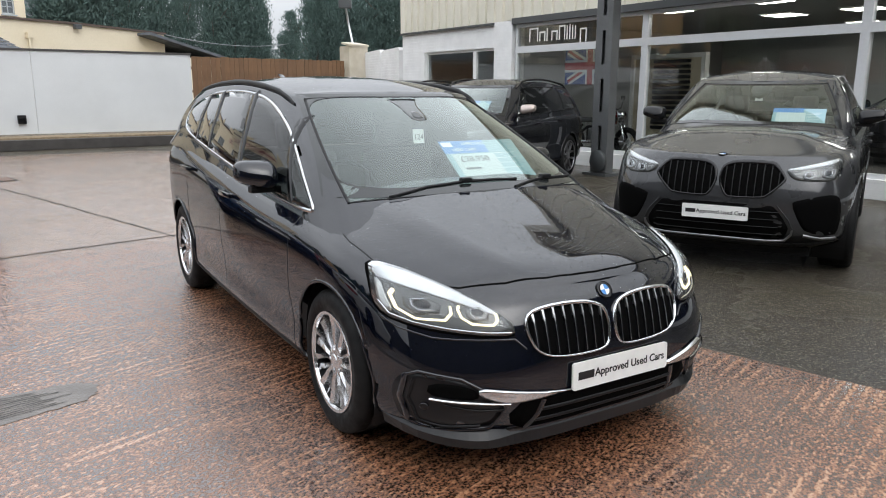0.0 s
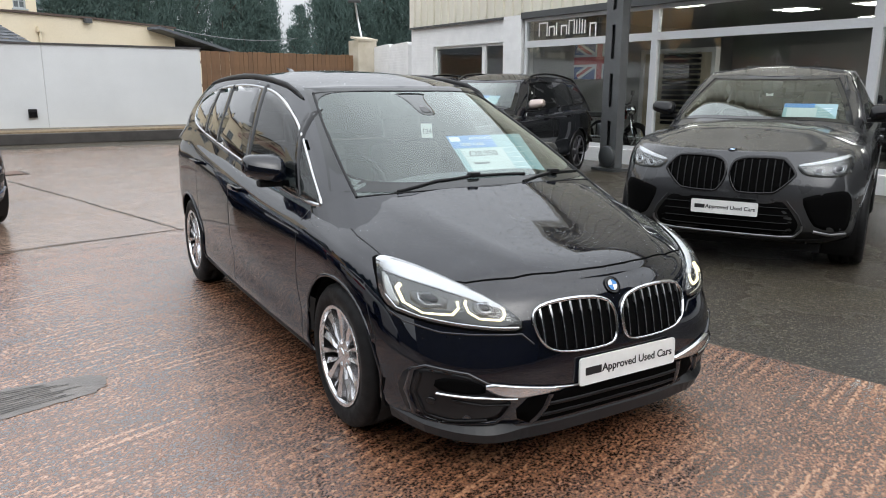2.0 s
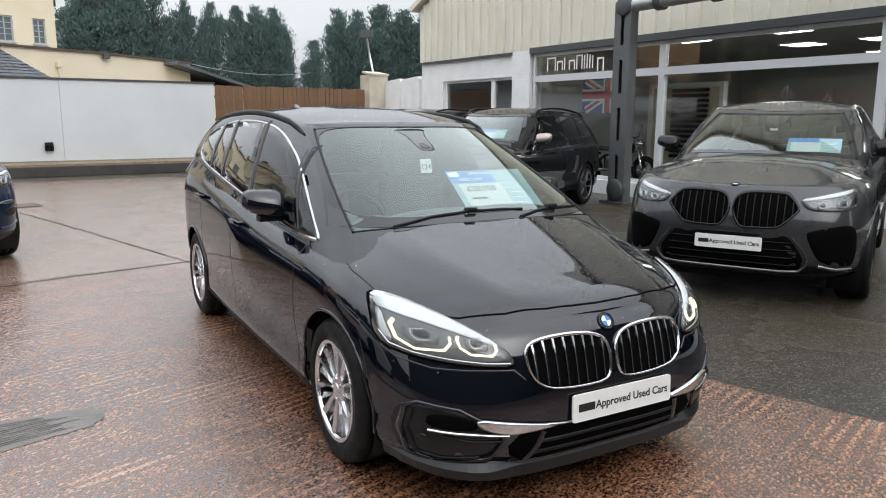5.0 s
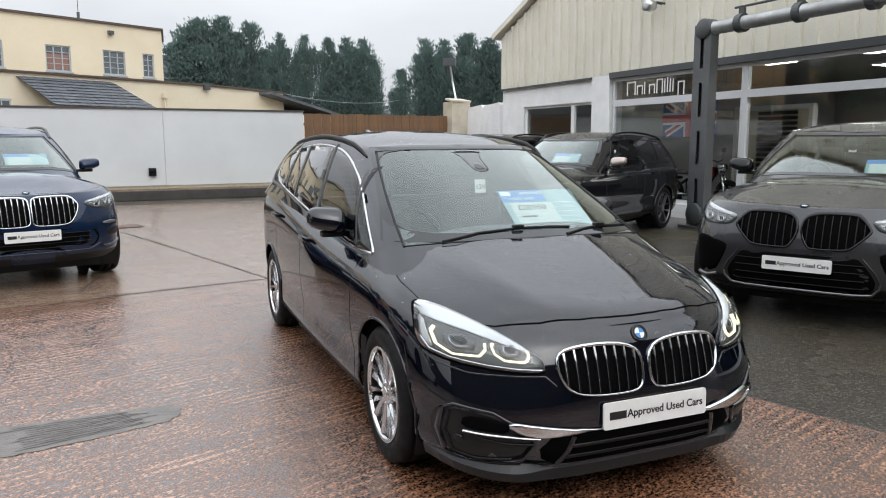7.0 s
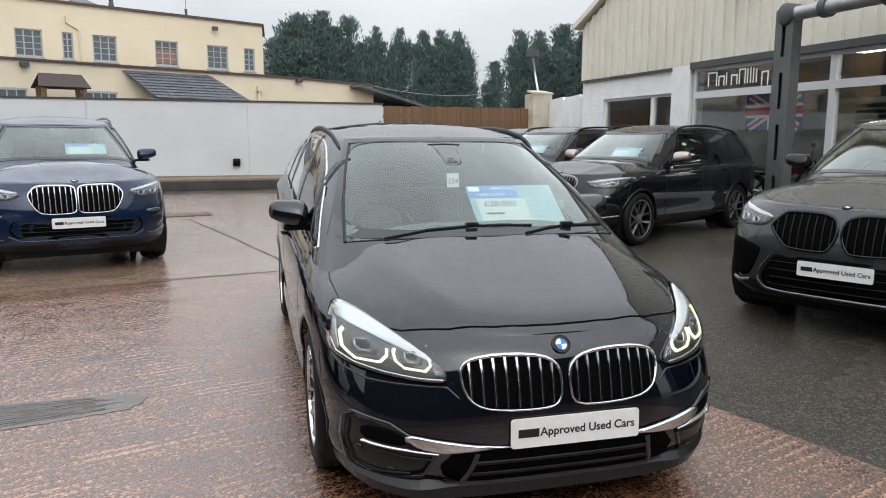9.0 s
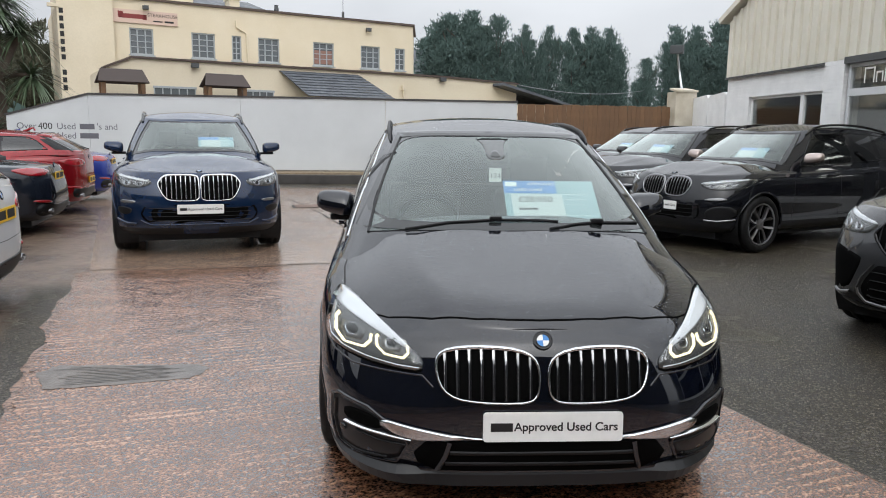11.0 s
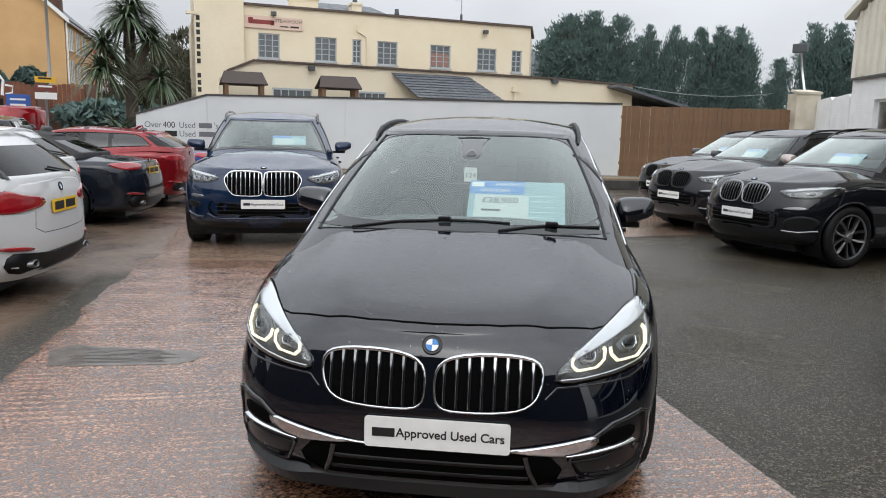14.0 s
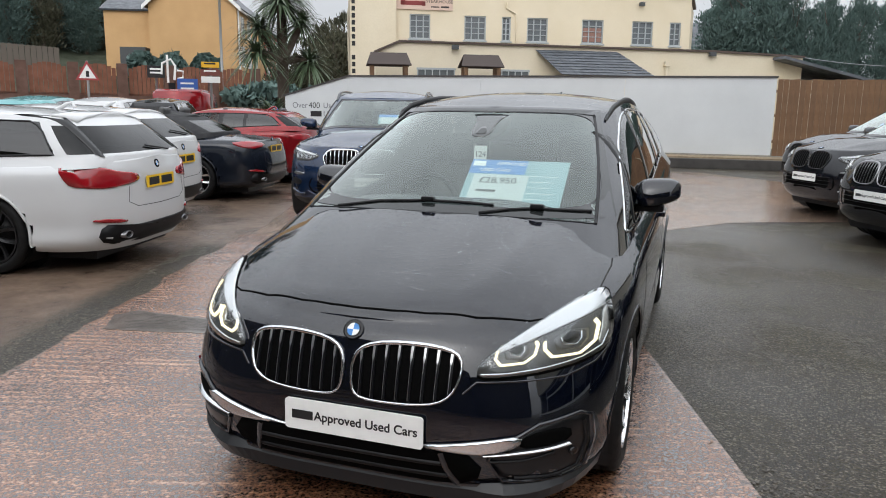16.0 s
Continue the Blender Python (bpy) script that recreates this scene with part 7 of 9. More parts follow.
slab3(bm, [(4.9, -0.34, 2.9), (5.63, -0.34, 2.9), (5.55, 0.3, 3.0), (4.98, 0.3, 3.0)], 0.06)
solid("gate_post", bm, M_RENDER, "thick cream rendered gate post, weathered", "post", FEN)
yw = Vector((-2.5, 24.55, 0)), Vector((-1.2, 21.9, 0))
yd = (yw[1] - yw[0])
YW = pose(yw[0].x, yw[0].y, 0, 0, 0, math.degrees(math.atan2(yd.y, yd.x)))
yard_wall = thing("yard_wall", YW, "white painted yard wall with rounded panel tops", "wall")
for k in range(2):
    bm = bmesh.new()
    w = yd.length / 2
    top = [(0.02, 0.0), (w - 0.02, 0.0), (w - 0.02, 2.62), (w - 0.12, 2.70), (0.16, 2.66), (0.06, 2.6), (0.02, 2.5)]
    a = [bm.verts.new((k * w + x, -0.08, z)) for x, z in top]
    b = [bm.verts.new((k * w + x, 0.08, z)) for x, z in top]
    bm.faces.new(a)
    bm.faces.new(b[::-1])
    for i in range(len(top)):
        j = (i + 1) % len(top)
        bm.faces.new((a[i], b[i], b[j], a[j]))
    bmesh.ops.recalc_face_normals(bm, faces=bm.faces)
    part("panel", bm, M_BRICKW, yard_wall)
fl = thing("flood_light", pose(-2.95, 24.7, 2.95), "grey floodlight on a leaning pole", "floodlight")
bm = bmesh.new()
tube(bm, [(0, 0, 0), (-0.12, 0, 0.6), (-0.2, 0, 1.15)], 0.035, 8)
part("pole", bm, M_SATIN, fl, smooth=True)
part("lamp_head", boxes((-0.42, -0.02, -0.1, 0.12, 1.1, 1.36), bevel=0.03), M_DARKF, fl)

# writing and fittings on the hoarding
onwall = WALL @ Matrix.Translation((0, 0.033, 0)) @ Matrix(((-1, 0, 0, 0), (0, 0, 1, 0), (0, 1, 0, 0), (0, 0, 0, 1)))
M_GREYINK = plain("grey lettering", (0.12, 0.12, 0.14), 0.6)
board = thing("slogan", onwall, "grey lettering painted on the white hoarding", "lettering", kind="structure")
words("Over", 0.25, M_GREYINK, board, Matrix.Translation((-14.35, 1.54, 0)), align="LEFT")
words("400", 0.26, M_INK, board, Matrix.Translation((-13.78, 1.54, 0)), align="LEFT")
words("Used", 0.25, M_GREYINK, board, Matrix.Translation((-13.28, 1.54, 0)), align="LEFT")
words("'s and", 0.25, M_GREYINK, board, Matrix.Translation((-12.2, 1.54, 0)), align="LEFT")
words("Used", 0.25, M_GREYINK, board, Matrix.Translation((-13.28, 1.28, 0)), align="LEFT")
part("name_bar", boxes((-12.66, -12.26, 1.47, 1.62, 0, 0.002)), M_GREYINK, board)
part("name_bar", boxes((-12.66, -12.16, 1.21, 1.36, 0, 0.002)), M_GREYINK, board)
part("name_bar", boxes((-13.72, -13.34, 1.20, 1.37, 0, 0.002)), M_INK, board)
vent = thing("wall_box", WALL @ Matrix.Translation((4.35, 0.03, 0.73)), "small black box fixed to the hoarding", "box")
part("housing", boxes((-0.1, 0.1, 0.0, 0.09, -0.11, 0.11), bevel=0.02), M_TRIM, vent)
part("flap", boxes((-0.08, 0.08, 0.09, 0.10, -0.08, 0.04), bevel=0.004), M_GLOSSB, vent)

# ---- things on and in the showroom ----
mot = thing("shop_sign", FAC @ Matrix(((1, 0, 0, 0), (0, 0, -1, 0), (0, 1, 0, 0), (0, 0, 0, 1))) @ Matrix.Translation((0, 0, 0.045)), "white word sign on the upper shop window", "sign")
x = 0.5
for w, h, d in ((0.30, 0.29, 0), (0.2, 0.2, 0), (0.12, 0.26, 0), (0.2, 0.2, 0), (0.2, 0.29, 0), (0.05, 0.28, 0), (0.05, 0.3, 0), (0.05, 0.28, 0), (0.12, 0.26, 0), (0.2, 0.2, 0.07)):
    z0, z1, b = 2.53 - d, 2.53 + h, 0.032
    if w > 0.15:
        part("letter_bar", boxes((x, x + b, z0, z1, 0, 0.004), (x + w - 0.01 - b, x + w - 0.01, z0, z1, 0, 0.004), (x + b, x + w - 0.01 - b, z1 - b, z1, 0, 0.004)), M_WHITE, mot)
    else:
        part("letter_bar", boxes((x, x + b, z0, z1, 0, 0.004)), M_WHITE, mot)
    x += w + 0.03
M_FWHITE = plain("flag off-white", (0.5, 0.5, 0.5), 0.7)
M_FBLUE = plain("flag blue", (0.03, 0.06, 0.2), 0.6)
M_FRED = plain("flag red", (0.33, 0.04, 0.045), 0.6)
flag = thing("flag_poster", FAC @ pose(1.35, 0.25, 1.62), "red, white and blue flag poster inside the shop window", "poster")
W_, H_ = 1.5, 0.75


def strip2(a, b, w, y):
    a, b = Vector((a[0], 0, a[1])), Vector((b[0], 0, b[1]))
    d = (b - a).normalized()
    n = Vector((-d.z, 0, d.x)) * w / 2
    bm = bmesh.new()
    slab3(bm, [a - n + Vector((0, y, 0)), b - n + Vector((0, y, 0)), b + n + Vector((0, y, 0)), a + n + Vector((0, y, 0))], 0.002)
    return bm


part("field", boxes((0, W_, -0.002, 0.002, 0, H_)), M_FBLUE, flag)
for a, b in (((0.1, 0.06), (W_ - 0.1, H_ - 0.06)), ((0.1, H_ - 0.06), (W_ - 0.1, 0.06))):
    part("stripe", strip2(a, b, 0.16, -0.006), M_FWHITE, flag)
    part("stripe", strip2(a, b, 0.06, -0.010), M_FRED, flag)
for y, w, mt in ((-0.014, 0.25, M_FWHITE), (-0.018, 0.15, M_FRED)):
    part("stripe", boxes((0, W_, y, y + 0.001, H_ / 2 - w / 2, H_ / 2 + w / 2)), mt, flag)
    part("stripe", boxes((W_ / 2 - w / 2, W_ / 2 + w / 2, y - 0.001, y, 0, H_)), mt, flag)
for s, d in ((3.8, 0.55), (5.75, 0.6), (4.6, 2.95), (6.1, 3.05), (4.75, 5.8), (7.9, 0.6), (7.7, 3.1), (9.8, 0.6)):
    lamp = thing("ceiling_light", FAC @ pose(s, d, 2.978), "square lit ceiling panel in the showroom", "ceiling light", "showroom ceiling lights")
    part("frame", boxes((-0.33, 0.33, -0.33, 0.33, -0.03, 0.0)), M_WHITE, lamp)
    part("diffuser", boxes((-0.3, 0.3, -0.3, 0.3, -0.036, -0.03)), M_PANEL, lamp)
M_CREAM = grained("cream partition", (0.62, 0.55, 0.4), 0.7, 0.15, 2)
rack = thing("partition", FAC @ pose(1.75, 3.0, 0.12), "cream framed partition with a dark slatted rack", "partition")
part("panel", boxes((-0.9, 1.0, 0, 0.08, 0, 2.1)), M_CREAM, rack)
part("frame", boxes((-1.0, -0.9, -0.05, 0.1, 0, 2.2), (1.0, 1.1, -0.05, 0.1, 0, 2.2), (-0.9, 1.0, -0.05, 0.1, 2.1, 2.2)), M_WHITE, rack)
for k in range(14):
    part("slat", boxes((-0.3, 0.7, -0.06, 0.0, 0.5 + k * 0.115, 0.57 + k * 0.115)), M_TRIM, rack)
fac("wall_inner", boxes((-0.2, -0.1, 0.3, 13.7, 0.12, 2.97)), M_WALLIN, "showroom partition wall", "wall")
fac("wall_back", boxes((-0.1, 16.7, 7.6, 7.7, 0.12, 2.97)), M_WALLIN, "showroom back wall", "wall")
desk = thing("reception_desk", FAC @ pose(7.0, 4.6, 0.12), "dark reception desk in the showroom", "desk")
part("desk_front", boxes((-1.2, 1.2, 0, 0.7, 0, 1.05), bevel=0.02), M_DARKF, desk)
part("desk_top", boxes((-1.3, 1.3, -0.08, 0.8, 1.05, 1.1), bevel=0.01), M_CREAM, desk)
# showroom cars half seen behind the glass
for (s, d, yaw, pmat) in ((4.9, 5.4, 150, M_BLACK2), (9.4, 3.6, 200, M_BLUEP)):
    car("showroom_car", FAC @ pose(s, d, 0.124, 0, 0, yaw), "dark car on display inside the showroom", "car", dict(SUVR, paint=pmat), "cars inside the showroom")

# motorcycle just inside the glass
bike = thing("motorcycle", FAC @ pose(1.75, 0.95, 0.12, 0, 0, 12), "black and red motorcycle inside the shop window", "motorcycle")
for x in (-0.68, 0.68):
    bm = bmesh.new()
    tube(bm, [(x + 0.25 * math.cos(t), 0, 0.31 + 0.25 * math.sin(t)) for t in [2 * math.pi * k / 28 for k in range(28)]], 0.06, 8, closed=True)
    wh = part("wheel", bm, M_TYRE, bike, smooth=True)
    bm = bmesh.new()
    for k in range(6):
        t = math.pi * k / 3
        tube(bm, [(x, 0, 0.31), (x + 0.2 * math.cos(t), 0, 0.31 + 0.2 * math.sin(t))], 0.014, 6)
    lathe(bm, [(0.001, -0.06), (0.05, -0.06), (0.05, 0.06), (0.001, 0.06)], 12)
    bm.verts.ensure_lookup_table()
    for v in bm.verts[-48:]:
        v.co += Vector((x, 0, 0.31))
    part("rim", bm, M_SATIN, wh)
bm = bmesh.new()
tube(bm, [(0.68, 0.06, 0.31), (0.45, 0.06, 0.95)], 0.028, 8)
tube(bm, [(0.68, -0.06, 0.31), (0.45, -0.06, 0.95)], 0.028, 8)
part("fork", bm, M_CHROME, bike, smooth=True)
bm = bmesh.new()
tube(bm, [(0.45, 0, 0.85), (0.1, 0, 0.62), (-0.3, 0, 0.6), (-0.68, 0, 0.31)], 0.03, 8)
tube(bm, [(0.42, 0, 0.8), (0.15, 0, 0.3), (-0.3, 0, 0.3), (-0.3, 0, 0.6)], 0.025, 8)
part("frame", bm, M_TRIM, bike, smooth=True)
part("engine", boxes((-0.22, 0.2, -0.13, 0.13, 0.28, 0.58), bevel=0.04), M_SATIND, bike, smooth=True)
part("fuel_tank", boxes((-0.08, 0.38, -0.14, 0.14, 0.66, 0.88), bevel=0.07), M_REDP, bike, smooth=True)
part("seat", boxes((-0.72, -0.08, -0.12, 0.12, 0.70, 0.80), bevel=0.035), M_SEAT, bike, smooth=True)
part("mudguard", boxes((-0.95, -0.45, -0.07, 0.07, 0.60, 0.66), bevel=0.02), M_GLOSSB, bike, smooth=True)
bm = bmesh.new()
tube(bm, [(0.28, -0.36, 1.0), (0.4, -0.15, 1.02), (0.43, 0, 0.98), (0.4, 0.15, 1.02), (0.28, 0.36, 1.0)], 0.016, 8)
part("handlebar", bm, M_TRIM, bike, smooth=True)
bm = bmesh.new()
lathe(bm, [(0.001, 0.1), (0.09, 0.08), (0.1, 0.0), (0.06, -0.1), (0.001, -0.12)], 16, "x")
bmesh.ops.translate(bm, verts=bm.verts, vec=(0.52, 0, 0.86))
part("headlight", bm, M_CHROME, bike, smooth=True)
for sg in (1, -1):
    bm = bmesh.new()
    tube(bm, [(0.33, sg * 0.3, 1.0), (0.35, sg * 0.34, 1.2)], 0.008, 6)
    box(bm, 0.33, 0.36, sg * 0.34 - 0.06, sg * 0.34 + 0.06, 1.18, 1.27, bevel=0.01)
    part("mirror", bm, M_TRIM, bike)
bm = bmesh.new()
tube(bm, [(0.1, -0.16, 0.3), (-0.4, -0.18, 0.28), (-0.9, -0.2, 0.36)], [0.03, 0.04, 0.05], 10)
part("exhaust", bm, M_CHROME, bike, smooth=True)

# gantry before the showroom
M_POST = grained("grey painted steel post", (0.11, 0.115, 0.118), 0.5, 0.25, 3, 40, 0.1, 0.002)
GAN = pose(2.86, 13.3, 0, 0, 0, -55.99)
gan = thing("gantry", GAN, "dark grey slotted steel post carrying a silver tube", "gantry")
bm = bmesh.new()
for y0, y1 in ((-0.09, -0.075), (0.075, 0.09)):
    box(bm, -0.19, -0.04, y0, y1, 0.06, 3.5)
    box(bm, 0.04, 0.19, y0, y1, 0.06, 3.5)
    z = 0.06
    for k in range(5):
        box(bm, -0.04, 0.04, y0, y1, z, z + 0.25)
        z += 0.82
box(bm, -0.19, -0.175, -0.075, 0.075, 0.06, 3.5)
box(bm, 0.175, 0.19, -0.075, 0.075, 0.06, 3.5)
part("post", bm, M_POST, gan)
bm = bmesh.new()
lathe(bm, [(0.001, -0.16), (0.17, -0.16), (0.19, -0.14), (0.19, -0.09), (0.001, -0.09)], 24)
bmesh.ops.translate(bm, verts=bm.verts, vec=(0.02, 0, 0.26))
part("boss", bm, M_DARKF, gan, smooth=True)
part("base_plate", boxes((-0.28, 0.28, -0.2, 0.2, 0.0, 0.05), bevel=0.01), M_DARKF, gan)
bm = bmesh.new()
lathe(bm, [(0.001, -0.14), (0.15, -0.14), (0.17, -0.12), (0.17, 0.12), (0.15, 0.14), (0.001, 0.14)], 24)
bmesh.ops.translate(bm, verts=bm.verts, vec=(0.03, 0, 3.42))
part("socket", bm, M_DARKF, gan, smooth=True)
bm = bmesh.new()
tube(bm, [(0.05, 0, 3.42), (9.0, 0, 3.42)], 0.11, 20)
part("tube", bm, grained("dull galvanised steel", (0.42, 0.43, 0.43), 0.45, 0.4, 4, 60, 0.1, 0.002, 0.8), gan, "silver steel tube", smooth=True)
for x in (0.75, 1.85, 3.0, 4.2, 5.4):
    bm = bmesh.new()
    lathe(bm, [(0.112, -0.06), (0.15, -0.06), (0.15, 0.06), (0.112, 0.06)], 20, "x")
    bmesh.ops.translate(bm, verts=bm.verts, vec=(x, 0, 3.42))
    box(bm, x - 0.05, x + 0.05, -0.03, 0.03, 3.56, 3.66)
    part("clamp", bm, M_DARKF, gan)
bm = bmesh.new()
tube(bm, [(0.6, 0, 3.68), (9.0, 0, 3.68)], 0.02, 8)
part("conduit", bm, M_DARKF, gan)
cctv = thing("wall_lamp", FAC @ pose(1.6, -0.1, 4.2), "grey round wall lamp on the cladding", "lamp")
bm = bmesh.new()
tube(bm, [(0, 0.05, 0.1), (-0.05, -0.15, 0.12)], 0.03, 8)
part("bracket", bm, M_DARKF, cctv)
bm = bmesh.new()
lathe(bm, [(0.001, 0.12), (0.1, 0.1), (0.12, 0.0), (0.11, -0.12), (0.001, -0.1)], 16)
bmesh.ops.translate(bm, verts=bm.verts, vec=(-0.1, -0.25, 0.06))
part("lamp_head", bm, M_SATIN, cctv, smooth=True)

# ---- the cream hotel ----
M_CREAMW = grained("cream painted render", (0.72, 0.635, 0.485), 0.75, 0.2, 0.5, 14, 0.2, 0.006, stain=(0.82, 0.78, 0.7))
M_SLATE = grained("grey slate", (0.10, 0.11, 0.125), 0.5, 0.5, 3, 30, 0.3, 0.004)
M_BROWNC = plain("dark brown capping", (0.075, 0.05, 0.04), 0.6)
M_WINB = plain("grey window frame", (0.36, 0.39, 0.41), 0.5)
M_PANE = plain("dark pane", (0.10, 0.115, 0.125), 0.06, 0, 0, 0.7)
M_CURT = plain("pale curtain", (0.35, 0.3, 0.28), 0.8)
M_SIGNW = plain("pink-cream sign board", (0.62, 0.46, 0.38), 0.6)
M_SIGNR = plain("dark red sign lettering", (0.22, 0.03, 0.03), 0.6)
HOT = pose(-28.77, 29.04, 0, 0, 0, 58.79)
hotel = thing("hotel", HOT, "cream rendered hotel with a flat parapet and grey windows", "building")
WINS = [(-3.0, -1.86), (0.02, 1.23), (2.12, 2.63), (3.55, 4.74), (6.72, 7.98), (9.67, 10.92), (11.93, 12.61)]
bm = boxes((-6.2, 13.15, 0, 0.4, 0, 5.24), (-6.2, 13.15, 0, 0.4, 6.54, 7.9), (-6.2, 13.15, 0.4, 7.0, 0, 7.4), (13.15, 14.4, 2.2, 7.0, 0, 7.3))
edges = [-6.2] + [e for w in WINS for e in w] + [13.15]
for k in range(0, len(edges), 2):
    box(bm, edges[k], edges[k + 1], 0, 0.4, 5.24, 6.54)
slab3(bm, [(13.15, 0.0, 0), (14.4, 2.2, 0), (14.4, 2.2, 7.4), (13.15, 0.0, 7.6)], 0.3)
part("wall", bm, M_CREAMW, hotel)
part("tower", boxes((-6.2, -3.74, -0.25, 4.0, 0, 9.6), (-6.6, -6.1, -0.35, -0.1, 7.2, 7.35)), M_CREAMW, hotel)
bm = boxes((-3.74, 13.2, -0.12, 0.5, 7.9, 8.02))
slab3(bm, [(13.2, -0.12, 8.0), (14.5, 2.1, 7.7), (14.3, 2.4, 7.7), (13.0, 0.4, 8.0)], 0.12)
part("capping", bm, M_BROWNC, hotel)
for a, b in WINS:
    win = part("window", boxes((a, b, 0.12, 0.16, 5.24, 6.54)), M_PANE, hotel)
    n_ = 3 if b - a > 0.8 else 2
    fb = [(a, a + 0.07, 0.05, 0.13, 5.24, 6.54), (b - 0.07, b, 0.05, 0.13, 5.24, 6.54), (a, b, 0.05, 0.13, 5.24, 5.31), (a, b, 0.05, 0.13, 6.47, 6.54)]
    for k in range(1, n_):
        fb.append((a + (b - a) * k / n_ - 0.03, a + (b - a) * k / n_ + 0.03, 0.06, 0.12, 5.3, 6.48))
    for z in (5.62, 5.9, 6.2):
        fb.append((a + 0.06, b - 0.06, 0.07, 0.12, z - 0.018, z + 0.018))
    part("window_frame", boxes(*fb), M_WINB, win)
    part("window_sill", boxes((a - 0.06, b + 0.06, -0.08, 0.12, 5.16, 5.235)), M_WINB, win)
    if a > 6 and b < 9:
        part("curtain", boxes((a + 0.1, b - 0.1, 0.10, 0.118, 5.35, 6.1)), plain("red curtain", (0.27, 0.15, 0.12), 0.8), win)
for s0, s1, z1 in ((-0.9, 0.62, 8.9), (2.59, 3.15, 8.85), (4.83, 6.04, 8.35)):
    ch = part("chimney", boxes((s0, s1, 2.0, 3.0, 7.4, z1), (s0 - 0.06, s1 + 0.06, 1.94, 3.06, z1 - 0.12, z1)), M_CREAMW, hotel)
    bm = bmesh.new()
    lathe(bm, [(0.12, 0), (0.15, 0.1), (0.11, 0.35), (0.13, 0.4), (0.001, 0.4)], 12, "z")
    bmesh.ops.translate(bm, verts=bm.verts, vec=((s0 + s1) / 2, 2.5, z1))
    part("chimney_pot", bm, M_DARKF, ch)
bm = bmesh.new()
slab3(bm, [(0.6, 1.6, 8.0), (5.5, 1.6, 8.0), (4.2, 4.0, 9.0), (0.6, 4.0, 9.0)], 0.12)
part("roof", bm, M_SLATE, hotel)
bm = bmesh.new()
tube(bm, [(2.35, -0.06, 7.3), (2.35, -0.06, 7.0), (2.9, -0.06, 6.7), (2.95, -0.06, 5.2)], 0.05, 8)
part("drainpipe", bm, M_CREAMW, hotel)
bm = bmesh.new()
tube(bm, [(9.2, 1.5, 7.4), (9.2, 1.5, 8.6)], 0.08, 8)
tube(bm, [(9.2, 1.5, 8.5), (9.2, 1.5, 9.6)], 0.015, 6)
tube(bm, [(8.7, 1.5, 9.4), (9.6, 1.5, 9.5)], 0.012, 6)
part("aerial", bm, M_DARKF, hotel)
for s, z in ((-2.2, 7.55), (10.1, 7.45)):
    part("wall_light", boxes((s - 0.14, s + 0.14, -0.3, -0.08, z - 0.1, z + 0.1), (s - 0.03, s + 0.03, -0.1, 0.0, z - 0.05, z + 0.05), bevel=0.02), M_DARKF, hotel)
sign = part("sign", boxes((-3.72, -0.66, -0.08, -0.01, 6.76, 7.4)), M_SIGNW, hotel)
onhot = Matrix(((1, 0, 0, 0), (0, 0, -1, 0), (0, 1, 0, 0), (0, 0, 0, 1)))
words("STEAKHOUSE", 0.24, M_INK, sign, Matrix.Translation((-1.38, -0.085, 7.2)) @ onhot)
part("name_shape", boxes((-3.45, -2.15, -0.086, -0.08, 6.98, 7.2), (-3.5, -3.25, -0.086, -0.08, 7.0, 7.3), (-2.35, -2.15, -0.086, -0.08, 6.95, 7.2)), M_SIGNR, sign)
part("name_bar", boxes((-1.3, -0.85, -0.086, -0.08, 6.88, 6.97), (-1.85, -1.4, -0.086, -0.08, 6.89, 6.95)), M_INK, sign)
for k in range(11):
    z = 7.05 - k * 0.36
    if k != 7:
        part("letter_bar", boxes((-6.28, -6.205, -0.5, -0.27, z - 0.12, z + 0.12)) if False else boxes((-6.12, -5.94, -0.27, -0.255, z - 0.12, z + 0.12)), M_INK, hotel)
# low wing before it
LOW = pose(-21.83, 19.62, 0, 0, 0, 58.79)
wing = thing("hotel_wing", LOW, "low cream wing of the hotel with lean-to slate roofs", "building")
bm = bmesh.new()
slope = [(-1.0, 0), (17.6, 0), (17.6, 3.95), (13.5, 4.08), (-0.05, 4.14), (-1.0, 3.72)]
a = [bm.verts.new((x, 0, z)) for x, z in slope]
b = [bm.verts.new((x, 5.0, z)) for x, z in slope]
bm.faces.new(a)
bm.faces.new(b[::-1])
for i in range(6):
    bm.faces.new((a[i], b[i], b[(i + 1) % 6], a[(i + 1) % 6]))
bmesh.ops.recalc_face_normals(bm, faces=bm.faces)
part("wall", bm, M_CREAMW, wing)
bm = bmesh.new()
for p, q in (((-1.06, 3.74), (-0.05, 4.18)), ((-0.05, 4.18), (13.5, 4.12)), ((13.5, 4.12), (17.65, 3.99))):
    slab3(bm, [(p[0], -0.1, p[1]), (q[0], -0.1, q[1]), (q[0], 0.4, q[1]), (p[0], 0.4, p[1])], 0.08)
part("capping", bm, M_BROWNC, wing)
lean = part("lean_to_roof", boxes((6.3, 10.2, -1.0, 0, 0, 2.9)), M_CREAMW, wing)
random.seed(3)
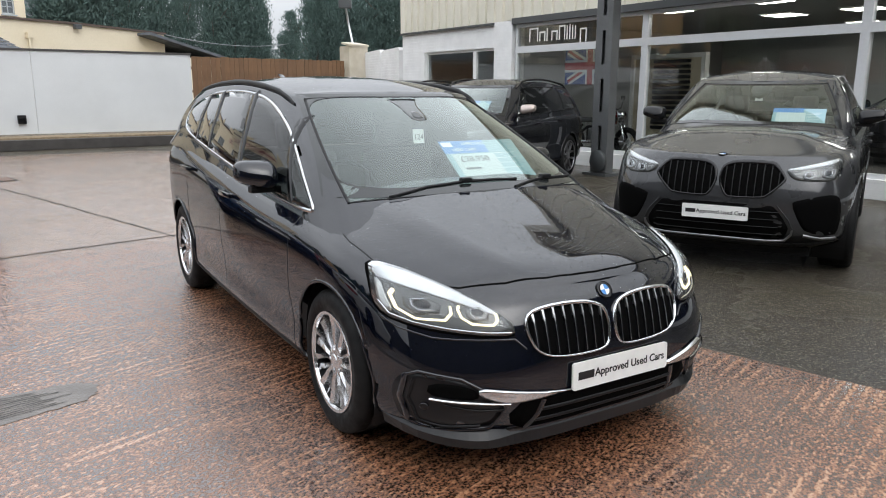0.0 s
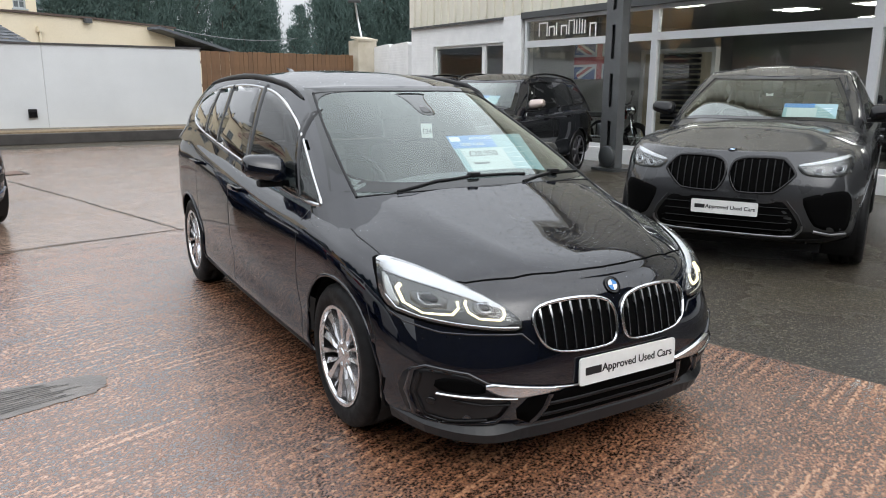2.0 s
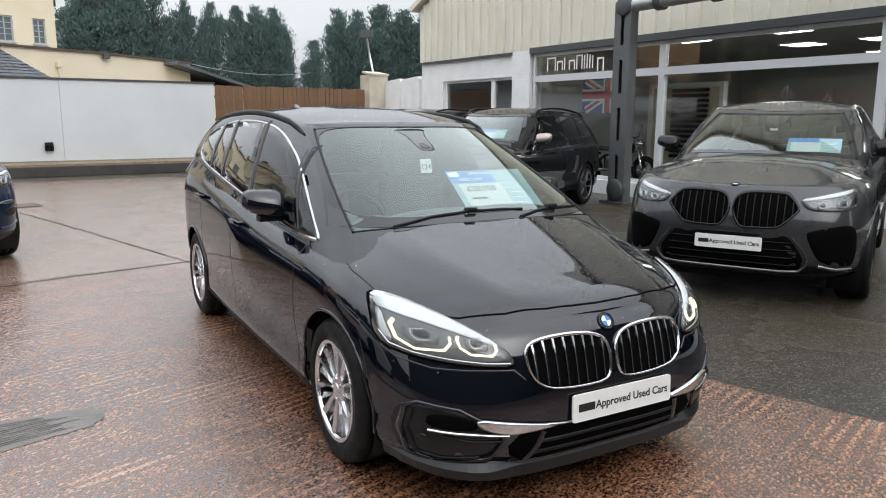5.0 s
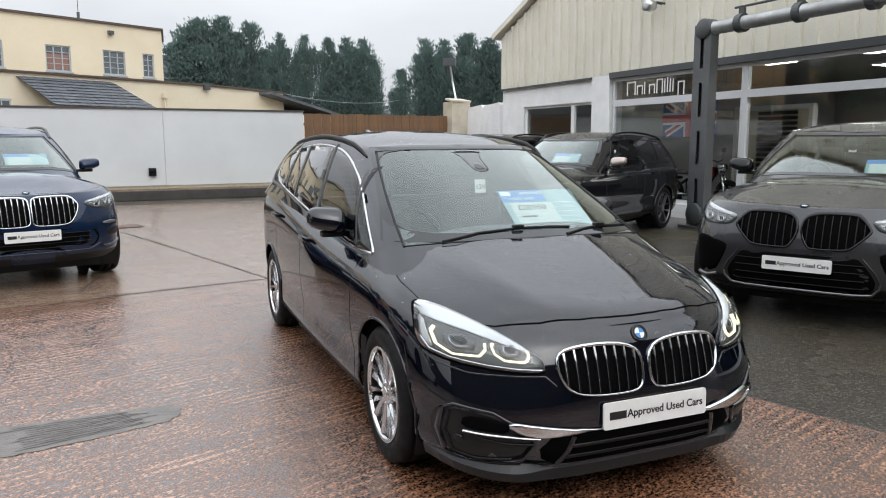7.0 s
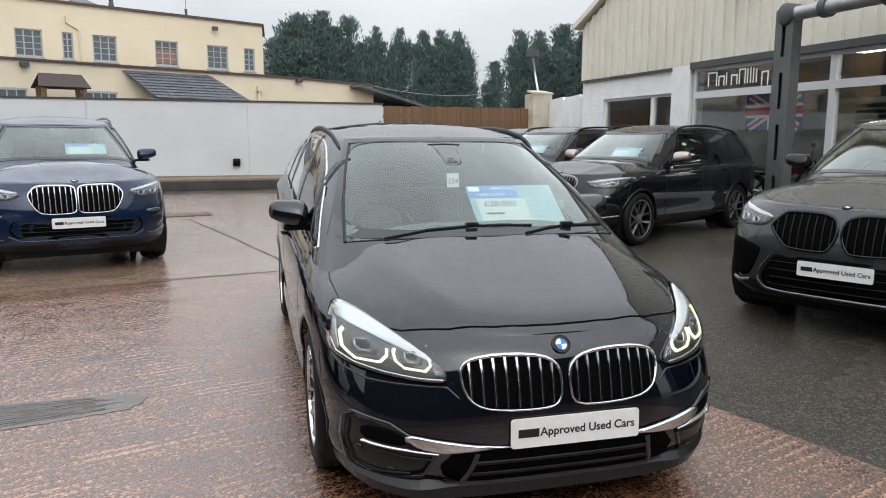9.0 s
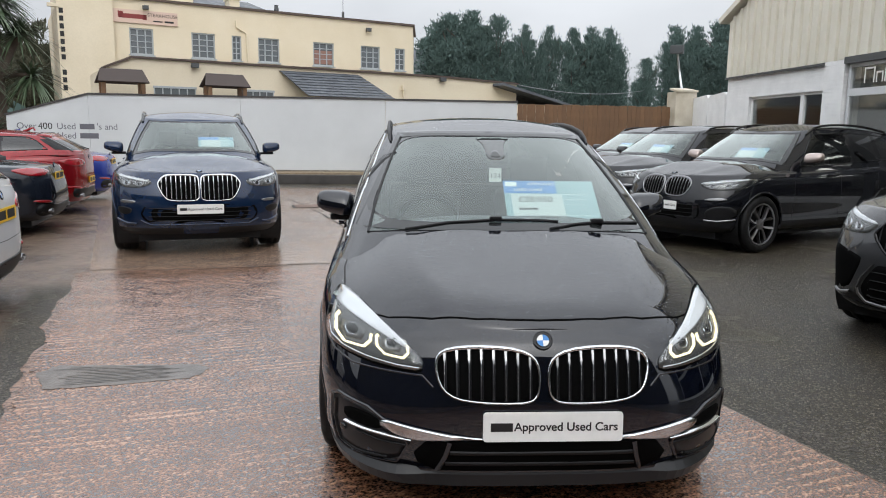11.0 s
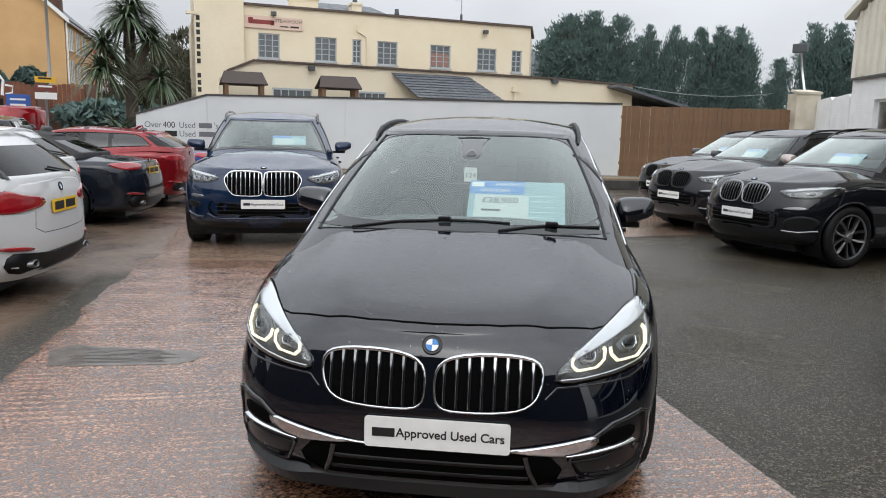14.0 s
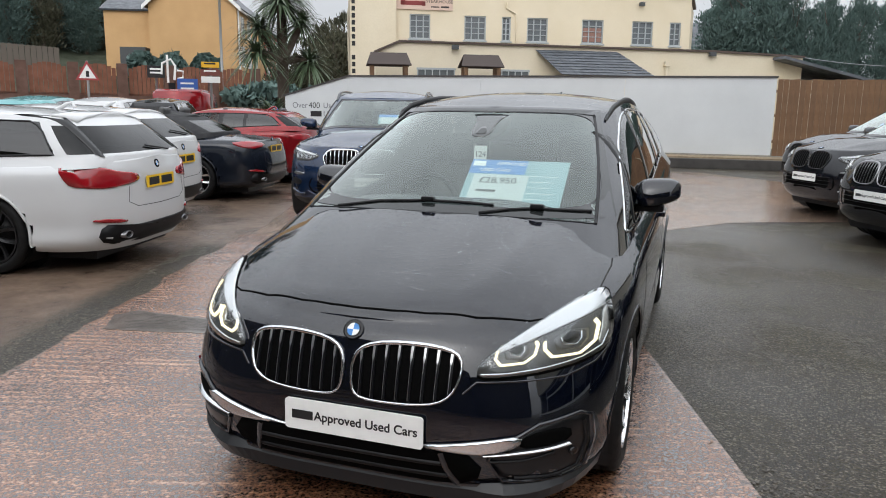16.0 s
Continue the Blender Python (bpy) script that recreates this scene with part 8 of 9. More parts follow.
for r in range(9):
    t0, t1 = r / 9, (r + 1) / 9
    n_ = 12
    for c in range(n_):
        def pt(u, v, up):
            l0, l1 = 5.56 + (6.37 - 5.56) * v, 9.06 + (10.3 - 9.06) * v
            return Vector((l0 + (l1 - l0) * u, -0.05 - 1.15 * v, 3.95 - 1.03 * v + up))
        u0, u1 = (c + 0.02) / n_, (c + 0.98) / n_
        bm = bmesh.new()
        jit = random.uniform(0, 0.012)
        slab3(bm, [pt(u0, t1 + 0.02, 0.03 + jit), pt(u1, t1 + 0.02, 0.03 + jit), pt(u1, t0, 0.0), pt(u0, t0, 0.0)], 0.02)
        part("slate", bm, M_SLATE, lean)
bm = bmesh.new()
slab3(bm, [(16.2, -0.9, 3.9), (21.2, -0.9, 2.85), (21.2, 2.5, 2.85), (16.2, 2.5, 3.9)], 0.12)
part("side_roof", bm, M_SLATE, wing)
part("side_wall", boxes((16.2, 20.5, -0.7, 2.4, 0, 2.9)), M_CREAMW, wing)
for s0 in (-1.3, 2.35):
    pc = thing("porch", LOW @ pose(s0, -1.0, 0), "small dark shingled porch roof on timber posts", "porch", "porch roofs")
    bm = bmesh.new()
    slab3(bm, [(-0.1, -0.5, 3.15), (1.6, -0.5, 3.15), (1.45, 0.0, 3.62), (0.05, 0.0, 3.62)], 0.06)
    slab3(bm, [(1.6, 0.5, 3.15), (-0.1, 0.5, 3.15), (0.05, 0.0, 3.62), (1.45, 0.0, 3.62)], 0.06)
    part("roof", bm, plain("dark shingles", (0.06, 0.045, 0.04), 0.8), pc)
    for px, py in ((0.1, -0.35), (1.4, -0.35), (0.1, 0.35), (1.4, 0.35)):
        part("post", boxes((px - 0.07, px + 0.07, py - 0.07, py + 0.07, 0, 3.16)), M_FENCE, pc)
for s0, s1 in ((0.7, 2.2), (3.9, 5.3)):
    win = part("window", boxes((s0, s1, -0.03, 0.02, 1.6, 3.1)), M_PANE, wing)
    part("window_frame", boxes((s0 - 0.05, s1 + 0.05, -0.06, -0.03, 3.05, 3.13), *[(s0 + (s1 - s0) * k / 5 - 0.02, s0 + (s1 - s0) * k / 5 + 0.02, -0.05, -0.03, 1.6, 3.05) for k in range(6)]), M_WINB, win)
for s, z in ((2.2, 3.95), (13.3, 3.95)):
    part("wall_light", boxes((s - 0.14, s + 0.14, -0.25, -0.06, z - 0.09, z + 0.09), (s - 0.03, s + 0.03, -0.08, 0, z - 0.04, z + 0.04), bevel=0.02), M_DARKF, wing)
bm = bmesh.new()
tube(bm, [(11.3, -0.1, 3.6), (11.3, -0.1, 2.5)], 0.05, 8)
box(bm, 11.2, 11.4, -0.2, 0, 3.4, 3.6)
part("drainpipe", bm, M_CREAMW, wing)

# ---- trees ----
M_PEBBLE = grained("grey render", (0.42, 0.41, 0.39), 0.85, 0.2, 0.8, 20, 0.2, 0.004)
M_LEAF = grained("dark cypress foliage", (0.12, 0.178, 0.165), 0.7, 0.3, 0.6, 6, 0.0, stain=(0.45, 0.5, 0.45))
M_LEAF2 = grained("mixed winter foliage", (0.11, 0.11, 0.075), 0.8, 0.6, 0.6, 6, 0.0, stain=(0.5, 0.5, 0.5))
for m_ in (M_LEAF, M_LEAF2):
    m_.node_tree.nodes["Principled BSDF"].inputs["Specular IOR Level"].default_value = 0.12
M_BARK = grained("grey-brown bark", (0.12, 0.09, 0.07), 0.9, 0.5, 4, 40, 0.6, 0.02)


def tree_meshes(seed, h, r, n, spire=True):
    """Trunk with limbs, and a crown of many small sprays gathered round several leaders."""
    rg = np.random.RandomState(seed)
    bm = bmesh.new()
    tube(bm, [(0, 0, 0), (0.05, 0, h * 0.4), (0.0, 0.05, h * 0.9)], [0.22, 0.14, 0.03], 8)
    for k in range(9):
        a, z = rg.rand() * 6.28, h * (0.15 + 0.6 * rg.rand())
        d = r * (0.5 + 0.4 * rg.rand())
        tube(bm, [(0, 0, z), (d * 0.5 * math.cos(a), d * 0.5 * math.sin(a), z + d * 0.25), (d * math.cos(a), d * math.sin(a), z + d * 0.7)], [0.07, 0.045, 0.015], 5)
    trunk = link_mesh("trunk", bm, M_BARK)
    vs, fs = [], []

    def spray(c, way, L_, w):
        sd_ = np.cross(way, rg.randn(3))
        sd_ /= np.linalg.norm(sd_)
        i = len(vs)
        vs.extend([tuple(c - way * L_ * 0.5), tuple(c + sd_ * w - way * 0.05 * L_), tuple(c + way * L_ * 0.6 + sd_ * w * 0.2), tuple(c - sd_ * w + way * 0.1 * L_)])
        fs.extend([(i, i + 1, i + 2), (i, i + 2, i + 3)])

    # boughs in uneven tiers, each carrying a flattened, ragged plume of sprays
    tops = [(0.0, 0.0, h)] + [(r * 0.45 * math.cos(a), r * 0.45 * math.sin(a), h * (0.72 + 0.22 * rg.rand())) for a in rg.rand(3) * 6.28]
    boughs = int(n / 40)
    for k in range(boughs):
        tx, ty, th = tops[rg.randint(len(tops))]
        t = rg.rand() ** 0.85
        z = th * (0.03 + 0.90 * t)
        prof = (1.1 * (1 - t) ** 0.36 * min(1, 0.5 + 3 * t) if spire else math.sin(math.pi * min(0.97, 0.12 + 0.88 * t)) ** 0.6)
        reach = r * prof * (0.5 + 0.6 * rg.rand()) + 0.12
        a = rg.rand() * 6.283
        out = np.array([math.cos(a), math.sin(a), 0.75 + 0.9 * t + 0.25 * rg.randn()])
        out /= np.linalg.norm(out)
        root = np.array([tx * t, ty * t, z])
        for q in range(40):
            f = rg.rand() ** 0.6
            wide = reach * 0.26 * (1 - 0.7 * f) + 0.05
            c = root + out * reach * f + rg.randn(3) * np.array([wide, wide, wide * 0.5])
            way = out + np.array([0, 0, 0.25]) + rg.randn(3) * 0.3
            way /= np.linalg.norm(way)
            L_ = (0.12 + 0.17 * rg.rand()) * (1.0 if spire else 1.6)
            spray(c, way, L_, L_ * (0.10 + 0.10 * rg.rand()))
    me = bpy.data.meshes.new("crown")
    me.from_pydata(vs, [], fs)
    me.materials.append(M_LEAF if spire else M_LEAF2)
    return trunk, me


TREES = [tree_meshes(11, 9.6, 2.1, 22000), tree_meshes(23, 8.6, 1.8, 18000), tree_meshes(37, 10.2, 2.2, 23000), tree_meshes(5, 7.2, 2.6, 5500, False)]


def plant_tree(x, y, k, s, turn, label, group, z=0.0, wide=1.0):
    girth = s * wide * (1.3 if k < 3 else 1.05)
    t = thing("tree", pose(x, y, z, 0, 0, turn) @ Matrix.Diagonal((girth, girth, s * (1.06 if k < 3 else 1.0), 1)), label, "tree", group)
    for nm, me in zip(("trunk", "crown"), TREES[k]):
        o = new(nm, me)
        o.parent = t
    return t


rt = random.Random(8)
line = [(-24.8, 48.6, 0, 0.96, 1.0), (-23.9, 49.0, 2, 0.96, 0.9), (-22.6, 49.7, 1, 1.17, 0.9), (-21.8, 50.1, 0, 0.89, 0.7), (-20.8, 50.5, 2, 0.95, 0.75), (-19.1, 51.4, 1, 1.06, 0.5), (-17.5, 51.9, 0, 0.93, 0.55), (-15.8, 52.4, 2, 0.86, 0.65), (-14.6, 52.9, 1, 1.03, 0.75), (-13.4, 53.3, 0, 0.91, 0.7), (-10.0, 49.9, 2, 0.62, 0.75), (-9.1, 54.3, 1, 1.03, 0.75), (-7.7, 54.5, 0, 0.91, 0.75), (-6.0, 54.8, 2, 0.9, 0.95), (-4.4, 55.0, 1, 1.04, 0.9), (-2.2, 55.2, 0, 1.0, 1.0), (0.2, 55.4, 1, 1.05, 1.0), (2.6, 55.5, 2, 0.95, 1.0)]
for x, y, k, s, wide in line:
    plant_tree(x, y, k, s, rt.uniform(0, 360), "tall dark green cypress tree in a row", "row of cypress trees", wide=wide)
for x in (-27.2, -25.1, -22.7, -20.9, -15.4, -13.9, -8.6, -6.6, -4.4, -2.0, 0.3, 2.7, 4.9):
    plant_tree(x + rt.uniform(-0.3, 0.3), 56.5 + 0.11 * x + rt.uniform(0, 2.5), rt.randrange(3), rt.uniform(0.62, 0.76), rt.uniform(0, 360), "dark green cypress tree behind the row", "row of cypress trees")
for i in range(12):
    plant_tree(-26 + i * 2.4 + rt.uniform(-0.5, 0.5), 46.0 + i * 0.55 + rt.uniform(-1, 1), 3, rt.uniform(0.32, 0.44), rt.uniform(0, 360), "low winter shrub tree below the cypresses", "low shrub trees")
# cable from the hotel wing to the trees, and the slate roof showing past the hotel
bm = bmesh.new()
a, b = LOW @ Vector((17.5, 0.2, 3.97)), Vector((-10.0, 49.9, 4.45))
tube(bm, [a.lerp(b, k / 16) + Vector((0, 0, -0.35 * 4 * (k / 16) * (1 - k / 16))) for k in range(17)], 0.018, 5)
solid("overhead_cable", bm, plain("grey cable", (0.25, 0.26, 0.27), 0.6), "thin grey cable slung between the hotel and a tree", "cable")
far = thing("far_house", pose(-36.6, 68.8, 0, 0, 0, 30.7), "far rendered house with a grey slate roof", "house")
part("wall", boxes((-4.5, 4.5, -3.2, 3.2, 0, 7.5)), M_PEBBLE, far)
bm = bmesh.new()
slab3(bm, [(-4.8, -3.6, 7.2), (4.8, -3.6, 7.2), (4.8, 0, 10.1), (-4.8, 0, 10.1)], 0.15)
slab3(bm, [(4.8, 3.6, 7.2), (-4.8, 3.6, 7.2), (-4.8, 0, 10.1), (4.8, 0, 10.1)], 0.15)
part("roof", bm, M_SLATE, far)
# wooded hill to the west
M_GRASS = grained("rough grass bank", (0.04, 0.05, 0.026), 0.9, 0.6, 1.2, 30, 0.6, 0.02)
bm = bmesh.new()
slab3(bm, [(-33.0, 21.5, -0.2), (-36.5, 4.0, -0.2), (-70.0, -2.0, 9.0), (-66.0, 24.0, 8.0)], 0.5)
bmesh.ops.recalc_face_normals(bm, faces=bm.faces)
solid("bank", bm, M_GRASS, "rough grassy bank rising behind the road", "bank", kind="structure")
for i in range(15):
    x, y = -61 + rt.uniform(-6, 3), -6 + i * 1.9 + rt.uniform(-1, 1)
    plant_tree(x, y, 3 if i % 3 else 2, rt.uniform(1.0, 1.5), rt.uniform(0, 360), "dark tree on the wooded hill", "trees on the hill", 6.0)
for i in range(20):
    plant_tree(-54 + rt.uniform(-3, 3), -8 + i * 1.5 + rt.uniform(-0.7, 0.7), (0, 2, 3)[i % 3], rt.uniform(0.55, 0.8), rt.uniform(0, 360), "dark tree on the wooded hill", "trees on the hill", 4.6)
for x, y, s in ((-38.0, 26.5, 0.75), (-41.5, 28.5, 0.9), (-37.0, 29.0, 0.6), (-44.0, 30.0, 1.0), (-35.0, 27.0, 0.45), (-48, 33, 1.2), (-52, 36, 1.3), (-36.6, 21.6, 0.55), (-37.6, 23.2, 0.62), (-36.2, 24.6, 0.6), (-39.5, 25.2, 0.8), (-41.0, 31.0, 0.8)):
    plant_tree(x, y, 3, s, rt.uniform(0, 360), "brown winter tree beside the road", "roadside trees", 0.0)

# ---- orange house on the bank ----
M_ORANGE = grained("ochre painted render", (0.60, 0.37, 0.17), 0.8, 0.15, 0.6, 16, 0.2, 0.005)
M_BRICK = grained("dark red brick wall", (0.14, 0.075, 0.055), 0.9, 0.5, 2.5, 25, 0.6, 0.02)
hu = Vector((0.578, 0.816, 0))
HOU = pose(-43.98, 17.15, 0.6, 0, 0, math.degrees(math.atan2(hu.y, hu.x)))
house = thing("house", HOU, "ochre rendered gabled house with white bargeboards", "house")
bm = bmesh.new()
prof = [(0, -0.6), (5.2, -0.6), (5.2, 6.9), (2.6, 9.2), (0, 6.9)]
a = [bm.verts.new((x, 0, z)) for x, z in prof]
b = [bm.verts.new((x, 10, z)) for x, z in prof]
bm.faces.new(a)
bm.faces.new(b[::-1])
for i in range(5):
    bm.faces.new((a[i], b[i], b[(i + 1) % 5], a[(i + 1) % 5]))
bmesh.ops.recalc_face_normals(bm, faces=bm.faces)
box(bm, -2.9, 0, 0.8, 9, -0.6, 6.6)
part("wall", bm, M_ORANGE, house)
bm = bmesh.new()
slab3(bm, [(-0.3, -0.25, 6.72), (2.6, -0.25, 9.3), (2.6, 10.3, 9.3), (-0.3, 10.3, 6.72)], 0.12)
slab3(bm, [(2.6, -0.25, 9.3), (5.5, -0.25, 6.72), (5.5, 10.3, 6.72), (2.6, 10.3, 9.3)], 0.12)
slab3(bm, [(-3.1, 0.6, 6.6), (0, 0.6, 6.6), (0, 5.0, 8.6), (-3.1, 5.0, 8.6)], 0.12)
part("roof", bm, M_SLATE, house)
bm = bmesh.new()
slab3(bm, [(-0.3, -0.3, 6.75), (-0.3, -0.3, 6.5), (2.6, -0.3, 9.08), (2.6, -0.3, 9.33)], 0.06)
slab3(bm, [(5.5, -0.3, 6.5), (5.5, -0.3, 6.75), (2.6, -0.3, 9.33), (2.6, -0.3, 9.08)], 0.06)
box(bm, 5.3, 5.45, -0.1, 10, 6.6, 6.75)
part("bargeboard", bm, M_WHITE, house)
part("chimney", boxes((3.6, 4.5, 3, 3.9, 7.5, 10.5)), M_BRICK, house)
for y in (1.2, 3.4, 5.6):
    for z in (3.4, 5.2):
        win = part("window", boxes((5.19, 5.22, y, y + 0.9, z, z + 1.2)), M_PANE, house)
        part("window_frame", boxes((5.2, 5.25, y - 0.06, y, z, z + 1.2), (5.2, 5.25, y + 0.9, y + 0.96, z, z + 1.2), (5.2, 5.25, y + 0.42, y + 0.48, z, z + 1.2), (5.2, 5.28, y - 0.1, y + 1.0, z - 0.08, z)), M_WHITE, win)
bm = bmesh.new()
tube(bm, [(5.28, 0.15, 6.6), (5.28, 0.15, 2.0)], 0.06, 8)
part("drainpipe", bm, M_WHITE, house)
part("porch", boxes((-1.7, -0.2, -0.3, 0.9, 2.6, 4.3)), M_DARKF, house)

M_REDBR = grained("red painted brick", (0.36, 0.10, 0.07), 0.85, 0.3, 1.5, 30, 0.4, 0.01)
ter = thing("terraced_house", HOU @ pose(0, 10.35, 0), "red brick terraced house joined to the ochre one", "house")
bm = bmesh.new()
a = [bm.verts.new((x, 0, z - 0.25 if z > 1 else z)) for x, z in prof]
b = [bm.verts.new((x, 9, z - 0.25 if z > 1 else z)) for x, z in prof]
bm.faces.new(a)
bm.faces.new(b[::-1])
for i in range(5):
    bm.faces.new((a[i], b[i], b[(i + 1) % 5], a[(i + 1) % 5]))
bmesh.ops.recalc_face_normals(bm, faces=bm.faces)
part("wall", bm, M_REDBR, ter)
bm = bmesh.new()
slab3(bm, [(-0.3, 0.0, 6.47), (2.6, 0.0, 9.05), (2.6, 9.2, 9.05), (-0.3, 9.2, 6.47)], 0.12)
slab3(bm, [(2.6, 0.0, 9.05), (5.5, 0.0, 6.47), (5.5, 9.2, 6.47), (2.6, 9.2, 9.05)], 0.12)
part("roof", bm, M_SLATE, ter)
part("chimney", boxes((2.1, 3.1, 0.2, 1.2, 8.0, 10.0), (2.05, 3.15, 0.15, 1.25, 9.7, 9.85)), M_BRICK, ter)
for y in (0.9, 3.2, 5.5):
    for z in (3.3, 5.0):
        win = part("window", boxes((5.19, 5.22, y, y + 0.85, z, z + 1.15)), M_PANE, ter)
        part("window_frame", boxes((5.2, 5.25, y - 0.06, y, z, z + 1.15), (5.2, 5.25, y + 0.85, y + 0.91, z, z + 1.15), (5.2, 5.28, y - 0.1, y + 0.95, z - 0.08, z)), M_WHITE, win)

# brick retaining wall with arched timber panels
pa, pb = Vector((-35.1, 6.0, 0)), Vector((-32.6, 17.0, 0))
dv = pb - pa
RET = pose(pa.x, pa.y, 0, 0, 0, math.degrees(math.atan2(dv.y, dv.x)))
ret = thing("retaining_wall", RET, "dark brick retaining wall with arched timber panels", "wall", kind="structure")
part("brickwork", boxes((-6, 15.5, 0.1, 0.5, 0, 2.0), *[(k * 2.05 - 6.0, k * 2.05 - 5.55, -0.05, 0.5, 0, 3.35) for k in range(10)], bevel=0.02), M_BRICK, ret)
M_PANELW = grained("red-brown timber panels", (0.2, 0.075, 0.04), 0.75, 0.4, 3, 50, 0.3, 0.003)
for k in range(9):
    for j in range(8):
        x = k * 2.05 - 5.5 + j * 0.19
        hgt = 3.1 + 0.22 * math.sin(math.pi * (j + 0.5) / 8)
        part("slat", boxes((x, x + 0.17, 0.1, 0.14, 1.9, hgt)), M_PANELW, ret)
far_fence = thing("fence", pose(-38.5, 2.5, 2.6, 0, 0, math.degrees(math.atan2(dv.y, dv.x))), "weathered grey board fence on the bank", "fence")
for k in range(34):
    part("board", boxes((k * 0.24, k * 0.24 + 0.22, 0, 0.03, 0, 1.9 - 0.012 * k)), plain("weathered grey boards", (0.13, 0.11, 0.09), 0.9), far_fence)


def hedge(x, y, z, sx, sy, sz, n, label):
    rg = np.random.RandomState(int(abs(x * 7 + y * 3)))
    vs, fs = [], []
    for k in range(n):
        d = rg.randn(3)
        d /= np.linalg.norm(d)
        c = d * np.array([sx, sy, sz]) * (0.8 + 0.25 * rg.rand()) + np.array([0, 0, sz])
        if c[2] < 0:
            c[2] = abs(c[2])
        u, v = rg.randn(3) * 0.13, rg.randn(3) * 0.13
        i = len(vs)
        vs += [tuple(c - u), tuple(c + v), tuple(c + u), tuple(c - v)]
        fs += [(i, i + 1, i + 2, i + 3)]
    me = bpy.data.meshes.new("foliage")
    me.from_pydata(vs, [], fs)
    me.materials.append(M_LEAF)
    t = thing("shrub", pose(x, y, z), label, "shrub", "clipped shrubs by the house")
    o = new("foliage", me)
    o.parent = t
    bm = bmesh.new()
    tube(bm, [(0, 0, -0.5), (0, 0, sz)], 0.08, 6)
    part("stem", bm, M_BARK, t)


for x, y in ((-41.3, 17.4), (-40.6, 19.2), (-41.8, 15.9)):
    hedge(x, y, 2.9, 0.75, 0.75, 0.75, 900, "clipped dark green shrub before the house")
hedge(-31.5, 18.5, 1.2, 1.6, 2.0, 0.7, 1500, "overgrown mossy hedge bank")
hedge(-29.5, 20.5, 0.6, 1.4, 1.8, 0.8, 1500, "overgrown hedge beside the road")
hedge(-26.5, 19.0, 0.2, 1.2, 1.4, 0.9, 1300, "brown shrub behind the hoarding")

# ---- palm ----
M_FROND = grained("palm frond green", (0.085, 0.125, 0.065), 0.5, 0.4, 2, 30, 0.0)


def frond_head(bm, c, n, length, rg, up=0.3):
    for k in range(n):
        a = rg.uniform(0, 6.283)
        e = rg.uniform(-0.5, 1.2)
        d = Vector((math.cos(a) * math.cos(e), math.sin(a) * math.cos(e), math.sin(e) + up * 0.3)).normalized()
        L_ = length * rg.uniform(0.7, 1.1)
        sd_ = d.cross(Vector((0, 0, 1))).normalized()
        prev = None
        for j in range(5):
            t = j / 4
            p = Vector(c) + d * L_ * t + Vector((0, 0, -0.55 * L_ * t * t))
            w = 0.035 * (1 - t) ** 0.6 + 0.004
            row = (bm.verts.new(p - sd_ * w), bm.verts.new(p + sd_ * w))
            if prev:
                bm.faces.new((prev[0], prev[1], row[1], row[0]))
            prev = row


def palm(x, y, s, label, heads):
    rg = random.Random(int(x * 10))
    t = thing("palm_tree", pose(x, y, 0) @ Matrix.Scale(s, 4), label, "palm tree")
    bm = bmesh.new()
    if heads:
        tube(bm, [(0, 0, 0), (0.05, 0, 1.5), (0, 0.05, 3.2)], [0.24, 0.2, 0.18], 10)
        for hx, hy, hz in heads:
            tube(bm, [(0, 0.05, 3.0), (hx * 0.6, hy * 0.6, 3.2 + (hz - 3.2) * 0.5), (hx, hy, hz)], [0.15, 0.12, 0.1], 8)
    else:
        tube(bm, [(0, 0, 0), (0, 0, 0.8)], [0.15, 0.12], 8)
    part("trunk", bm, M_BARK, t, smooth=True)
    for hx, hy, hz in heads or [(0, 0, 0.9)]:
        bm = bmesh.new()
        frond_head(bm, (hx, hy, hz), 150, 1.25, rg)
        part("frond_head", bm, M_FROND, t)


palm(-20.4, 13.6, 1.0, "branched palm with grey trunk and spiky green heads", [(0.3, 0.6, 4.2), (-0.2, -0.7, 4.0), (0.1, 0.1, 5.2), (-0.6, 0.4, 4.9), (0.5, -0.3, 4.8), (0.2, -1.0, 3.2), (0.3, 0.9, 3.0)])
palm(-19.9, 13.0, 1.3, "low spiky palm beside the hoarding", [])
palm(-21.5, 14.2, 1.2, "low spiky palm behind the hoarding", [])

# ---- road signs, poles ----
M_SIGNY = plain("yellow sign", (0.75, 0.42, 0.02), 0.5)
M_SIGNBR = plain("brown sign", (0.16, 0.04, 0.03), 0.5)
M_SIGNB = plain("blue sign", (0.03, 0.1, 0.36), 0.5)
M_POLE = plain("galvanised pole", (0.32, 0.33, 0.33), 0.5, 0.5)


def sign_post(t, x, y, d, h_extra, plates, label):
    """Signs on a pole, facing the yard; plates: (z offset, width, height, material, shape)."""
    return None


def face_yard(x, y):
    return pose(x, y, 0, 0, 0, math.degrees(math.atan2(1.0 - y, 2.5 - x)))


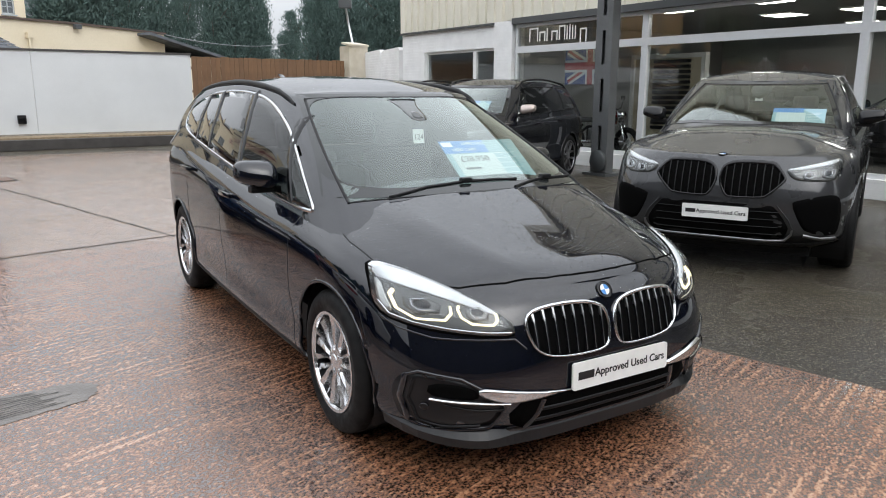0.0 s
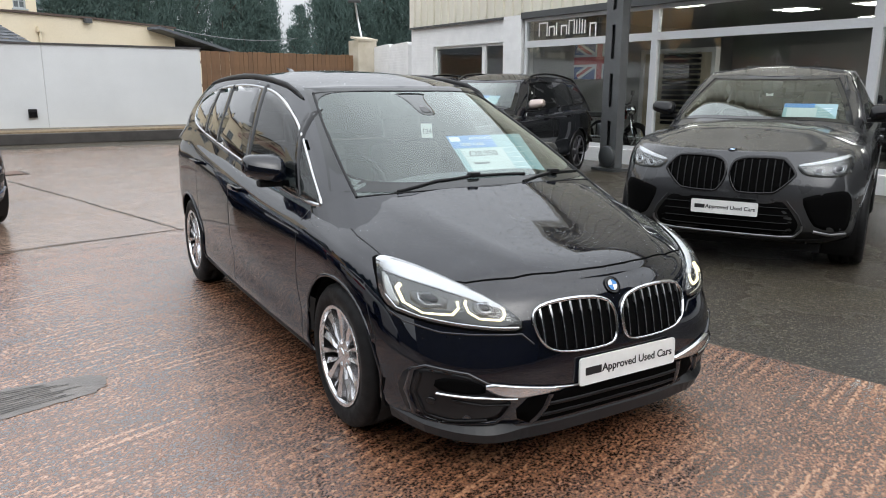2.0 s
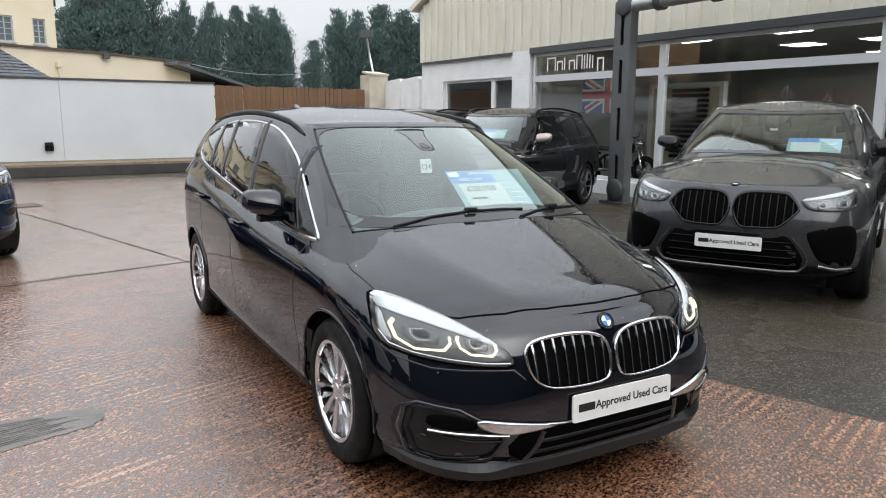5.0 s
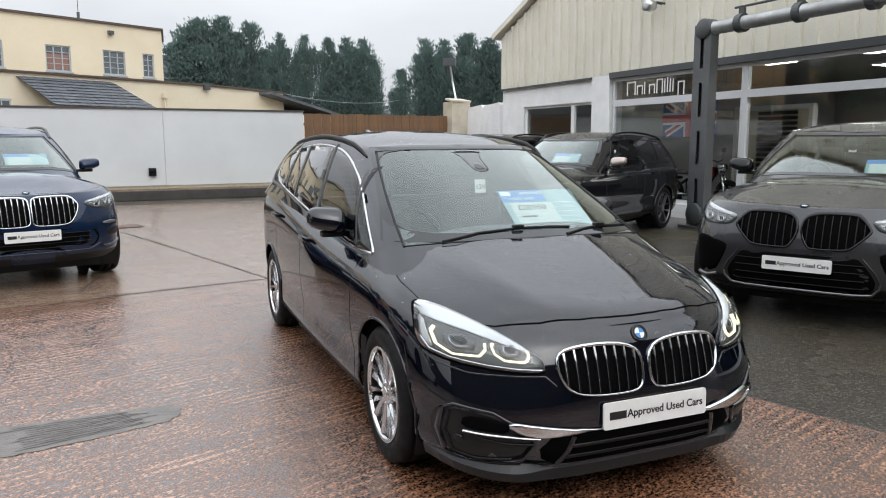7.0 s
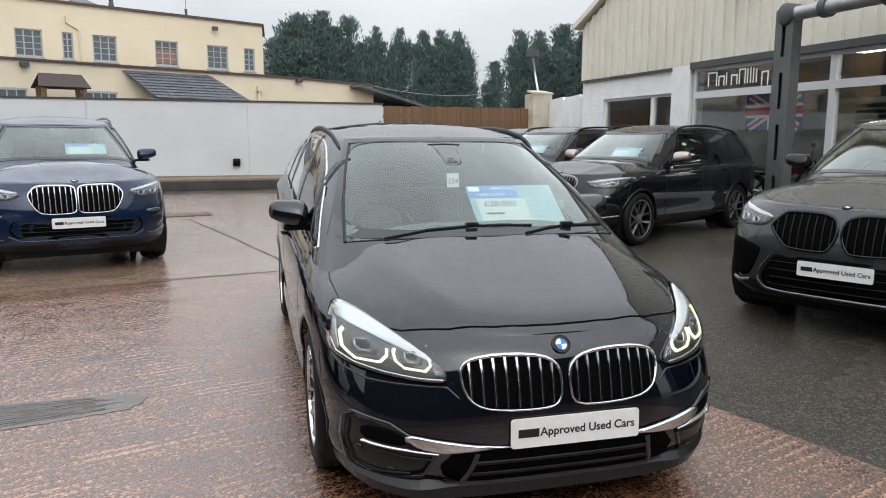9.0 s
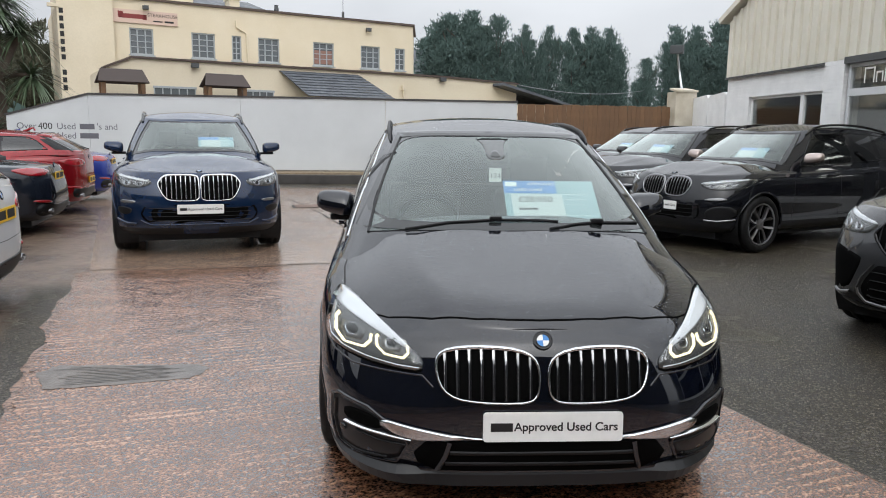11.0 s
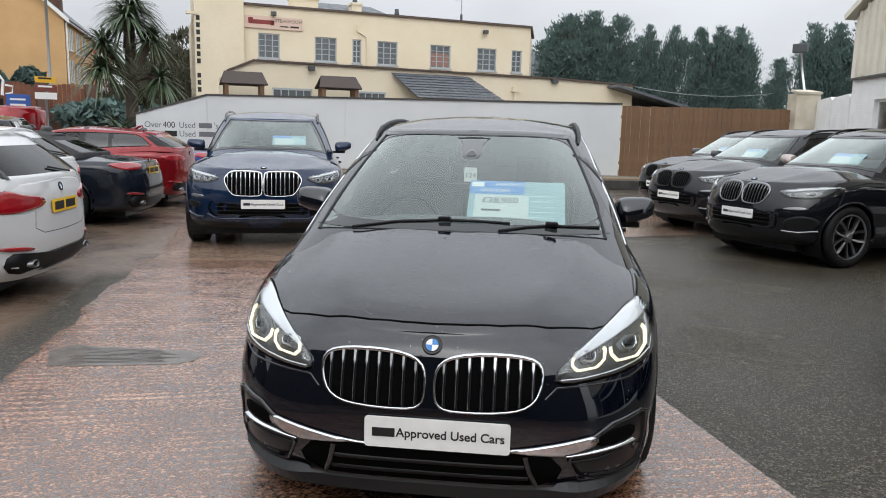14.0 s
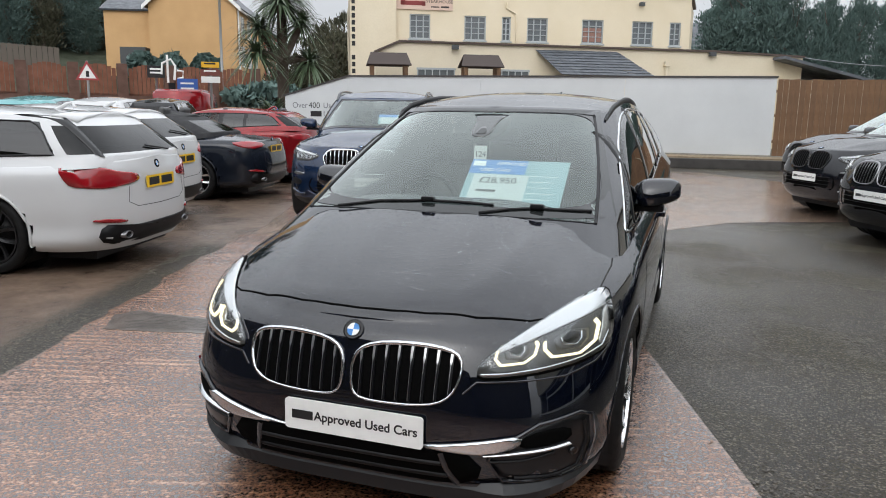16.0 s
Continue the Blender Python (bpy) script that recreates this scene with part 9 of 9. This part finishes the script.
def post_sign(x, y, top, plates, label):
    t = thing("road_sign", face_yard(x, y), label, "sign")
    bm = bmesh.new()
    tube(bm, [(0, 0, 0), (0, 0, top)], 0.045, 8)
    part("pole", bm, M_POLE, t, smooth=True)
    for z, w, h, mt, bars in plates:
        p = part("plate", boxes((0.05, 0.07, -w / 2, w / 2, z - h / 2, z + h / 2), bevel=0.005), mt, t)
        for k in range(bars):
            part("text_bar", boxes((0.071, 0.074, -w * 0.34, w * 0.3, z + h * (0.22 - 0.3 * k) - 0.03, z + h * (0.22 - 0.3 * k) + 0.03)), M_WHITE if mt is not M_SIGNY else M_INK, p)


post_sign(-23.9, 12.55, 3.05, [(2.95, 0.62, 0.2, M_SIGNY, 1), (2.68, 0.66, 0.22, M_SIGNBR, 1), (2.42, 0.66, 0.22, M_WHITE, 0)], "pole with yellow, brown and white direction signs")
post_sign(-25.7, 11.2, 2.9, [(2.7, 0.62, 0.44, M_INK, 2)], "black information sign on a pole")
post_sign(-24.6, 11.95, 2.4, [(2.15, 0.72, 0.6, M_SIGNB, 3)], "blue car park sign board")
tri_s = thing("warning_sign", face_yard(-28.0, 9.4), "red-bordered white triangular warning sign on a pole", "sign")
bm = bmesh.new()
tube(bm, [(0, 0, 0), (0, 0, 3.1)], 0.045, 8)
part("pole", bm, M_POLE, tri_s)
for k, mt in ((1.0, M_FRED), (0.72, M_WHITE)):
    bm = bmesh.new()
    slab3(bm, [(0.06 + 0.01 * (1 - k), -0.42 * k, 2.62 - 0.24 * k), (0.06 + 0.01 * (1 - k), 0.42 * k, 2.62 - 0.24 * k), (0.06 + 0.01 * (1 - k), 0.0, 2.62 + 0.48 * k)], 0.02)
    part("plate", bm, mt, tri_s)
part("symbol", boxes((0.064, 0.07, -0.05, 0.06, 2.5, 2.72)), M_INK, tri_s)
scul = thing("roadside_emblem", face_yard(-25.1, 11.55), "white frame emblem on a dark stand", "emblem")
bm = bmesh.new()
tube(bm, [(0, -0.35, 2.6), (0, -0.3, 3.0), (0, 0.0, 3.15), (0, 0.15, 2.9), (0, 0.1, 2.4)], 0.045, 6)
tube(bm, [(0, -0.12, 3.3), (0, -0.12, 2.3)], 0.04, 6)
tube(bm, [(0, 0.2, 2.75), (0, 0.42, 2.72), (0, 0.4, 2.5), (0, 0.2, 2.45)], 0.04, 6)
part("frame", bm, M_WHITE, scul)
part("stand", boxes((-0.05, 0.05, -0.12, 0.12, 0, 2.3)), M_TRIM, scul)
for x, y, h in ((-36.0, 18.2, 9.5), (-33.0, 24.5, 6.5)):
    pl = thing("utility_pole", pose(x, y, 0), "slender grey utility pole", "pole")
    bm = bmesh.new()
    tube(bm, [(0, 0, 0), (0, 0, h)], [0.09, 0.06], 8)
    part("shaft", bm, M_POLE, pl, smooth=True)
    part("cap", boxes((-0.08, 0.08, -0.08, 0.08, h, h + 0.06)), M_POLE, pl)

# ---- vehicles by the road ----
M_TEAL = paint("pale teal paint", (0.15, 0.35, 0.36), 0.3, 0.2)
M_SILV = paint("silver paint", (0.32, 0.33, 0.34), 0.7, 0.3)
FARCARS = [((-17.6, 5.1), (-0.87, 0.5), dict(X3, paint=M_TEAL, mirror_mat=M_TEAL), "pale teal sport utility car by the road"), ((-17.8, 6.75), (-0.85, 0.53), dict(X3, paint=M_WHITEP, mirror_mat=M_WHITEP), "white sport utility car by the road"), ((-18.2, 8.3), (-0.83, 0.55), dict(X3, paint=M_BLACK2, mirror_mat=M_BLACK2, trim=M_CHROME), "black sport utility car by the road")]
for tail, fd, S_, lab in FARCARS:
    c_, sk, gk = car("parked_car", place(tail, fd, -S_["L"]), lab, "car", S_, "cars by the road")
    both(c_, sk, "tail_light", "rear", [(0.5, 0.85), (0.55, 0.95), (0.8, 0.95), (0.86, 0.85)], M_REDLENS, 0.01)
van = thing("van", pose(-26.0, 12.5, 0, 0, 0, 150), "red panel van parked by the road", "van")
bm = bmesh.new()
prof = [(-2.3, 0.35), (2.3, 0.35), (2.35, 0.9), (1.9, 1.05), (1.35, 1.9), (0.9, 2.03), (-2.1, 2.06), (-2.3, 1.9)]
a = [bm.verts.new((x, -0.88, z)) for x, z in prof]
b = [bm.verts.new((x, 0.88, z)) for x, z in prof]
bm.faces.new(a)
bm.faces.new(b[::-1])
for i in range(len(prof)):
    bm.faces.new((a[i], b[i], b[(i + 1) % len(prof)], a[(i + 1) % len(prof)]))
bmesh.ops.recalc_face_normals(bm, faces=bm.faces)
bmesh.ops.bevel(bm, geom=list(bm.edges), offset=0.09, segments=3, affect="EDGES")
part("body", bm, M_REDP, van, smooth=True)
for sg in (1, -1):
    part("side_window", boxes((0.75, 1.35, sg * 0.885 - 0.004, sg * 0.885 + 0.004, 1.15, 1.65)), M_PANE, van)
    for x in (-1.4, 1.5):
        bm = bmesh.new()
        lathe(bm, [(0.001, -0.1), (0.33, -0.1), (0.33, 0.1), (0.001, 0.1)], 20)
        bmesh.ops.translate(bm, verts=bm.verts, vec=(x, sg * 0.8, 0.33))
        part("wheel", bm, M_TYRE, van)
bm = bmesh.new()
slab3(bm, [(1.98, -0.7, 1.08), (1.98, 0.7, 1.08), (1.42, 0.66, 1.72), (1.42, -0.66, 1.72)], 0.01)
part("windscreen", bm, M_PANE, van)

# ---- cracks, joints and covers in the yard ----
M_CRACK = grained("dirty open joint", (0.03, 0.026, 0.022), 0.7, 0.3, 20, 90, 0.4)
rc = random.Random(4)


def crack(pts, w, label, name="crack"):
    """A thin wandering dark line in the concrete."""
    line = []
    for (x0, y0), (x1, y1) in zip(pts, pts[1:]):
        k = max(2, int(math.hypot(x1 - x0, y1 - y0) / 0.15))
        line += [(x0 + (x1 - x0) * i / k + rc.uniform(-0.012, 0.012), y0 + (y1 - y0) * i / k + rc.uniform(-0.012, 0.012)) for i in range(k)]
    line.append(pts[-1])
    bm = bmesh.new()
    prev = None
    for i, (x, y) in enumerate(line):
        a, b = line[max(0, i - 1)], line[min(len(line) - 1, i + 1)]
        d = math.hypot(b[0] - a[0], b[1] - a[1]) or 1
        nx, ny = -(b[1] - a[1]) / d, (b[0] - a[0]) / d
        ww = w * rc.uniform(0.5, 1.1)
        row = (bm.verts.new((x + nx * ww, y + ny * ww, 0.0075)), bm.verts.new((x - nx * ww, y - ny * ww, 0.0075)))
        if prev:
            bm.faces.new((prev[0], prev[1], row[1], row[0]))
        prev = row
    bmesh.ops.recalc_face_normals(bm, faces=bm.faces)
    for f in bm.faces:
        if f.normal.z < 0:
            f.normal_flip()
    solid(name, bm, M_CRACK, label, "crack", kind="structure")


crack([(-6.9, 11.3), (-5.2, 9.75), (-2.8, 7.5)], 0.014, "open joint across the concrete yard", "joint")
crack([(-4.1, 6.4), (-2.76, 7.62)], 0.010, "joint between red and grey concrete", "joint")
crack([(-9.0, 13.0), (-6.9, 11.3)], 0.012, "open joint across the concrete yard", "joint")
crack([(-5.3, 5.3), (-4.5, 6.6), (-5.0, 7.9)], 0.009, "wandering crack beside the blue car")
crack([(-2.4, 10.9), (-1.4, 12.5)], 0.02, "ragged edge of the asphalt", "joint")
cover = thing("drain_cover", pose(-7.6, 12.1, 0.004, 0, 0, 45), "rusty rectangular drain cover in the yard", "drain cover")
part("frame", boxes((-0.45, 0.45, -0.3, 0.3, 0.0, 0.006)), M_CRACK, cover)
part("lid", boxes((-0.4, 0.4, -0.25, 0.25, 0.006, 0.011), bevel=0.003), grained("rusty iron", (0.16, 0.09, 0.06), 0.6, 0.5, 10, 80, 0.5), cover)
rough_p = bmesh.new()
rg = np.random.RandomState(2)
for k in range(420):
    x, y = 1.72 + rg.randn() * 0.2, 4.32 + rg.randn() * 0.12
    r = 0.003 + 0.007 * rg.rand() ** 2
    bmesh.ops.create_icosphere(rough_p, subdivisions=1, radius=r, matrix=Matrix.Translation((x, y, r * 0.3)) @ Matrix.Scale(0.6, 4, (0, 0, 1)))
tagged(solid("loose_stones", rough_p, grained("loose grey stones", (0.13, 0.115, 0.10), 0.6, 0.5, 30, 120), "loose grey stones on broken asphalt", "stones"), kind="stuff")

# ---- rain on the bodywork ----
def drops(car_ob, sk, gk, areas, seed):
    rg = random.Random(seed)
    vs, fs = [], []
    for side, which, a0, a1, b0, b1, n in areas:
        for k in range(n):
            a, b = rg.uniform(a0, a1), rg.uniform(b0, b1)
            p, nn = which.at(side, a, b)
            if nn.dot(Vector((0, 0, 1))) < 0.15:
                continue
            r = rg.choice((0.0015, 0.0018, 0.0022, 0.0027, 0.004)) * rg.uniform(0.8, 1.2)
            t = nn.cross(Vector((0.3, 1, 0.1))).normalized()
            u = nn.cross(t)
            i = len(vs)
            for rr, hh, m_ in ((1.0, -0.1, 7), (0.75, 0.45, 7)):
                vs += [tuple(p + (t * math.cos(q) + u * math.sin(q)) * r * rr + nn * r * hh) for q in [6.283 * j / m_ for j in range(m_)]]
            vs.append(tuple(p + nn * r * 0.62))
            for j in range(7):
                fs.append((i + j, i + (j + 1) % 7, i + 7 + (j + 1) % 7, i + 7 + j))
                fs.append((i + 7 + j, i + 7 + (j + 1) % 7, i + 14))
    me = bpy.data.meshes.new("raindrops")
    me.from_pydata(vs, [], fs)
    me.materials.append(M_DROP)
    for p in me.polygons:
        p.use_smooth = True
    o = new("raindrops", me)
    o.parent = car_ob
    tagged(o, "clear beads of rain", kind="stuff")


drops(mpv, skin, gskin, [("top", skin, -1.05, -0.12, -0.8, 0.8, 2600), ("front", skin, -0.6, 0.6, 0.66, 0.78, 350), ("top", gskin, -4.1, -1.95, -0.66, 0.66, 1500), ("right", gskin, -3.6, -1.3, 0.92, 1.5, 300), ("right", skin, -3.8, -0.9, 0.7, 1.05, 500), ("front", skin, -0.85, -0.4, 0.56, 0.82, 160), ("front", skin, 0.4, 0.85, 0.56, 0.82, 160)], 3)
